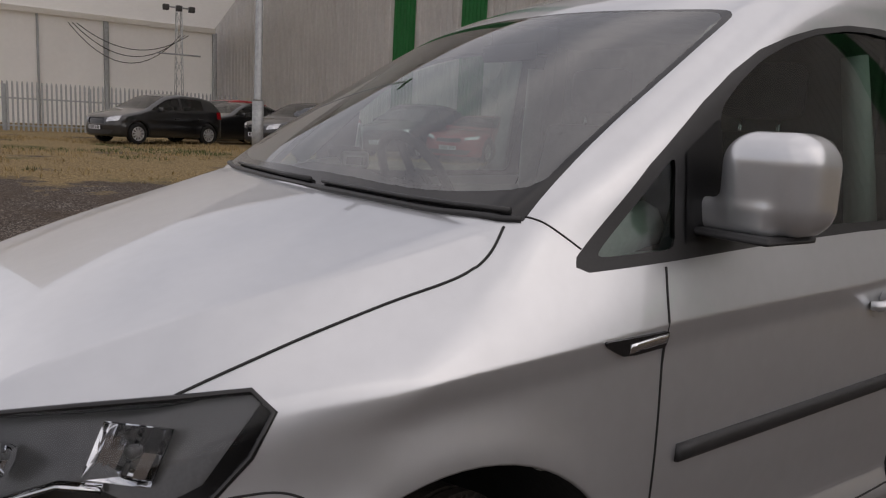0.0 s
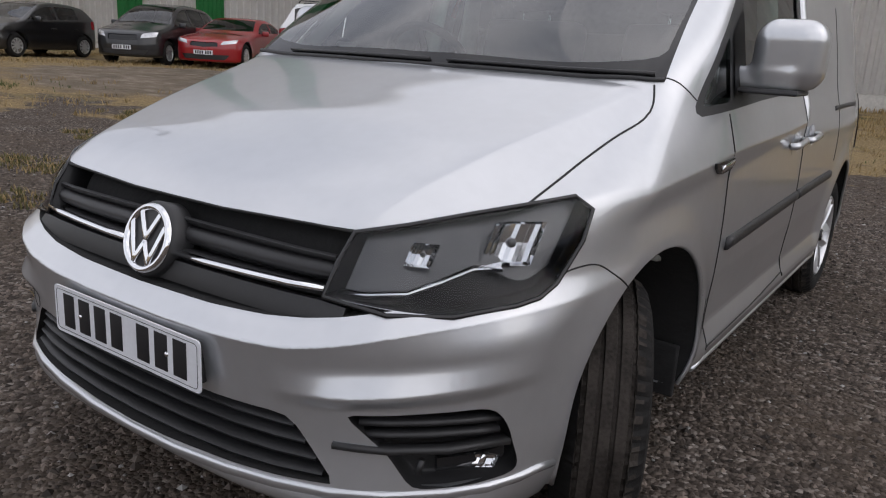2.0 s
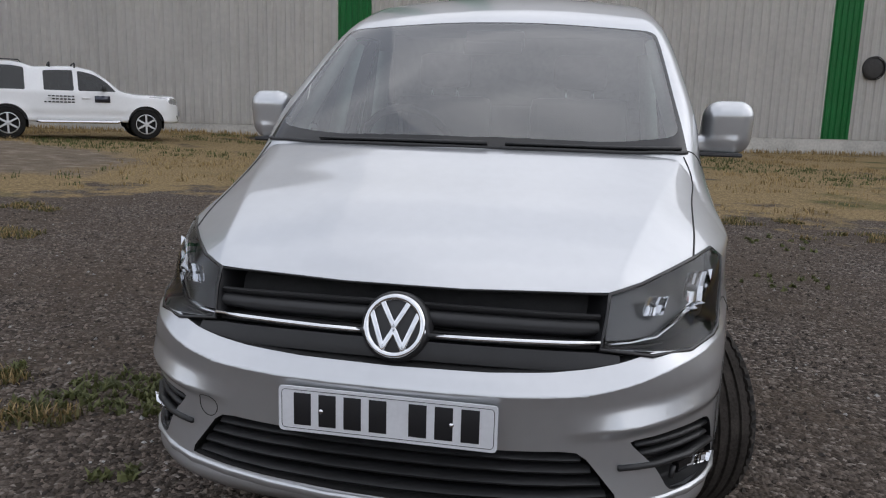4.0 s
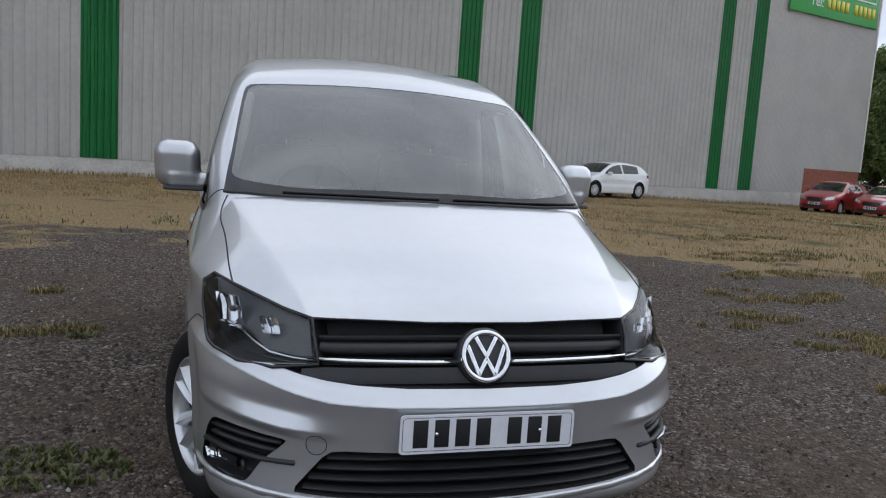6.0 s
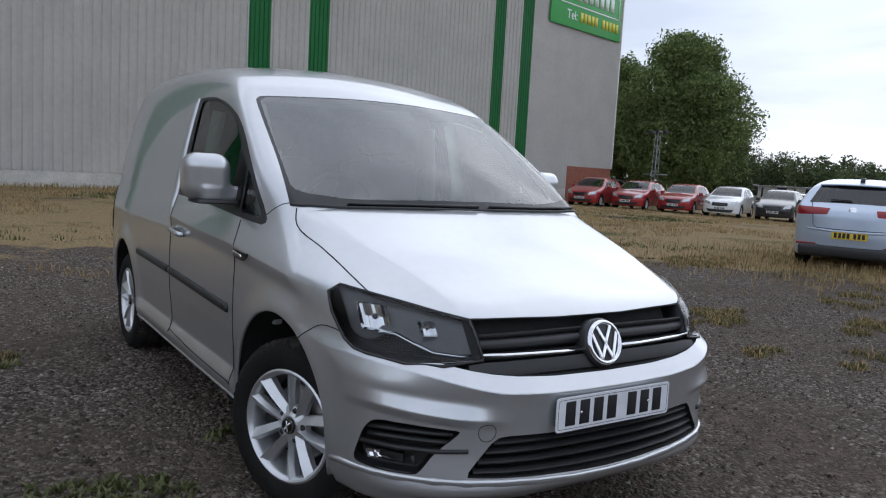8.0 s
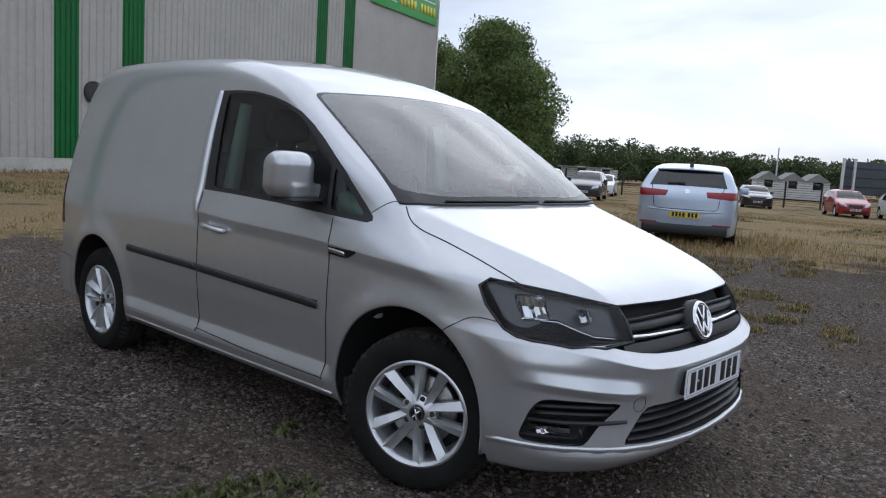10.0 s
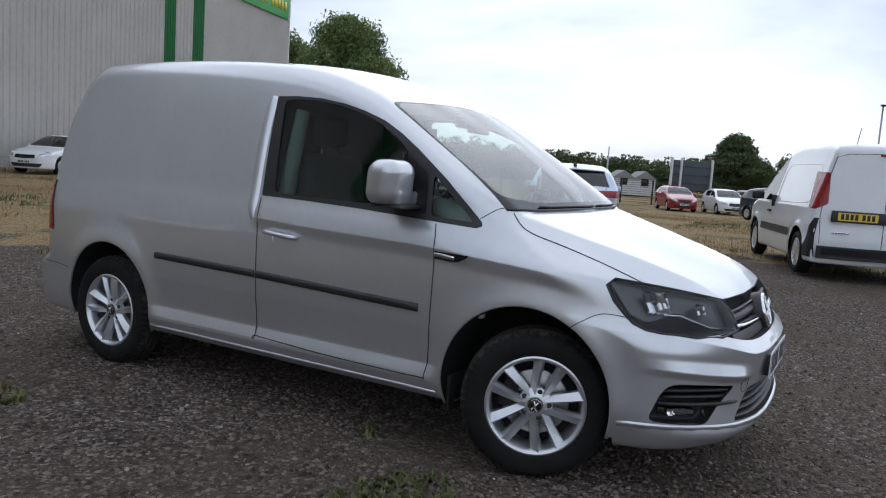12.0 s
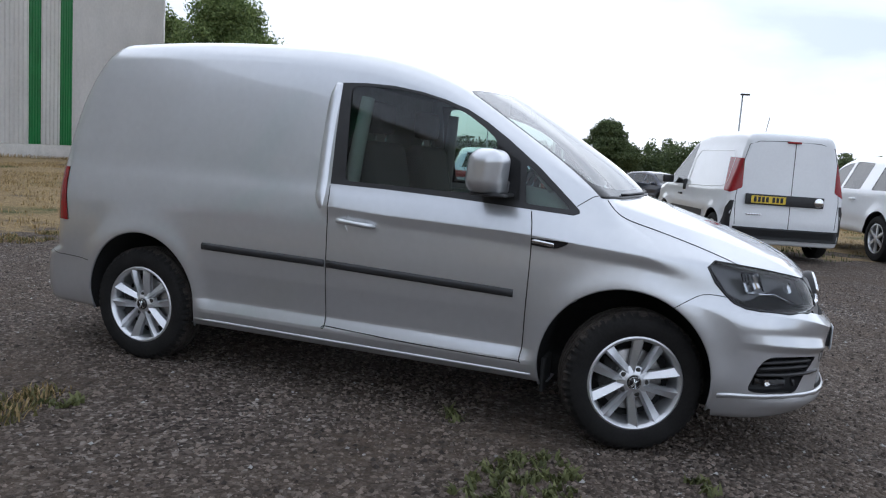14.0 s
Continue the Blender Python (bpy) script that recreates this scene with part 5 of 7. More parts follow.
    for z, x1 in ((0.445, 0.44), (0.415, 0.465), (0.384, 0.49), (0.354, 0.505)):
        def dip(x, z=z):
            return z - 0.018 * (1 - (x / 0.5) ** 2) * (0.46 - z) / 0.1
        run = [(0.0, dip(0)), (0.15, dip(0.15)), (0.3, dip(0.3)), (0.4, dip(0.4)), (x1, dip(x1))]
        bar("slat", run, ((-0.04, -0.006), (0.0, -0.008), (0.004, -0.002), (-0.006, 0.008), (-0.04, 0.008)), BLACK_TRIM, intake, -0.010)
    # bright lip under the intake
    bm = bmesh.new()
    half = [onto((x, y, z), 0.0) for x, y, z in ((0.0, -0.79, 0.305), (0.15, -0.79, 0.307), (0.3, -0.78, 0.315), (0.42, -0.76, 0.322), (0.53, -0.73, 0.328), (0.62, -0.68, 0.331), (0.70, -0.59, 0.331), (0.75, -0.52, 0.329),
                                                 (0.782, -0.44, 0.325), (0.80, -0.38, 0.32), (0.806, -0.335, 0.315))]
    path = [Vector((-p.x, p.y, p.z)) for p in half[:0:-1]] + half
    swept(bm, path, ((-0.012, -0.018), (0.002, -0.014), (0.009, 0.0), (0.007, 0.006), (-0.012, 0.012)))
    part("bumper_lip", bm, SILVER, van)
    # towing eye cap
    c = onto((-0.478, -0.75, 0.488))
    bm = bmesh.new()
    tube(bm, [onto((-0.478 + 0.03 * math.cos(a), -0.75, 0.482 + 0.03 * math.sin(a)), 0.0002) for a in np.linspace(0, math.tau, 28)[:-1]], 0.0012, 5, closed=True)
    part("towing_eye_cap", bm, SEAL, van)
    # bonnet edge seal, cowl and wipers
    bm = bmesh.new()
    half = [onto(p, 0.0) for p in [HOOD_FRONT[i] for i in (1, 2, 3, 4)]]
    path = [Vector((-p.x, p.y, p.z)) for p in half[::-1]] + half
    tube(bm, path, 0.003, 6)
    part("bonnet_edge_gap", bm, SEAL, van)
    bm = bmesh.new()
    half = [onto(p, 0.001) for p in curved(SCREEN_LOW[:-1], 3)]
    path = [Vector((-p.x, p.y, p.z)) for p in half] + half[::-1]
    tube(bm, path, 0.007, 6)
    part("cowl", bm, BLACK_TRIM, van)
    for run in ([(0.71, 0.226, 1.114), (0.60, 0.194, 1.11), (0.45, 0.168, 1.11), (0.30, 0.152, 1.11), (0.14, 0.141, 1.11)],
                [(0.08, 0.138, 1.11), (-0.08, 0.138, 1.11), (-0.25, 0.147, 1.11), (-0.42, 0.163, 1.11), (-0.52, 0.178, 1.11)]):
        bm = bmesh.new()
        tube(bm, [onto(p, 0.006) for p in run], [0.0065, 0.0055, 0.005, 0.0045, 0.004], 8)
        part("wiper", bm, BLACK_TRIM, van, "black windscreen wiper")


def build_cabin(van):
    cab = part("cabin_floor", cab_shell(), CABIN_GREY, van)
    bm = bmesh.new()
    # dashboard, humped over the dials
    xs = np.linspace(-0.68, 0.68, 30)
    rows = []
    for y, z in ((0.20, 1.085), (0.34, 1.10), (0.48, 1.085), (0.58, 1.04), (0.60, 0.90), (0.55, 0.7)):
        rows.append([bm.verts.new((x, y + 0.02 * x * x, z + (0.035 * math.exp(-(((x + 0.33) / 0.2) ** 2)) if 0.3 < y < 0.6 else 0) - 0.02 * x * x)) for x in xs])
    for u, v in zip(rows, rows[1:]):
        for i in range(len(xs) - 1):
            bm.faces.new((u[i], u[i + 1], v[i + 1], v[i]))
    part("dashboard", bm, DASH, van, "dark grey dashboard")
    # steering wheel on the van's right
    bm = bmesh.new()
    m = Matrix.Translation((-0.33, 0.70, 1.06)) @ Matrix.Rotation(radians(-62), 4, "X")
    tube(bm, [m @ Vector((0.185 * math.cos(a), 0.185 * math.sin(a), 0)) for a in np.linspace(0, math.tau, 40)[:-1]], 0.016, 10, closed=True)
    for a in (0, 180, 270):
        d = Vector((math.cos(radians(a)), math.sin(radians(a)), 0))
        tube(bm, [m @ (d * 0.04), m @ (d * 0.185)], 0.014, 8)
    lathe(bm, ((0.0, 0.03), (0.055, 0.025), (0.065, 0.0)), m, 20)
    part("steering_wheel", bm, DASH, van)
    for x in (-0.34, 0.34):
        bm = bmesh.new()
        box(bm, (x - 0.25, 0.95, 0.62), (x + 0.25, 1.42, 0.78), 0.05)
        box(bm, (x - 0.24, -0.06, 0.0), (x + 0.24, 0.07, 0.56), 0.05, Matrix.Translation((0, 1.40, 0.74)) @ Matrix.Rotation(radians(-12), 4, "X"))
        s = part("seat", bm, SEAT_CLOTH, van, "dark cloth seat")
        bm = bmesh.new()
        box(bm, (x - 0.13, 1.47, 1.33), (x + 0.13, 1.56, 1.50), 0.04)
        part("headrest", bm, SEAT_CLOTH, s)
        for dx in (-0.065, 0.065):
            bm = bmesh.new()
            tube(bm, [(x + dx, 1.51, 1.24), (x + dx, 1.515, 1.36)], 0.007, 8)
            part("headrest_rod", bm, CHROME, s)
    for sx in (1, -1):
        bm = bmesh.new()
        tube(bm, [(sx * 0.70, 1.50, 1.0), (sx * 0.68, 1.48, 1.2), (sx * 0.64, 1.45, 1.50)], [0.045, 0.04, 0.035], 8)
        part("pillar_trim", bm, PALE_TRIM, van, "pale grey pillar trim")
        bm = bmesh.new()
        tube(bm, [(sx * 0.70, 0.36, 0.98), (sx * 0.705, 0.47, 1.06), (sx * 0.70, 0.60, 1.08)], [0.05, 0.055, 0.05], 8)
        part("corner_trim", bm, PALE_TRIM, van)
        bm = bmesh.new()
        tube(bm, [(sx * 0.72, 0.45, 1.12), (sx * 0.665, 0.66, 1.33), (sx * 0.63, 0.87, 1.50)], [0.03, 0.028, 0.025], 8)
        part("pillar_trim", bm, PALE_TRIM, van)
        bm = bmesh.new()
        box(bm, (sx * 0.72, 0.30, 0.62) if sx > 0 else (-0.76, 0.30, 0.62), (0.76, 1.5, 1.03) if sx > 0 else (-0.72, 1.5, 1.03), 0.012)
        part("door_card", bm, PALE_TRIM, van)
    bm = bmesh.new()
    box(bm, (-0.12, 0.80, 1.475), (0.12, 0.86, 1.545), 0.012)
    box(bm, (-0.12, 0.77, 1.45), (0.12, 0.785, 1.50), 0.01)
    part("rear_view_mirror", bm, DASH, van)


def cab_shell():
    """Floor, headlining and bulkhead of the cabin."""
    bm = bmesh.new()
    box(bm, (-0.72, 0.47, 0.40), (0.72, 1.62, 0.44), 0.01)
    box(bm, (-0.72, 1.60, 0.42), (0.72, 1.63, 1.25), 0.01)
    box(bm, (-0.64, 1.602, 1.24), (0.64, 1.632, 1.60), 0.01)
    box(bm, (-0.56, 0.98, 1.585), (0.56, 1.60, 1.60), 0.005)
    return bm


build_van()


# ---- other parked vehicles ----
def simple_wheel(parent, radius, rim, width, spokes):
    """A plainer road wheel for cars further off; local z points out of the car."""
    w = new("wheel")
    w.parent = parent
    h = width / 2
    bm = bmesh.new()
    lathe(bm, ((rim - 0.01, h - 0.03), (rim + 0.02, h - 0.004), (rim + 0.05, h), (radius - 0.02, h - 0.012), (radius, h - 0.04), (radius, -h + 0.04), (rim + 0.04, -h)), Matrix.Identity(4), 36)
    part("tyre", bm, TYRE, w, sharp=40)
    bm = bmesh.new()
    lathe(bm, ((rim, h - 0.015), (rim - 0.012, h - 0.012), (rim - 0.022, h - 0.04), (rim - 0.025, -0.02)), Matrix.Identity(4), 36)
    for k in range(spokes):
        m = Matrix.Rotation(k * math.tau / spokes, 4, "Z")
        box(bm, (0.03, -0.022, h - 0.05), (rim - 0.01, 0.022, h - 0.018), 0.006, m)
    lathe(bm, ((0.0, h - 0.012), (0.04, h - 0.016), (0.06, h - 0.04)), Matrix.Identity(4), 20)
    part("rim", bm, ALLOY, w, smooth=False)
    bm = bmesh.new()
    lathe(bm, ((0.0, 0.0), (rim - 0.02, 0.0)), Matrix.Identity(4), 24)
    part("brake_backing", bm, LINER, w)
    return w


def wheel_like(src, parent, m):
    w = new("wheel")
    w.parent, w.matrix_basis = parent, m
    for c in src.children:
        o = c.copy()
        scene.collection.objects.link(o)
        o.parent = w
    return w


KINDS = {
    "hatchback": dict(length=4.02, width=1.74, wheels=(0.80, 3.31), wheel=0.30, floor=0.2, belt=(0.90, 0.035), screen=(1.03, 1.84), back=(3.50, 3.93),
                      top=((0, 0.66), (0.12, 0.745), (0.5, 0.88), (0.95, 0.98), (1.1, 1.03), (1.5, 1.24), (1.85, 1.40), (2.15, 1.46), (2.7, 1.47), (3.3, 1.42), (3.55, 1.36), (3.8, 1.12), (4.02, 0.88)),
                      glass=((1.42, 2.28), (2.36, 3.12)), lamps=(0.42, 0.80, 0.60, 0.76), tails=(0.62, 0.86, 0.78, 1.02)),
    "large_hatchback": dict(length=4.37, width=1.81, wheels=(0.88, 3.54), wheel=0.32, floor=0.2, belt=(0.90, 0.03), screen=(1.12, 1.98), back=(3.78, 4.14),
                            top=((0, 0.64), (0.15, 0.74), (0.6, 0.89), (1.05, 0.99), (1.2, 1.04), (1.6, 1.25), (2.0, 1.41), (2.4, 1.48), (3.0, 1.475), (3.6, 1.41), (3.8, 1.36), (4.15, 1.06), (4.37, 0.92)),
                            glass=((1.55, 2.45), (2.53, 3.45)), lamps=(0.45, 0.84, 0.62, 0.75), tails=(0.40, 0.86, 0.86, 1.0)),
    "coupe": dict(length=4.64, width=1.83, wheels=(0.80, 3.61), wheel=0.33, floor=0.17, belt=(0.86, 0.03), screen=(1.60, 2.30), back=(3.35, 4.05),
                  top=((0, 0.66), (0.15, 0.74), (0.7, 0.87), (1.4, 0.96), (1.65, 1.02), (2.0, 1.2), (2.35, 1.33), (2.8, 1.38), (3.3, 1.33), (3.7, 1.2), (4.1, 1.06), (4.4, 1.02), (4.64, 0.94)),
                  glass=((1.98, 2.85), (2.93, 3.6)), lamps=(0.42, 0.82, 0.62, 0.73), tails=(0.4, 0.86, 0.78, 0.92)),
    "people_carrier": dict(length=4.38, width=1.83, wheels=(0.87, 3.52), wheel=0.32, floor=0.2, belt=(0.96, 0.03), screen=(1.02, 1.90), back=(3.85, 4.25),
                           top=((0, 0.72), (0.12, 0.82), (0.5, 0.95), (0.95, 1.05), (1.1, 1.10), (1.5, 1.35), (1.9, 1.55), (2.3, 1.62), (3.2, 1.61), (3.75, 1.54), (3.9, 1.49), (4.2, 1.18), (4.38, 0.98)),
                           glass=((1.4, 2.3), (2.38, 3.2), (3.28, 3.7)), lamps=(0.45, 0.84, 0.68, 0.82), tails=(0.66, 0.9, 0.9, 1.15)),
    "delivery_van": dict(length=4.39, width=1.83, wheels=(0.91, 3.665), wheel=0.315, floor=0.22, belt=(1.0, 0.0), screen=(0.86, 1.62), back=(5, 5.1),
                         top=((0, 0.72), (0.1, 0.86), (0.4, 1.0), (0.8, 1.11), (0.95, 1.18), (1.3, 1.44), (1.6, 1.64), (1.9, 1.84), (2.4, 1.945), (3.4, 1.96), (4.0, 1.945), (4.25, 1.90), (4.39, 1.83)),
                         glass=((1.22, 2.05),), lamps=(0.45, 0.84, 0.78, 0.95), tails=(0.80, 0.93, 0.98, 1.52)),
    "pickup": dict(length=5.26, width=1.80, wheels=(0.92, 4.0), wheel=0.38, floor=0.42, belt=(1.14, 0.0), screen=(1.42, 2.0), back=(4.75, 5.1),
                   top=((0, 0.95), (0.12, 1.06), (0.6, 1.13), (1.3, 1.18), (1.5, 1.24), (1.8, 1.5), (2.05, 1.67), (2.35, 1.75), (3.2, 1.75), (3.42, 1.74), (3.6, 1.80), (4.5, 1.80), (4.75, 1.76), (5.05, 1.30), (5.26, 1.1)),
                   glass=((1.78, 2.45), (2.55, 3.2), (3.6, 4.75)), lamps=(0.5, 0.86, 0.86, 1.04), tails=(0.78, 0.9, 0.86, 1.15)),
}


def make_form(k):
    half, belt, floor, length = k["width"] / 2, k["belt"], k["floor"], k["length"]
    boxy = k is KINDS["delivery_van"]

    def form(x, y, z):
        x = np.abs(x)
        b = belt[0] + belt[1] * y
        g = half - 0.02 - 0.10 * np.clip(0.5 - z, 0, 1) - (0.22 if boxy else 0.42) * np.clip(z - b, 0, 2) - 0.05 * np.clip(z - 0.72, 0, 1)
        g = g - 0.05 * np.clip(1.0 - y, 0, 2) ** 2 - (0.02 if boxy else 0.06) * np.clip(y - length + 1.0, 0, 2) ** 2
        for hub in k["wheels"]:
            r = np.hypot(y - hub, z - k["wheel"])
            g = g + 0.02 * np.exp(-np.clip((r - k["wheel"] - 0.05) / 0.1, 0, 9) ** 2)
        g = g - 0.012 * np.exp(-(((z - 0.58) / 0.09) ** 2))
        top = spline(k["top"], y) - 0.07 * x**2
        f = 0.02 + 0.05 * np.abs(z - 0.5) + 0.30 * (x / half) ** 4 + 0.10 * (x / half) ** 2
        r = length - 0.01 - 0.04 * np.abs(z - 0.55) - (0.06 if boxy else 0.16) * (x / half) ** 4 - 0.05 * (x / half) ** 2
        v = soft_max(x - g, z - top, 0.10)
        v = soft_max(v, f - y, 0.08)
        v = soft_max(v, y - r, 0.07 if boxy else 0.09)
        return soft_max(v, floor - z, 0.06)

    return form


BUILT = {}


def car_meshes(kind, step):
    """Skin of a kind of car, cut into its parts: marks to meshes of one half."""
    k = KINDS[kind]
    form = make_form(k)
    pts, quads = surface_net(form, (-2 * step - step / 2, -0.1, k["floor"] - 0.1), (k["width"] / 2 + 0.12, k["length"] + 0.1, 2.0), step)
    bm = bm_from(pts, quads)
    bmesh.ops.bisect_plane(bm, geom=bm.verts[:] + bm.edges[:] + bm.faces[:], plane_co=(0, 0, 0), plane_no=(1, 0, 0), clear_inner=True, dist=1e-5)
    for f in bm.faces:
        f.material_index = 0
    side = Cutter(bm, way=(1, 0, 0))
    for hub in k["wheels"]:
        r = k["wheel"] + 0.055
        ring = [(0.8, hub + r * math.cos(a), k["wheel"] + 0.02 + r * math.sin(a)) for a in np.linspace(-0.3, math.pi + 0.3, 24)]
        got = side.cut([*ring, (0.8, hub - r, 0), (0.8, hub + r, 0)], 4, keep=lambda c, n: c.x > 0.4)
        bmesh.ops.delete(bm, geom=got, context="FACES")
    for i, (a, b) in enumerate(k["glass"]):
        ys = np.linspace(a, b, 9)
        topz = [float(spline(k["top"], y)) - 0.115 for y in ys]
        low = [k["belt"][0] + k["belt"][1] * y + 0.03 for y in ys]
        run = [(0.8, y, max(t, l + 0.02)) for y, t, l in zip(ys, topz, low)]
        base = [(0.8, y, l) for y, l in zip(ys[::-1], low[::-1])]
        if i == 0:
            base[-1] = (0.8, a - 0.18, low[0])
        side.cut(rounded([*run, *base], 2, 0.03), 1)
    over = Cutter(bm, way=(0, 0, 1))
    y0, y1 = k["screen"]
    w0, w1 = k["width"] * 0.405, k["width"] * 0.33
    over.cut([(-0.1, y0, 1), (w0 * 0.6, y0 + 0.03, 1), (w0, y0 + 0.12, 1), (w1, y1 + 0.02, 1), (-0.1, y1, 1)], 2, only=(0,))
    y0, y1 = k["back"]
    if y1 < k["length"]:
        back = Cutter(bm, way=(0, 0.7, 1))
        z0, z1 = float(spline(k["top"], y0)), float(spline(k["top"], y1))
        back.cut([(-0.1, y0, z0), (w1 * 0.93, y0 + 0.02, z0), (w0 * 0.92, y1 - 0.02, z1), (-0.1, y1, z1)], 3, only=(0,), keep=lambda c, n: c.y > k["length"] * 0.6)
    front = Cutter(bm, way=(0, -1, 0))
    a, b, z0, z1 = k["lamps"]
    h = k["width"] / 2
    front.cut(rounded([(h * a * 1.15, 0, z0), (h * b * 1.06, 0, z0 + 0.05), (h * b * 1.1, 0, z1 + 0.04), (h * a * 1.3, 0, z1 - 0.02)], 2, 0.03), 5, only=(0,), keep=lambda c, n: c.y < 0.8)
    front.cut(rounded([(-0.1, 0, z0 - 0.08), (h * a * 1.0, 0, z0 - 0.05), (h * a * 0.95, 0, z1 - 0.05), (-0.1, 0, z1 - 0.06)], 2, 0.03), 7, only=(0,), keep=lambda c, n: c.y < 0.8)
    front.cut(rounded([(-0.1, 0, k["floor"] + 0.06), (h * 0.6, 0, k["floor"] + 0.06), (h * 0.72, 0, k["floor"] + 0.19), (-0.1, 0, k["floor"] + 0.19)], 2, 0.03), 8, only=(0,), keep=lambda c, n: c.y < 0.8)
    rear = Cutter(bm, way=(0.6, 1, 0))
    a, b, z0, z1 = k["tails"]
    yy = k["length"] - 0.12
    rear.cut(rounded([(h * a, yy + 0.1, z0 + (z1 - z0) * 0.15), (h * b, yy, z0), (h * 1.0, yy - 0.16, z0 + 0.02), (h * 0.98, yy - 0.2, z1), (h * a, yy + 0.08, z1 - 0.02)], 2, 0.02), 6, only=(0,), keep=lambda c, n: c.y > k["length"] - 0.7)
    bm.normal_update()
    bm.verts.index_update()
    return bm


def car(kind, name, label, category, colour, at, step=0.05, group="", rear_plate=True, spokes=10):
    """A parked car built at its front bumper's centre line; at carries the middle of the car to its place."""
    k = KINDS[kind]
    c = thing(name, label, category, at @ Matrix.Translation((0, -k["length"] / 2, 0)), group)
    key = (kind, step)
    if key not in BUILT:
        bm = car_meshes(kind, step)
        meshes = {}
        for mark, shift in ((0, 0), (2, -0.006), (3, -0.006), (7, -0.02), (8, -0.02)):
            meshes[mark] = mesh_of(faces_out(bm, (mark,), both=True, shift=shift), "panel")
        for mark, shift in ((1, -0.006), (5, 0.003), (6, 0.004)):
            for s in (1, -1):
                meshes[mark, s] = mesh_of(faces_out(bm, (mark,), flip=s < 0, shift=shift), "panel")
        inner = bmesh.new()
        h = k["width"] / 2
        box(inner, (-h + 0.17, 0.35, k["floor"] + 0.04), (h - 0.17, k["length"] - 0.3, k["belt"][0] - 0.08), 0.05)
        for x in (-0.36, 0.36):
            for y in (k["screen"][1] + 0.25, k["screen"][1] + 1.05):
                if y < k["length"] - 0.8:
                    box(inner, (x - 0.22, y, 0.5), (x + 0.22, y + 0.14, k["belt"][0] + 0.22), 0.05)
        meshes["cabin"] = mesh_of(inner, "cabin")
        bm.free()
        BUILT[key] = meshes
    meshes = BUILT[key]

    def put(nm, data, mat, lab="", parent=c):
        ob = new(nm, data.copy() if data.materials else data)
        ob.data.materials.clear()
        ob.data.materials.append(mat)
        ob.parent = parent
        return tagged(ob, lab) if lab else ob

    put("body", meshes[0], colour)
    put("windscreen", meshes[2], CAR_GLASS)
    if len(meshes[3].polygons):
        put("rear_window", meshes[3], CAR_GLASS)
    put("grille", meshes[7], GLOSS_BLACK)
    put("lower_intake", meshes[8], BLACK_TRIM)
    put("cabin", meshes["cabin"], SEAT_CLOTH)
    for s in (1, -1):
        put("side_glazing", meshes[1, s], CAR_GLASS)
        put("headlamp", meshes[5, s], HEADLAMP)
        put("tail_lamp", meshes[6, s], RED_LENS)
        bm = bmesh.new()
        y = k["screen"][0] + 0.42
        box(bm, (k["width"] / 2 - 0.03, y, k["belt"][0] + 0.03), (k["width"] / 2 + 0.17, y + 0.09, k["belt"][0] + 0.17), 0.03)
        if s < 0:
            mirror_x(bm)
        part("door_mirror", bm, BLACK_TRIM if kind in ("delivery_van", "pickup") else colour, c)
        for a, b in k["glass"][:2]:
            bm = bmesh.new()
            box(bm, (k["width"] / 2 - 0.055, b - 0.24, k["belt"][0] - 0.16), (k["width"] / 2 + 0.012, b - 0.07, k["belt"][0] - 0.125), 0.01)
            if s < 0:
                mirror_x(bm)
            part("door_handle", bm, BLACK_TRIM if kind == "delivery_van" else colour, c)
        for y in k["wheels"]:
            m = Matrix.Translation((s * (k["width"] / 2 - 0.125), y, k["wheel"])) @ Matrix.Rotation(radians(90 * s), 4, "Y")
            key_w = ("wheel", k["wheel"], spokes)
            if key_w not in BUILT:
                BUILT[key_w] = simple_wheel(c, k["wheel"], k["wheel"] * 0.66, 0.21, spokes)
                BUILT[key_w].matrix_basis = m
            else:
                wheel_like(BUILT[key_w], c, m)
            bm = bmesh.new()
            r = k["wheel"] + 0.054
            arc = [(y + r * math.cos(a), k["wheel"] + 0.02 + r * math.sin(a)) for a in np.linspace(-0.3, math.pi + 0.3, 20)]
            rows = [[bm.verts.new((s * x, p, q)) for p, q in arc] for x in (k["width"] / 2 - 0.06, 0.42)]
            for i in range(len(arc) - 1):
                bm.faces.new((rows[0][i], rows[0][i + 1], rows[1][i + 1], rows[1][i]))
            bm.faces.new(rows[1])
            part("arch_liner", bm, LINER, c)
    number_plate(c, Matrix.Translation((0, 0.0, k["floor"] + 0.24)) @ Matrix.Rotation(radians(90), 4, "X"), PLATE_WHITE, "front_plate")
    if rear_plate:
        number_plate(c, Matrix.Translation((0, k["length"] + 0.004, 0.56 if kind != "pickup" else 0.75)) @ Matrix.Rotation(radians(180), 4, "Z") @ Matrix.Rotation(radians(90), 4, "X"), PLATE_YELLOW, "rear_plate")
    return c


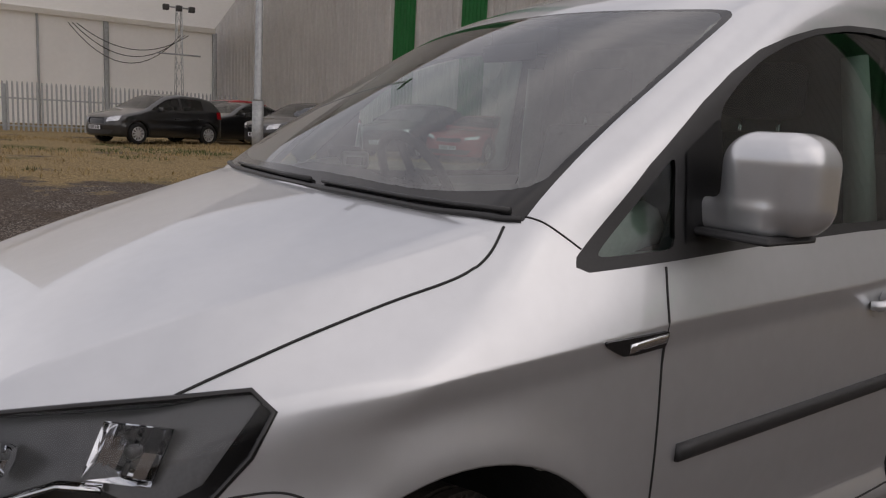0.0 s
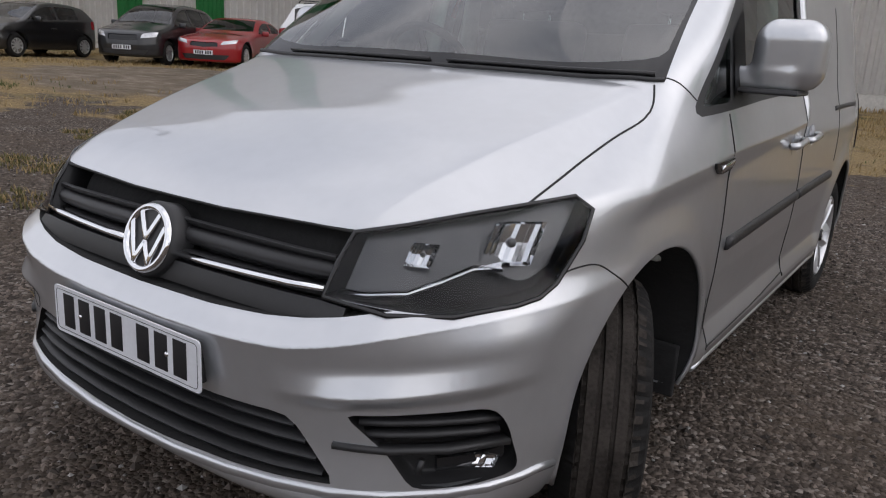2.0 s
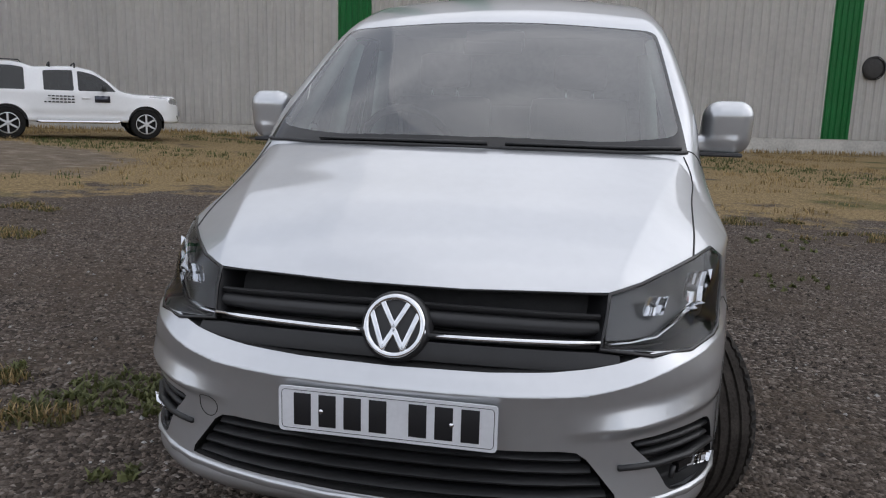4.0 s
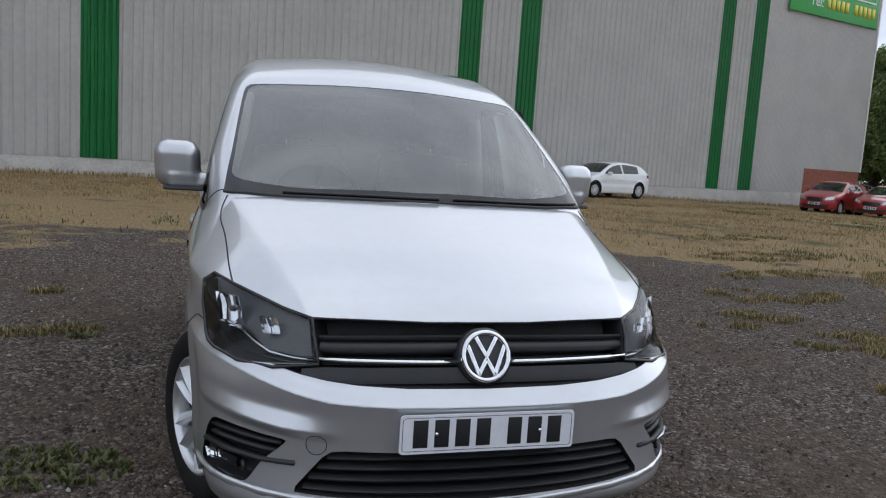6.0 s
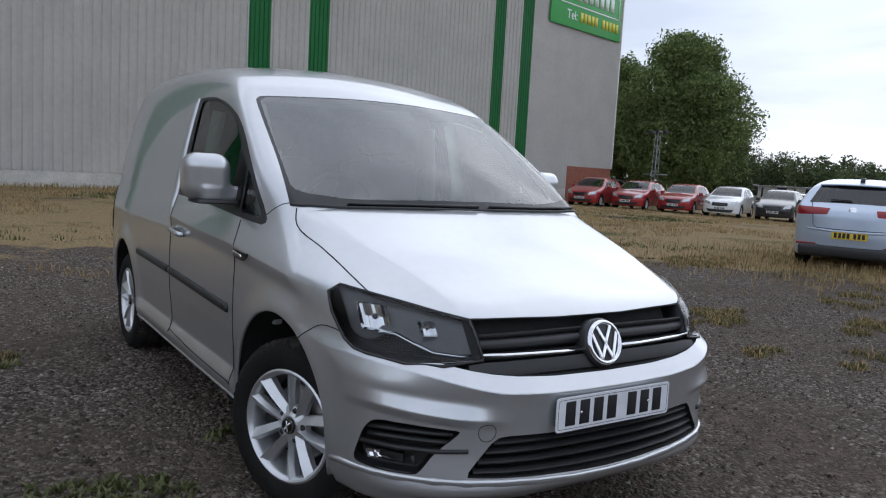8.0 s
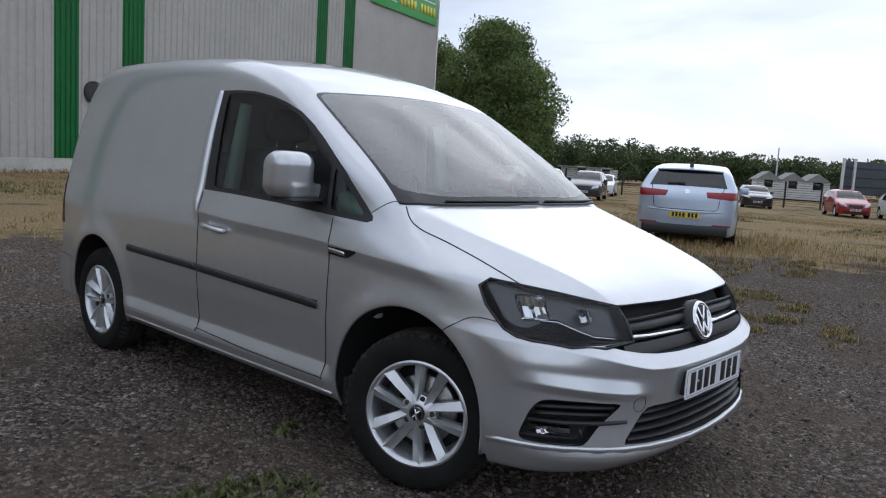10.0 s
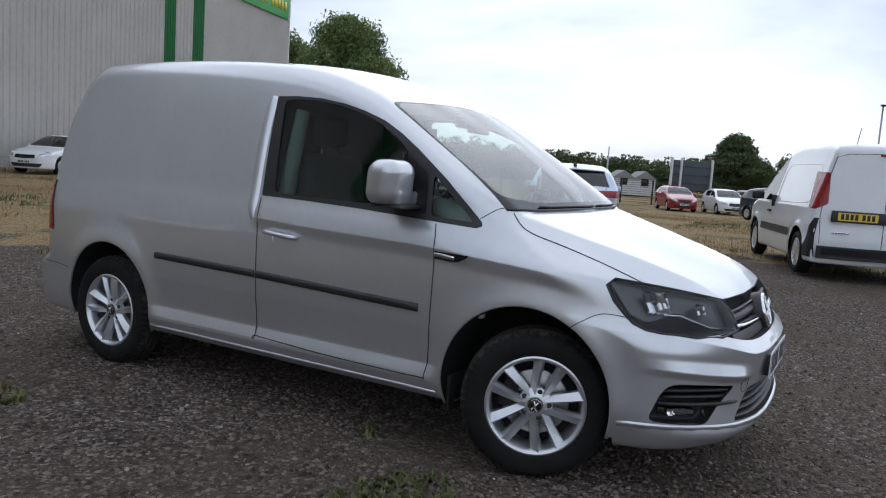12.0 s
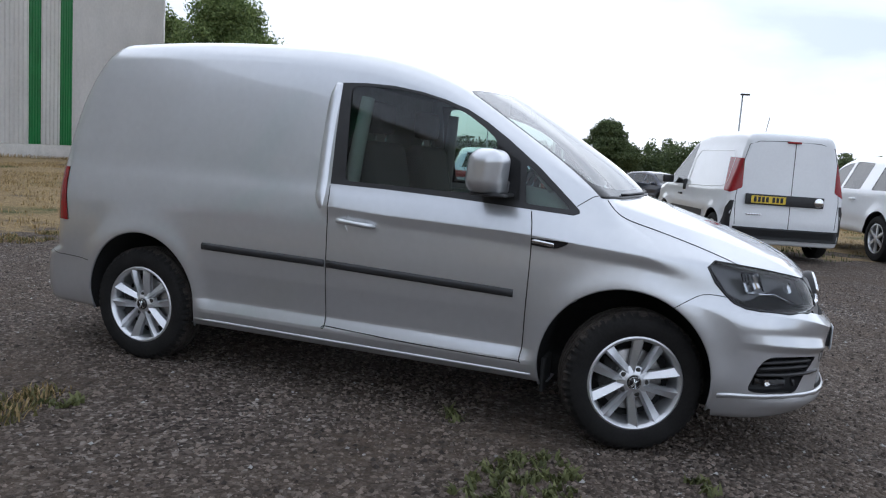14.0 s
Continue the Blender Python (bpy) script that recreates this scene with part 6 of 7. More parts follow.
CAR_GLASS = glass("car_glass", (0.16, 0.18, 0.18), 1.0, 1.6)
HEADLAMP = material("headlamp_lens", (0.55, 0.56, 0.58), 0.08, 0.6, coat=1.0, vary=0.35, scale=9)
RED_PAINT = paint("red_paint", (0.30, 0.006, 0.011), 0.1, 0.35)
DEEP_RED = paint("deep_red_paint", (0.28, 0.008, 0.012), 0.3, 0.35)
BLACK_PAINT = paint("black_paint", (0.006, 0.006, 0.007), 0.1, 0.3)
GREY_PAINT = paint("dark_grey_paint", (0.016, 0.017, 0.020), 0.4, 0.35)
WHITE_PAINT = paint("white_paint", (0.74, 0.75, 0.76), 0.0, 0.35)
PALE_BLUE = paint("pale_blue_silver_paint", (0.46, 0.53, 0.64), 0.55, 0.35)
NAVY_PAINT = paint("navy_paint", (0.02, 0.025, 0.045), 0.4, 0.3)


def spot(x, y, turn, lift=0.0):
    return Matrix.Translation((x, y, ground_height(x, y) + lift)) @ Matrix.Rotation(radians(turn), 4, "Z")


ROW = "cars parked in the yard"
car("hatchback", "black_hatchback", "black five-door hatchback parked by the palisade fence", "car", BLACK_PAINT, spot(-22.3, 5.46, 23), group=ROW)
car("hatchback", "black_hatchback", "small black hatchback parked on dry grass", "car", BLACK_PAINT, spot(-20.8, 9.6, 20), group=ROW)
car("coupe", "black_saloon", "black saloon parked behind two hatchbacks", "car", BLACK_PAINT, spot(-23.6, 8.2, 20), group=ROW)
car("hatchback", "red_hatchback", "red hatchback half hidden behind black cars", "car", DEEP_RED, spot(-26.6, 8.95, 20, 0.05), group=ROW)
car("people_carrier", "dark_people_carrier", "dark grey people carrier parked facing the yard", "car", GREY_PAINT, spot(-18.27, 12.16, 28), group=ROW)
car("coupe", "red_coupe", "bright red coupe parked beside a people carrier", "car", RED_PAINT, spot(-16.8, 13.6, 29), group=ROW)
PICKUP = car("pickup", "white_pickup", "white double-cab pickup with canopy and roof bars", "pickup truck", WHITE_PAINT, spot(-12.7, 15.0, 130), spokes=6)
car("large_hatchback", "white_hatchback", "white hatchback parked against the warehouse", "car", WHITE_PAINT, spot(14.5, 26.0, -70), group=ROW)
for x, y, tone, lab in ((23.7, 23.2, RED_PAINT, "red hatchback in a row beside other red hatchbacks"), (25.0, 21.7, RED_PAINT, "red hatchback in a row beside other red hatchbacks"),
                        (26.2, 20.1, RED_PAINT, "red hatchback in a row beside a white one"), (27.1, 18.4, WHITE_PAINT, "white hatchback at the end of a red row"),
                        (28.4, 16.8, GREY_PAINT, "dark grey hatchback parked in a far row")):
    car("hatchback", "red_hatchback" if tone is RED_PAINT else ("white_hatchback" if tone is WHITE_PAINT else "dark_hatchback"), lab, "car", tone, spot(-1.3 + (x + 1.3) * 1.12, -2.7 + (y + 2.7) * 1.12, -66), group=ROW)
car("hatchback", "dark_hatchback", "dark car half hidden beside the warehouse corner", "car", NAVY_PAINT, spot(28.4, 27.4, -66), group=ROW)
car("hatchback", "white_hatchback", "white hatchback further off beyond the row", "car", WHITE_PAINT, spot(44.0, 25.2, -66), group=ROW)
car("coupe", "dark_saloon", "dark saloon parked on dry grass", "car", GREY_PAINT, spot(46.0, 15.6, -64), group=ROW)
car("hatchback", "red_hatchback", "red hatchback parked on dry grass near a billboard", "car", RED_PAINT, spot(43.3, 9.6, -62), group=ROW)
car("hatchback", "white_hatchback", "white hatchback parked beside a red hatchback", "car", WHITE_PAINT, spot(43.9, 6.9, -62), group=ROW)
car("people_carrier", "navy_people_carrier", "dark navy tall car parked beyond a white van", "car", NAVY_PAINT, spot(36.2, 3.0, -45), group=ROW)
car("hatchback", "dark_hatchback", "dark hatchback parked in the far row", "car", GREY_PAINT, spot(48.0, 5.8, -54), group=ROW)
ASTRA = car("large_hatchback", "silver_blue_hatchback", "pale silver-blue hatchback seen from behind on rough grass", "car", PALE_BLUE, spot(12.2, 4.72, 111), step=0.034)
COMBO = car("delivery_van", "white_van", "white delivery van with dark bumpers and twin rear doors", "van", WHITE_PAINT, spot(10.52, -0.44, 109.7, 0.03), step=0.03, rear_plate=False, spokes=14)
car("pickup", "white_pickup", "white double-cab pickup beside a white van", "pickup truck", WHITE_PAINT, spot(11.75, -3.1, 107), spokes=6)


def dress_combo(c):
    """Rear doors, dark bumpers, lamps and plate panel of the white van."""
    form = make_form(KINDS["delivery_van"])

    def rear_at(x, z, out=0.0):
        ys = np.linspace(3.6, 4.5, 400)
        v = form(np.full(400, x), ys, np.full(400, z))
        i = int(np.argmax(v > 0))
        return Vector((x, ys[i] + out, z))

    def side_at(y, z, out=0.0):
        xs = np.linspace(0.6, 1.1, 300)
        v = form(xs, np.full(300, y), np.full(300, z))
        return Vector((xs[int(np.argmax(v > 0))] + out, y, z))

    bm = bmesh.new()
    for x0 in (-0.03,):
        tube(bm, [rear_at(x0, z) for z in np.linspace(0.48, 1.78, 14)], 0.005, 6)
    tube(bm, [rear_at(x, z) for x, z in ((-0.76, 0.50), (-0.78, 0.9), (-0.72, 1.4), (-0.64, 1.72), (-0.4, 1.78), (0.1, 1.79), (0.5, 1.77), (0.64, 1.72), (0.72, 1.4), (0.78, 0.9), (0.76, 0.50))], 0.005, 6)
    part("rear_door_gap", bm, SEAL, c)
    bm = bmesh.new()
    rows = []
    for z in (0.28, 0.36, 0.44, 0.475):
        rows.append([bm.verts.new(rear_at(x, max(z, 0.30), 0.045)) for x in np.linspace(-0.80, 0.80, 21)])
    for u, v in zip(rows, rows[1:]):
        for i in range(20):
            bm.faces.new((u[i], u[i + 1], v[i + 1], v[i]))
    bmesh.ops.solidify(bm, geom=bm.faces[:], thickness=0.06)
    part("rear_bumper", bm, BLACK_TRIM, c, "dark plastic rear bumper")
    for s in (1, -1):
        bm = bmesh.new()
        rows = []
        for z, y0 in ((0.30, 4.02), (0.45, 4.06), (0.60, 4.14), (0.75, 4.22), (0.86, 4.28)):
            rows.append([bm.verts.new(side_at(y, z, 0.012)) for y in np.linspace(y0, 4.30, 6)])
        for u, v in zip(rows, rows[1:]):
            for i in range(5):
                bm.faces.new((u[i], v[i], v[i + 1], u[i + 1]))
        if s < 0:
            mirror_x(bm)
        part("bumper_corner", bm, BLACK_TRIM, c)
        bm = bmesh.new()
        rows = []
        for z in (0.52, 0.58, 0.64):
            rows.append([bm.verts.new(side_at(y, z, 0.012)) for y in np.linspace(1.35, 3.15, 12)])
        for u, v in zip(rows, rows[1:]):
            for i in range(11):
                bm.faces.new((u[i], v[i], v[i + 1], u[i + 1]))
        if s < 0:
            mirror_x(bm)
        part("rubbing_strip", bm, BLACK_TRIM, c)
        bm = bmesh.new()
        box(bm, (0.80, 2.1, 0.93), (0.93, 2.13, 1.12), 0.02)
        if s < 0:
            mirror_x(bm)
        part("door_handle", bm, BLACK_TRIM, c)
        bm = bmesh.new()
        tube(bm, [side_at(y, z, 0.0) for y, z in ((2.2, 1.03), (3.2, 1.04), (3.9, 1.06), (4.05, 1.12), (4.03, 1.5), (3.9, 1.62), (2.3, 1.64), (2.15, 1.5), (2.2, 1.03))], 0.006, 6)
        if s < 0:
            mirror_x(bm)
        part("panel_press_line", bm, WHITE_PAINT, c)
    bm = bmesh.new()
    box(bm, (-0.52, 4.37, 0.82), (0.66, 4.405, 0.98), 0.012)
    p = part("plate_panel", bm, BLACK_TRIM, c, "dark plate panel")
    number_plate(c, Matrix.Translation((0.32, 4.41, 0.90)) @ Matrix.Rotation(radians(180), 4, "Z") @ Matrix.Rotation(radians(90), 4, "X"), PLATE_YELLOW, "rear_plate")
    bm = bmesh.new()
    lathe(bm, ((0.0, 0.03), (0.05, 0.03), (0.07, 0.02), (0.072, 0.0)), Matrix.Translation((-0.44, 4.395, 0.9)) @ Matrix.Rotation(radians(-90), 4, "X"), 24)
    part("emblem", bm, CHROME, c)
    bm = bmesh.new()
    box(bm, (-0.2 + 0.1, 4.30, 1.76), (0.1 + 0.0, 4.36, 1.79), 0.008)
    part("brake_lamp", bm, RED_LENS, c)
    bm = bmesh.new()
    tube(bm, [(0.3, 3.9, 1.82), (0.3, 4.05, 2.15)], 0.006, 5)
    part("aerial", bm, INK, c)
    bm = bmesh.new()
    for i in range(6):
        box(bm, (0.40 + i * 0.04, 4.375, 0.66), (0.43 + i * 0.04, 4.39, 0.685), 0.002)
    part("badge", bm, CHROME, c)
    bm = bmesh.new()
    tube(bm, [(-0.75, 3.665, 0.3), (0.75, 3.665, 0.3)], 0.05)
    box(bm, (-0.5, 3.0, 0.22), (0.5, 4.2, 0.4), 0.05)
    part("underbody", bm, LINER, c)


dress_combo(COMBO)


def dress_hatch(c):
    k = KINDS["large_hatchback"]
    bm = bmesh.new()
    box(bm, (-0.035, 3.42, 1.42), (0.035, 3.52, 1.50), 0.012)
    part("roof_aerial", bm, GREY_PAINT, c)
    bm = bmesh.new()
    lathe(bm, ((0.0, 0.02), (0.045, 0.02), (0.06, 0.012), (0.062, -0.02)), Matrix.Translation((0, 4.285, 0.955)) @ Matrix.Rotation(radians(-80), 4, "X"), 24)
    part("emblem", bm, CHROME, c)
    bm = bmesh.new()
    box(bm, (-0.7, 4.26, 0.25), (0.7, 4.34, 0.40), 0.03)
    part("rear_valance", bm, BLACK_TRIM, c)
    for s in (1, -1):
        bm = bmesh.new()
        box(bm, (0.48, 4.28, 0.385), (0.78, 4.33, 0.415), 0.01)
        if s < 0:
            mirror_x(bm)
        part("reflector", bm, RED_LENS, c)
    form = make_form(k)

    def rear_at(x, z, out=0.0):
        ys = np.linspace(3.4, 4.5, 500)
        return Vector((x, ys[int(np.argmax(form(np.full(500, x), ys, np.full(500, z)) > 0))] + out, z))

    bm = bmesh.new()
    tube(bm, [rear_at(0.05, 1.12, 0.02), rear_at(0.2, 1.125, 0.02), rear_at(0.36, 1.12, 0.02)], 0.012, 6)
    part("wiper", bm, BLACK_TRIM, c)
    bm = bmesh.new()
    rows = [[bm.verts.new((x, y - 0.06 * (x / 0.6) ** 2, z - 0.05 * x * x)) for x in np.linspace(-0.58, 0.58, 13)]
            for y, z in ((3.62, 1.408), (3.78, 1.392), (3.87, 1.375), (3.86, 1.355), (3.70, 1.36))]
    for u, v in zip(rows, rows[1:]):
        for i in range(12):
            bm.faces.new((u[i], u[i + 1], v[i + 1], v[i]))
    part("spoiler", bm, PALE_BLUE, c)
    bm = bmesh.new()
    tube(bm, [rear_at(x, z, 0.0) for x, z in ((-0.64, 1.10), (-0.60, 0.98), (-0.57, 0.86), (-0.55, 0.70), (-0.50, 0.66), (-0.25, 0.655), (0, 0.655), (0.25, 0.655), (0.50, 0.66), (0.55, 0.70), (0.57, 0.86), (0.60, 0.98), (0.64, 1.10))], 0.006, 6)
    part("tailgate_gap", bm, SEAL, c)
    bm = bmesh.new()
    half = [rear_at(x, z, 0.004) for x, z in np.array(((-0.84, 0.70), (-0.6, 0.64), (-0.3, 0.625), (0, 0.62), (0.3, 0.625), (0.6, 0.64), (0.84, 0.70)))]
    tube(bm, half, [0.006, 0.016, 0.02, 0.02, 0.02, 0.016, 0.006], 8)
    part("bumper_step", bm, PALE_BLUE, c)


dress_hatch(ASTRA)


def dress_pickup(c):
    for x in (-0.6, 0.6):
        bm = bmesh.new()
        tube(bm, [(x, 3.65, 1.80), (x, 3.7, 1.86), (x, 4.6, 1.86), (x, 4.65, 1.80)], 0.016, 6)
        part("roof_rail", bm, BLACK_TRIM, c)
    for y in (2.5, 3.05):
        bm = bmesh.new()
        tube(bm, [(-0.66, y, 1.72), (-0.64, y, 1.83), (0.64, y, 1.83), (0.66, y, 1.72)], 0.018, 6)
        part("roof_bar", bm, BLACK_TRIM, c)
    bm = bmesh.new()
    box(bm, (-0.8, 5.16, 0.52), (0.8, 5.34, 0.66), 0.03)
    part("rear_bumper", bm, CHROME, c)
    for s in (1, -1):
        bm = bmesh.new()
        tube(bm, [(s * 0.86, 1.5, 0.45), (s * 0.9, 1.6, 0.42), (s * 0.9, 3.3, 0.42), (s * 0.86, 3.4, 0.45)], 0.035, 8)
        part("side_step", bm, CHROME, c)
        for z, n in ((1.02, 7), (0.95, 6), (0.88, 8)):
            bm = bmesh.new()
            for i in range(n):
                x0, x1 = (0.885, 0.897) if s > 0 else (-0.897, -0.885)
                box(bm, (x0, 2.55 + i * 0.085, z), (x1, 2.61 + i * 0.085, z + 0.03), 0)
            part("door_lettering", bm, GREY_PAINT, c)
        bm = bmesh.new()
        x0, x1 = (0.885, 0.897) if s > 0 else (-0.897, -0.885)
        box(bm, (x0, 1.75, 0.9), (x1, 2.1, 1.06), 0)
        part("door_logo", bm, NAVY_PAINT, c)


dress_pickup(PICKUP)


def lower_valance(c, length):
    bm = bmesh.new()
    box(bm, (-0.74, length - 0.22, 0.2), (0.74, length + 0.012, 0.39), 0.05)
    part("lower_valance", bm, BLACK_TRIM, c, "dark lower bumper")


lower_valance(ASTRA, KINDS["large_hatchback"]["length"])


# ---- trees, fence, posts and buildings further off ----
def leaf_material(name, lo, hi):
    m = bpy.data.materials.new(name)
    m.use_nodes = True
    n, l = m.node_tree.nodes, m.node_tree.links
    p = n["Principled BSDF"]
    p.inputs["Roughness"].default_value, p.inputs["Specular IOR Level"].default_value = 0.6, 0.3
    geo, ramp = n.new("ShaderNodeNewGeometry"), n.new("ShaderNodeValToRGB")
    ramp.color_ramp.elements[0].color, ramp.color_ramp.elements[1].color = (*lo, 1), (*hi, 1)
    l.new(geo.outputs["Random Per Island"], ramp.inputs["Fac"])
    l.new(ramp.outputs["Color"], p.inputs["Base Color"])
    thin, mix = n.new("ShaderNodeBsdfTranslucent"), n.new("ShaderNodeMixShader")
    mix.inputs["Fac"].default_value = 0.3
    l.new(ramp.outputs["Color"], thin.inputs["Color"])
    l.new(p.outputs["BSDF"], mix.inputs[1])
    l.new(thin.outputs["BSDF"], mix.inputs[2])
    l.new(mix.outputs["Shader"], n["Material Output"].inputs["Surface"])
    return m


LEAVES = leaf_material("poplar_leaves", (0.075, 0.115, 0.036), (0.23, 0.29, 0.105))
DARK_LEAVES = leaf_material("wood_leaves", (0.045, 0.068, 0.027), (0.13, 0.165, 0.068))
STRAW = leaf_material("dry_grass", (0.17, 0.118, 0.05), (0.47, 0.345, 0.17))
OLIVE = leaf_material("olive_grass", (0.06, 0.062, 0.022), (0.17, 0.155, 0.062))
GRASS = leaf_material("green_grass", (0.04, 0.055, 0.016), (0.13, 0.15, 0.05))
WEED = leaf_material("weed_leaves", (0.06, 0.070, 0.026), (0.18, 0.192, 0.078))
STONES = leaf_material("gravel_stones", (0.028, 0.0220, 0.0180), (0.27, 0.218, 0.180))
PALE_STONES = leaf_material("pale_stones", (0.25, 0.24, 0.23), (0.5, 0.49, 0.47))
BARK = material("bark", (0.09, 0.075, 0.06), 0.95, vary=0.35, scale=9, bump=0.6, bump_scale=30)


def leaf_cloud(rng, blobs, count, size):
    """Leaf sprays inside and on uneven blobs of (x, y, z, rx, rz): points and quads."""
    w = np.array([b[3] ** 2 * b[4] for b in blobs])
    which = rng.choice(len(blobs), count, p=w / w.sum())
    b = np.array(blobs)[which]
    d = rng.normal(size=(count, 3))
    d /= np.linalg.norm(d, axis=1)[:, None]
    r = rng.uniform(0.35, 1.0, count) ** 0.45 * (1 + 0.16 * np.sin(d[:, 0] * 5 + which) + 0.12 * np.sin(d[:, 2] * 7 + 2 * which) + rng.normal(0, 0.07, count))
    c = b[:, :3] + d * r[:, None] * np.stack([b[:, 3], b[:, 3], b[:, 4]], 1)
    a = rng.normal(size=(count, 3))
    a /= np.linalg.norm(a, axis=1)[:, None]
    e = np.cross(a, rng.normal(size=(count, 3)))
    e /= np.linalg.norm(e, axis=1)[:, None]
    s = size * rng.uniform(0.6, 1.4, count)[:, None]
    pts = np.stack([c - a * s, c + e * s * 0.45, c + a * s, c - e * s * 0.45], 1).reshape(-1, 3)
    return pts, np.arange(count * 4).reshape(-1, 4)


def mesh_from(name, pts, faces, mat, parent=None):
    data = bpy.data.meshes.new(name)
    data.from_pydata(pts, [], faces)
    data.materials.append(mat)
    ob = new(name, data)
    if parent is not None:
        ob.parent = parent
    return ob


def tree(label, at, height, width, seed, leaves, count, size, lobes, trunk=0.22):
    rng = np.random.default_rng(seed)
    t = thing("tree", label, "tree", Matrix.Translation(at))
    blobs = []
    for i in range(lobes):
        f = (i + 0.5) / lobes
        z = height * (0.16 + 0.72 * f)
        spread = width * (0.25 if f > 0.7 else 0.42) * math.sin(math.pi * min(0.93, 0.18 + f * 0.8)) + 0.1
        ang = i * 2.4
        k = rng.uniform(0.3, 1.0)
        blobs.append((spread * k * math.cos(ang), spread * k * math.sin(ang), z, width * rng.uniform(0.15, 0.26), height * rng.uniform(0.09, 0.15)))
    bm = bmesh.new()
    tube(bm, [(0, 0, -0.2), (0.05, 0, height * 0.25), (0, 0.08, height * 0.55), (0, 0, height * 0.85)], [trunk * 1.25, trunk, trunk * 0.55, trunk * 0.12], 10)
    for x, y, z, _, _ in blobs[::2]:
        tube(bm, [(0, 0, z * 0.62), (x * 0.5, y * 0.5, z * 0.85), (x, y, z)], [trunk * 0.4, trunk * 0.25, trunk * 0.06], 6)
    part("trunk", bm, BARK, t)
    pts, faces = leaf_cloud(rng, blobs, count, size)
    crown = mesh_from("crown", pts, faces, leaves, t)
    return t


def bearing(eye, az, r):
    return (eye[0] + r * math.sin(radians(az)), eye[1] + r * math.cos(radians(az)))


SE = (-2.61, -2.08)
x, y = bearing(SE, 51.2, 57)
tree("tall bushy green poplar beyond the warehouse corner", (x, y, -0.4), 12.3, 9.6, 3, LEAVES, 90000, 0.12, 44, 0.3)
x, y = bearing(SE, 47.2, 60)
tree("smaller green poplar beside the tall one", (x, y, -0.4), 10.9, 5.4, 5, LEAVES, 40000, 0.12, 20, 0.25)
x, y = bearing(SE, 54.2, 62)
tree("low dark broadleaf tree beside the tall poplar", (x, y, -0.5), 6.4, 6.0, 8, DARK_LEAVES, 26000, 0.12, 14, 0.2)
x, y = bearing((-3.82, -0.93), 81.0, 80)
tree("round dark green tree behind the billboard", (x, y, -0.5), 7.0, 6.4, 9, DARK_LEAVES, 46000, 0.12, 20, 0.25)


def woodland():
    """The far belt of mixed trees along the east side."""
    rng = np.random.default_rng(21)
    pts, faces, base = [], [], 0
    for i in range(120):
        f = (i + rng.uniform(0, 1)) / 120
        az = 51 + 62 * f
        r = 104 + rng.uniform(-8, 12)
        cx, cy = bearing(SE, az, r)
        line = np.interp(az, [51, 56, 60, 62.5, 65, 70, 75, 80, 84, 88, 95, 113], [2.5, 2.4, 2.3, 1.95, 1.65, 1.55, 1.45, 1.55, 2.2, 2.3, 1.9, 2.0])
        h = 1.3 + r * math.tan(radians(line)) * rng.uniform(0.92, 1.14)
        w = rng.uniform(2.6, 4.2)
        pointed = rng.random() < 0.3
        blobs = []
        for k in range(6):
            g = (k + 0.5) / 6
            rad = w * (0.75 * (1 - g) + 0.12 if pointed else 0.62 * math.sin(math.pi * (0.2 + 0.72 * g)))
            blobs.append((cx + rng.normal(0, 0.35), cy + rng.normal(0, 0.35), h * (0.08 + 0.86 * g), max(rad, 0.3), h * 0.15))
        p, q = leaf_cloud(rng, blobs, 2200, 0.2)
        pts.append(p)
        faces.append(q + base)
        base += len(p)
    ob = mesh_from("woodland", np.concatenate(pts), np.concatenate(faces), DARK_LEAVES)
    tagged(ob, "far belt of dark mixed trees", "trees", kind="stuff")


woodland()


def lattice_mast(label, x, y, height, arm_z):
    t = thing("lamp_mast", label, "lamp mast", Matrix.Translation((x, y, ground_height(x, y))))
    for sx, sy in ((-1, -1), (1, -1), (1, 1), (-1, 1)):
        bm = bmesh.new()
        tube(bm, [(sx * 0.16, sy * 0.16, -0.1), (sx * 0.09, sy * 0.09, height)], 0.013, 6)
        part("leg", bm, GALV, t)
    bm = bmesh.new()
    n = int(height / 0.6)
    for i in range(n):
        z0, z1 = height * i / n, height * (i + 1) / n
        a, b = 0.16 - 0.07 * z0 / height, 0.16 - 0.07 * z1 / height
        for (u, v), (p, q) in (((-1, -1), (1, -1)), ((1, -1), (1, 1)), ((1, 1), (-1, 1)), ((-1, 1), (-1, -1))):
            tube(bm, [(u * a, v * a, z0), (p * b, q * b, z1)], 0.008, 4)
    part("bracing", bm, GALV, t)
    bm = bmesh.new()
    tube(bm, [(0, -0.85, arm_z), (0, 0.85, arm_z)], 0.035, 6)
    tube(bm, [(0, -0.55, height), (0, 0.55, height)], 0.035, 6)
    part("cross_arm", bm, GALV, t)
    for dy in (-0.5, 0.0, 0.5):
        bm = bmesh.new()
        box(bm, (-0.1, dy - 0.11, height - 0.14), (0.12, dy + 0.11, height + 0.08), 0.03)
        part("floodlight", bm, DARK_METAL, t)
    return t


lattice_mast("galvanised lattice floodlight mast beside the white marquee", *bearing((1.75, -0.65), -74.2, 33), 5.0, 3.2)
lattice_mast("galvanised lattice floodlight mast near red cars", *bearing((-1.28, -2.69), 48.2, 43), 4.2, 1.9)


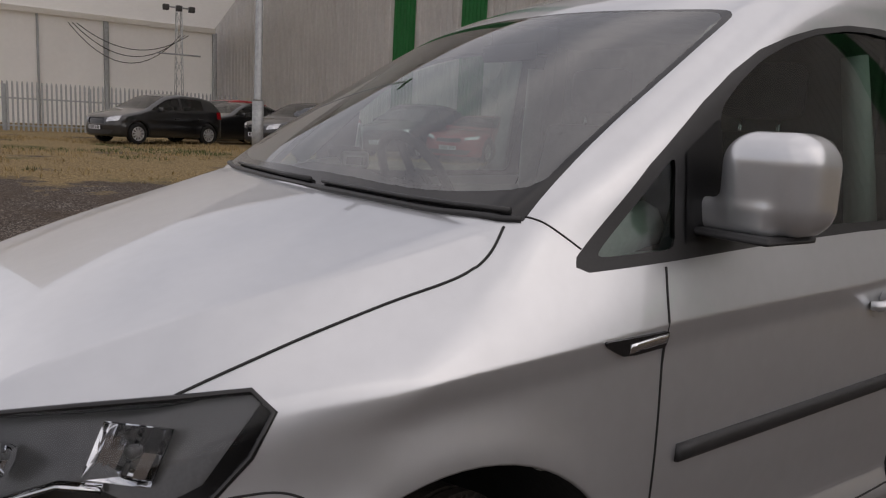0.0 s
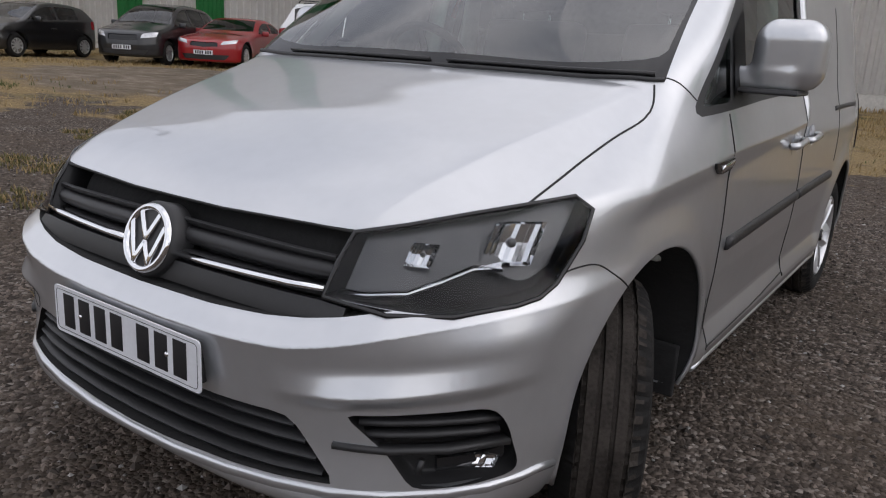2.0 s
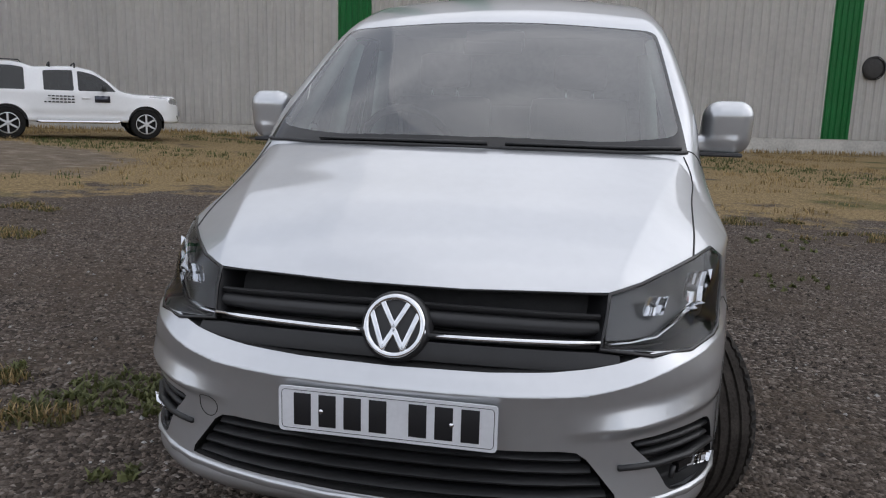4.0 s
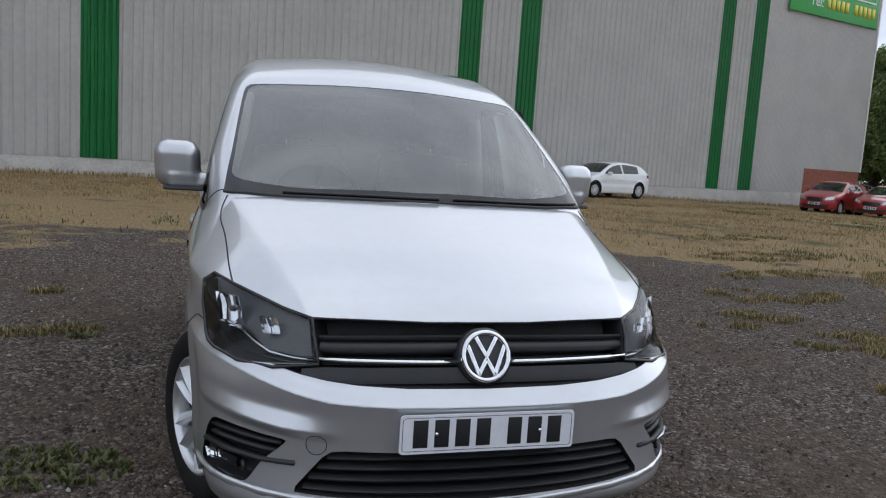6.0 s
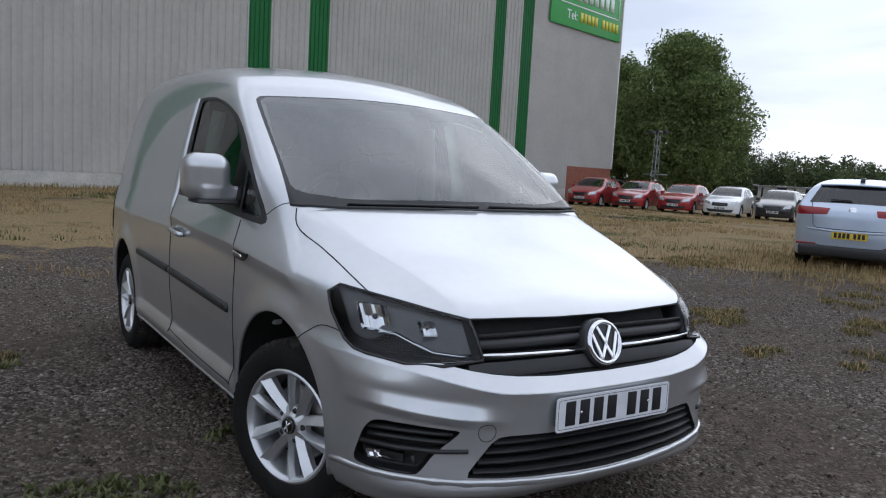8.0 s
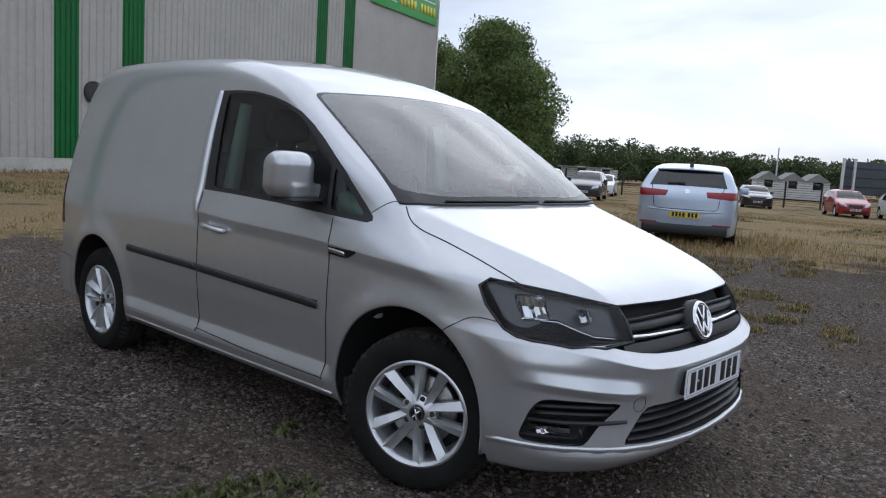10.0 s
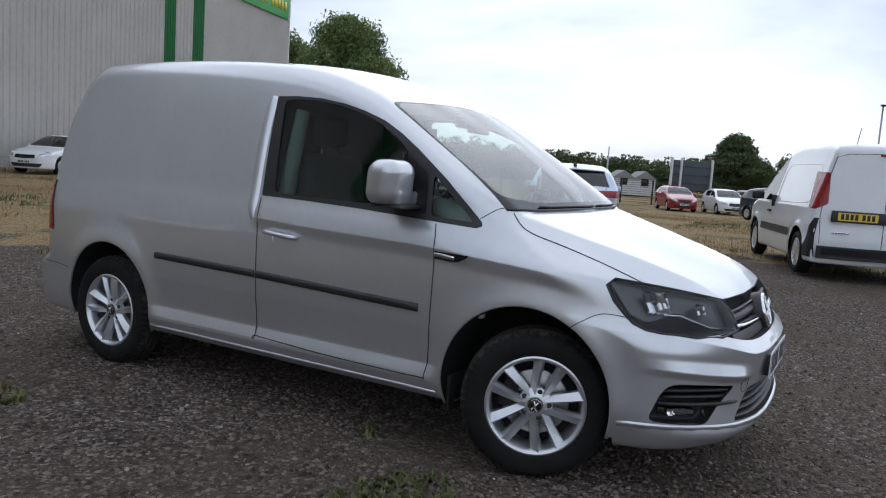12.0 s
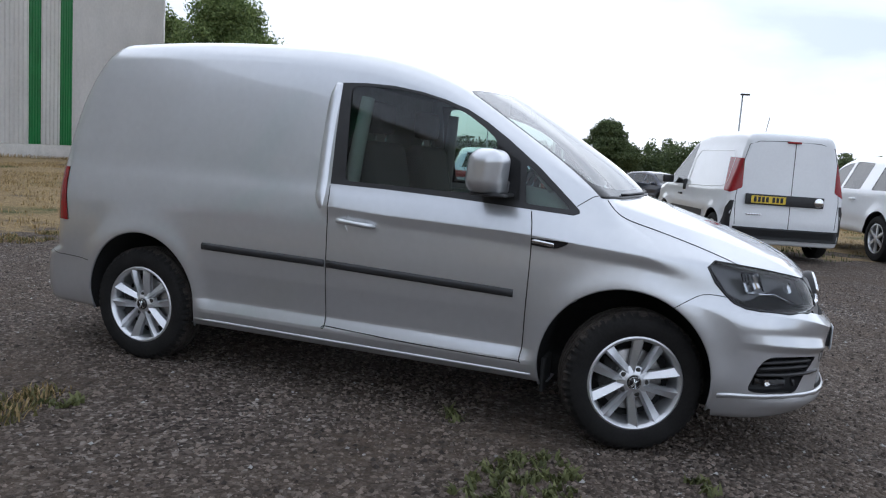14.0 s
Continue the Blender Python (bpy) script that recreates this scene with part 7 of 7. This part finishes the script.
def lamp_post(label, x, y, height, head=True, r=0.07, foot=1.3):
    t = thing("lamp_post", label, "lamp post", Matrix.Translation((x, y, ground_height(x, y))))
    bm = bmesh.new()
    tube(bm, [(0, 0, -0.1), (0, 0, foot)], r * 1.45, 12)
    tube(bm, [(0, 0, foot), (0, 0, foot + 0.06), (0, 0, height)], [r * 1.45, r, r * 0.7], 12)
    part("post", bm, GALV, t)
    if head:
        bm = bmesh.new()
        box(bm, (-0.12, -0.45, height - 0.05), (0.12, 0.15, height + 0.06), 0.04)
        part("lantern", bm, DARK_METAL, t)
    return t


lamp_post("grey steel lamp post standing in dry grass", *bearing((1.65, -1.21), -67.0, 17.4), 8.0, r=0.085)
lamp_post("tall dark street lamp beyond parked vans", 50.2, -0.6, 7.15)
lamp_post("thin far pole among trees", *bearing(SE, 71.4, 95), 5.4, head=False, r=0.10)


def marquee():
    """White-sheeted marquee with sloping roof west of the yard."""
    a, b = Vector((*bearing((1.75, -0.65), -71.9, 45), 0)), Vector((*bearing((1.75, -0.65), -93, 42), 0))
    d = (b - a)
    length = d.length
    m = Matrix.Translation(a) @ Matrix.Rotation(math.atan2(d.y, d.x), 4, "Z")
    t = thing("marquee", "large white-sheeted marquee with grey uprights", "marquee", m)
    eave = 5.5
    marks = [0.0]
    for az in (-78.85, -82.9, -87.0):
        w = Vector((math.sin(radians(az)), math.cos(radians(az))))
        e, f = a.xy - Vector((1.75, -0.65)), d.xy
        marks.append(-(e.x * w.y - e.y * w.x) / (f.x * w.y - f.y * w.x) * length)
    marks.append(length)
    for i, (x0, x1) in enumerate(zip(marks, marks[1:])):
        bm = bmesh.new()
        rows = []
        for z in np.linspace(0, eave, 8):
            rows.append([bm.verts.new((x, 0.04 * math.sin(x * 3.1 + z) * math.sin(math.pi * z / eave), z)) for x in np.linspace(x0, x1, 10)])
        for u, v in zip(rows, rows[1:]):
            for k in range(9):
                bm.faces.new((u[k], u[k + 1], v[k + 1], v[k]))
        part("wall_sheet", bm, WHITE_SHEET, t)
        bm = bmesh.new()
        slim = 0.4 if i in (2, 3) else 1.0
        box(bm, (x0 - 0.12 * slim, 0.06, 0), (x0 + 0.12 * slim, 0.2, eave), 0.02)
        box(bm, (x0 - 0.10 * slim, -0.10, 0), (x0 + 0.10 * slim, -0.04, eave), 0.02)
        part("upright", bm, GALV, t)
    bm = bmesh.new()
    box(bm, (0, -0.25, eave - 0.05), (length, 0.25, eave + 0.22), 0.04)
    part("eave", bm, WHITE_SHEET, t)
    bm = bmesh.new()
    prof = [(0.2, eave + 0.1), (-3.0, eave + 1.5), (-7.0, eave + 2.9), (-11.0, eave + 3.6)]
    rows = [[bm.verts.new((x, y if d.x < 0 else -y, z)) for y, z in prof] for x in (0, length)]
    for i in range(3):
        bm.faces.new((rows[0][i], rows[0][i + 1], rows[1][i + 1], rows[1][i]))
    part("roof", bm, WHITE_SHEET, t)
    bm = bmesh.new()
    for k in range(3):
        tube(bm, [(1.5 + k * 0.2 + 5.5 * u, 0.3, eave - 0.3 - (1.0 + k * 0.35) * 4 * u * (1 - u)) for u in np.linspace(0, 1, 14)], 0.02, 5)
    part("hanging_cable", bm, SEAL, t)
    return t


marquee()


def palisade():
    a, b = Vector((*bearing((1.75, -0.65), -95, 31), 0)), Vector((*bearing((1.75, -0.65), -70, 33), 0))
    d = b - a
    m = Matrix.Translation(a) @ Matrix.Rotation(math.atan2(d.y, d.x), 4, "Z")
    f = thing("palisade_fence", "grey galvanised palisade fence with pointed pales", "fence", m)
    n = int(d.length / 0.155)
    bm = bmesh.new()
    prism(bm, [(-0.033, 0), (0.033, 0), (0.033, 1.6), (0.012, 1.72), (0, 1.68), (-0.012, 1.72), (-0.033, 1.6)], 0.018, Matrix.Rotation(radians(90), 4, "X"))
    pale = mesh_of(bm, "pale", False)
    pale.materials.append(GALV)
    for i in range(n):
        o = new("pale", pale)
        o.parent, o.location = f, (i * 0.155, 0, ground_height(a.x, a.y) + 0.03)
    for z in (0.4, 1.35):
        bm = bmesh.new()
        box(bm, (0, 0.02, z), (d.length, 0.06, z + 0.05), 0.005)
        part("rail", bm, GALV, f)
    for i in range(int(d.length / 2.75) + 1):
        bm = bmesh.new()
        box(bm, (i * 2.75 - 0.05, 0.06, -0.2), (i * 2.75 + 0.05, 0.14, 1.85), 0.008)
        part("post", bm, GALV, f)


palisade()

CABIN_WHITE = material("cabin_white", (0.55, 0.56, 0.55), 0.7, vary=0.08, scale=1.5)
CABIN_ROOF = material("cabin_roof", (0.22, 0.22, 0.21), 0.8, vary=0.15, scale=3)
BOARD_BACK = material("board_back", (0.06, 0.07, 0.08), 0.7, vary=0.15, scale=2)


def cabin(name, label, at, w, d, h, gables=0, mat=None, windows=2):
    c = thing(name, label, "cabin", at)
    bm = bmesh.new()
    box(bm, (-w / 2, -d / 2, 0.1), (w / 2, d / 2, h), 0.02)
    part("wall", bm, mat or CABIN_WHITE, c)
    if gables:
        g = w / gables
        for i in range(gables):
            x = -w / 2 + i * g
            bm = bmesh.new()
            prism(bm, [(x - 0.1, h - 0.02), (x + g + 0.1, h - 0.02), (x + g / 2, h + 0.75)], d + 0.3, Matrix.Translation((0, d / 2 + 0.15, 0)) @ Matrix.Rotation(radians(90), 4, "X"))
            part("roof", bm, CABIN_ROOF, c, smooth=False)
    else:
        bm = bmesh.new()
        for i in range(int(w / 0.5)):
            x = -w / 2 + i * 0.5
            box(bm, (x, -d / 2 - 0.15, h), (x + 0.42, d / 2 + 0.15, h + 0.14), 0.03)
        part("roof", bm, CABIN_ROOF, c)
    for i in range(windows):
        x = -w / 2 + (i + 0.5) * w / windows
        bm = bmesh.new()
        box(bm, (x - 0.42, -d / 2 - 0.03, 1.0), (x + 0.42, -d / 2 + 0.05, 1.9), 0.02)
        win = part("window", bm, CABIN_WHITE, c)
        bm = bmesh.new()
        box(bm, (x - 0.36, -d / 2 - 0.045, 1.06), (x + 0.36, -d / 2 - 0.02, 1.84), 0.0)
        part("pane", bm, CAR_GLASS, win)
    return c


x, y = bearing(SE, 57.6, 66)
cabin("site_cabin", "long low grey site cabin with ribbed roof", Matrix.Translation((x, y, ground_height(x, y))) @ Matrix.Rotation(radians(-38), 4, "Z"), 6.4, 3, 1.75, mat=CONCRETE, windows=3)
x, y = bearing(SE, 72.2, 78)
cabin("holiday_cabin", "pale cabins with three gabled roofs and small windows", Matrix.Translation((x, y, ground_height(x, y))) @ Matrix.Rotation(radians(-62), 4, "Z"), 6.2, 4, 1.75, gables=3, windows=3)
x, y = bearing((-4.15, -0.28), 98.5, 60)
cabin("red_shed", "long low dark red shed behind a pickup", Matrix.Translation((x, y, ground_height(x, y))) @ Matrix.Rotation(radians(-98), 4, "Z"), 12, 4, 2.6, mat=BRICK, windows=2)


def billboard():
    a, b = Vector((*bearing((-3.55, -1.24), 76.45, 52), -0.5)), Vector((*bearing((-3.55, -1.24), 79.2, 54), -0.5))
    d = b - a
    t = thing("billboard", "dark back of a billboard on white posts", "billboard", Matrix.Translation(a) @ Matrix.Rotation(math.atan2(d.y, d.x), 4, "Z"))
    bm = bmesh.new()
    box(bm, (0.1, 0, 1.2), (d.length - 0.1, 0.08, 3.15), 0.01)
    part("board", bm, BOARD_BACK, t)
    for x in (0.0, 0.75, d.length):
        bm = bmesh.new()
        box(bm, (x - 0.07, -0.12, -0.1), (x + 0.07, 0.0, 3.3), 0.01)
        part("post", bm, CABIN_WHITE, t)
    for z in (1.65, 2.2, 2.75):
        bm = bmesh.new()
        box(bm, (0.1, -0.04, z), (d.length - 0.1, 0.0, z + 0.05), 0.0)
        part("rail", bm, BOARD_BACK, t)


billboard()


def mesh_fence():
    """Dark wire fence in front of the far woods."""
    a, b = Vector((*bearing(SE, 53, 60), -0.48)), Vector((*bearing(SE, 100, 60), -0.48))
    f = thing("wire_fence", "dark far wire fence before the woods", "fence", Matrix.Translation(a))
    d = b - a
    n = 22
    for i in range(n + 1):
        p = d * (i / n)
        bm = bmesh.new()
        box(bm, (p.x - 0.05, p.y - 0.05, -0.1), (p.x + 0.05, p.y + 0.05, 1.7), 0.01)
        part("post", bm, DARK_METAL, f)
    for z in np.linspace(0.1, 1.6, 11):
        bm = bmesh.new()
        tube(bm, [(0, 0, z), (d.x, d.y, z)], 0.012, 4)
        part("wire", bm, DARK_METAL, f)


mesh_fence()


# ---- loose gravel and grass ----
def yard_edge(x, y):
    r = math.hypot((x - YARD[0]) / YARD[2], (y - YARD[1]) / YARD[3])
    return r + 0.35 * noise.noise(Vector((x * 0.3, y * 0.3, 0))) + 0.2 * noise.noise(Vector((x * 0.9, y * 0.9, 5)))


def stones(name, label, count, lo, hi, mat, seed, centre, spread):
    rng = np.random.default_rng(seed)
    ang, rad = rng.uniform(0, math.tau, count), spread * rng.uniform(0.02, 1, count) ** 0.75
    c = np.stack([centre[0] + rad * np.cos(ang), centre[1] + rad * np.sin(ang), np.zeros(count)], 1)
    c[:, 2] = [ground_height(x, y) for x, y, _ in c]
    size = lo + (hi - lo) * rng.uniform(0, 1, count) ** 2.5
    form = np.array([(1, 0, 0), (0, 1, 0), (-1, 0, 0), (0, -1, 0), (0, 0, 0.75), (0.1, 0.1, -0.4)])
    pts = form[None] * (size[:, None] * rng.uniform(0.6, 1.3, (count, 6)))[..., None]
    turn = rng.uniform(0, math.tau, count)
    cs, sn = np.cos(turn)[:, None], np.sin(turn)[:, None]
    out = np.stack([pts[..., 0] * cs - pts[..., 1] * sn, pts[..., 0] * sn + pts[..., 1] * cs, pts[..., 2] + size[:, None] * 0.1], -1) + c[:, None]
    tri = np.array([(0, 1, 4), (1, 2, 4), (2, 3, 4), (3, 0, 4), (1, 0, 5), (2, 1, 5), (3, 2, 5), (0, 3, 5)])
    faces = (tri[None] + 6 * np.arange(count)[:, None, None]).reshape(-1, 3)
    ob = mesh_from(name, out.reshape(-1, 3), faces, mat)
    tagged(ob, label, "gravel", kind="stuff")


stones("gravel", "loose dark angular gravel", 110000, 0.004, 0.017, STONES, 31, (-0.6, 0.4), 7.5)
stones("pale_gravel", "scattered pale stones among dark gravel", 2600, 0.004, 0.014, PALE_STONES, 32, (-0.6, 0.4), 7.5)


def blades(name, label, spots, mat, seed, lo, hi, lean=0.5, wide=0.006):
    """Grass blades: one bent strip of three corners and a tip for each spot."""
    rng = np.random.default_rng(seed)
    c = np.array(spots)
    n = len(c)
    h = rng.uniform(lo, hi, n)
    a = rng.uniform(0, math.tau, n)
    side = np.stack([np.cos(a), np.sin(a), 0 * a], 1) * (wide * rng.uniform(0.7, 1.6, n))[:, None]
    fall = np.stack([-np.sin(a), np.cos(a), 0 * a], 1) * (h * lean * rng.uniform(-1, 1, n))[:, None]
    up = np.stack([0 * h, 0 * h, h], 1)
    pts = np.stack([c - side, c + side, c + side * 0.7 + fall * 0.35 + up * 0.6, c - side * 0.7 + fall * 0.35 + up * 0.6, c + fall + up], 1).reshape(-1, 3)
    k = 5 * np.arange(n)[:, None]
    quads = (k + np.array([[0, 1, 2, 3]])).tolist()
    tris = (k + np.array([[3, 2, 4]])).tolist()
    data = bpy.data.meshes.new(name)
    data.from_pydata(pts.tolist(), [], quads + tris)
    data.materials.append(mat)
    tagged(new(name, data), label, "grass", kind="stuff")


def scatter_grass():
    rng = np.random.default_rng(77)
    dry, green = [], []
    while len(dry) + len(green) < 110000:
        x, y = rng.uniform(-24, 32), rng.uniform(-8, 24)
        e = yard_edge(x, y)
        wall = y - (24.2 + 0.248 * x)
        if math.hypot(x - TRACK[0], y - TRACK[1]) < TRACK[2] * (0.85 + 0.3 * noise.noise(Vector((x * 0.4, y * 0.4, 1)))):
            continue
        if e < 0.95 or wall > -0.1 or rng.random() > min(1.0, 0.25 + (e - 0.95) * 0.8):
            continue
        lush = noise.noise(Vector((x * 0.16, y * 0.16, 9))) + 0.5 * noise.noise(Vector((x * 0.5, y * 0.5, 2)))
        if noise.noise(Vector((x * 0.28, y * 0.28, 4))) > 0.16:
            continue
        for _ in range(rng.integers(4, 12)):
            px, py = x + rng.normal(0, 0.07), y + rng.normal(0, 0.07)
            (green if lush > 0.3 else dry).append((px, py, ground_height(px, py)))
    blades("dry_grass", "dry straw-coloured grass tufts", dry, STRAW, 1, 0.02, 0.10, 1.3, 0.006)
    blades("green_grass", "short green grass tufts", green, GRASS, 2, 0.02, 0.09, 1.1, 0.006)
    weeds, tuft_green, tuft_dry = [], [], []
    for cx, cy, s, n in WEEDS:
        for _ in range(int(n * 0.24)):
            a, r = rng.uniform(0, math.tau), s * 1.15 * math.sqrt(rng.random())
            qx, qy = cx + r * math.cos(a), cy + r * math.sin(a)
            for _ in range(9):
                weeds.append((qx + rng.normal(0, 0.012), qy + rng.normal(0, 0.012), 0.0))
    for cx, cy, rx, ry, n in TUFTS:
        for _ in range(n):
            a, r = rng.uniform(0, math.tau), math.sqrt(rng.random())
            qx, qy = cx + rx * r * math.cos(a) + 0.25 * ry * math.sin(a), cy + ry * r * math.sin(a) + 0.2 * rx * r * math.cos(a)
            if noise.noise(Vector((qx * 2.2, qy * 2.2, 7))) < -0.05:
                continue
            for _ in range(7):
                (tuft_green if rng.random() < 0.55 else tuft_dry).append((qx + rng.normal(0, 0.025), qy + rng.normal(0, 0.025), ground_height(qx, qy)))
    blades("tufts", "olive grass tufts in the gravel yard", tuft_green, OLIVE, 6, 0.012, 0.055, 1.3, 0.005)
    blades("dry_tufts", "dry grass tufts in the gravel yard", tuft_dry, STRAW, 7, 0.012, 0.06, 1.3, 0.004)
    blades("weeds", "low green weeds growing through gravel", weeds, WEED, 3, 0.012, 0.04, 1.6, 0.0085)
    rim = []
    for _ in range(5000):
        x = rng.uniform(-20, 29)
        y = 24.2 + 0.248 * x - abs(rng.normal(0, 0.35)) - 0.1
        rim.append((x, y, ground_height(x, y)))
    blades("wall_grass", "dry grass along the warehouse plinth", rim, STRAW, 4, 0.05, 0.2, 0.6, 0.010)
    car_rim = []
    for _ in range(5000):
        x, y = rng.normal(11.0, 1.8), rng.normal(4.2, 1.4)
        car_rim.append((x, y, ground_height(x, y)))
    blades("long_grass", "longer dry grass round a parked hatchback", car_rim, STRAW, 5, 0.04, 0.17, 0.9, 0.006)


TUFTS = [(3.8, 2.9, 0.7, 0.3, 420), (4.1, 2.1, 0.5, 0.25, 260), (4.5, 1.9, 0.5, 0.3, 300), (3.5, 0.9, 0.3, 0.12, 60), (5.2, 3.9, 0.9, 0.25, 300), (4.6, 4.25, 0.4, 0.2, 120), (5.5, 1.0, 0.7, 0.35, 420), (4.9, 0.4, 0.7, 0.2, 260),
         (4.0, 0.4, 0.4, 0.2, 120), (4.1, -0.25, 0.5, 0.15, 120), (6.6, 5.6, 1.3, 0.4, 500), (7.9, 7.6, 1.6, 0.6, 700), (8.4, 5.4, 1.2, 0.6, 600), (7.6, 2.2, 1.4, 0.4, 500), (8.9, 1.6, 1.2, 0.35, 420), (9.4, 10.5, 1.6, 0.6, 500),
         (-2.05, 3.9, 0.12, 0.1, 40), (-2.1, 4.3, 0.1, 0.08, 30), (-1.8, 2.55, 0.35, 0.12, 90), (-5.6, 3.2, 1.2, 0.5, 700), (-6.8, 4.6, 1.5, 0.6, 800), (-5.0, 1.6, 0.9, 0.35, 260), (-3.9, 0.7, 0.5, 0.3, 120), (-2.2, 0.3, 0.3, 0.12, 80),
         (-1.7, 0.0, 0.25, 0.1, 60), (2.2, 7.0, 0.8, 0.3, 240), (3.4, 6.2, 0.9, 0.3, 260)]
WEEDS = [(-1.42, 0.32, 0.2, 170), (-1.2, 0.3, 0.17, 120), (-1.6, 0.42, 0.12, 50), (-0.8, 0.83, 0.07, 30), (-2.17, 0.45, 0.12, 60), (-1.7, 0.18, 0.1, 40), (-1.04, -0.33, 0.07, 25), (-1.55, 2.45, 0.08, 30), (1.9, 3.6, 0.3, 50), (2.3, 5.5, 0.4, 60)]
scatter_grass()
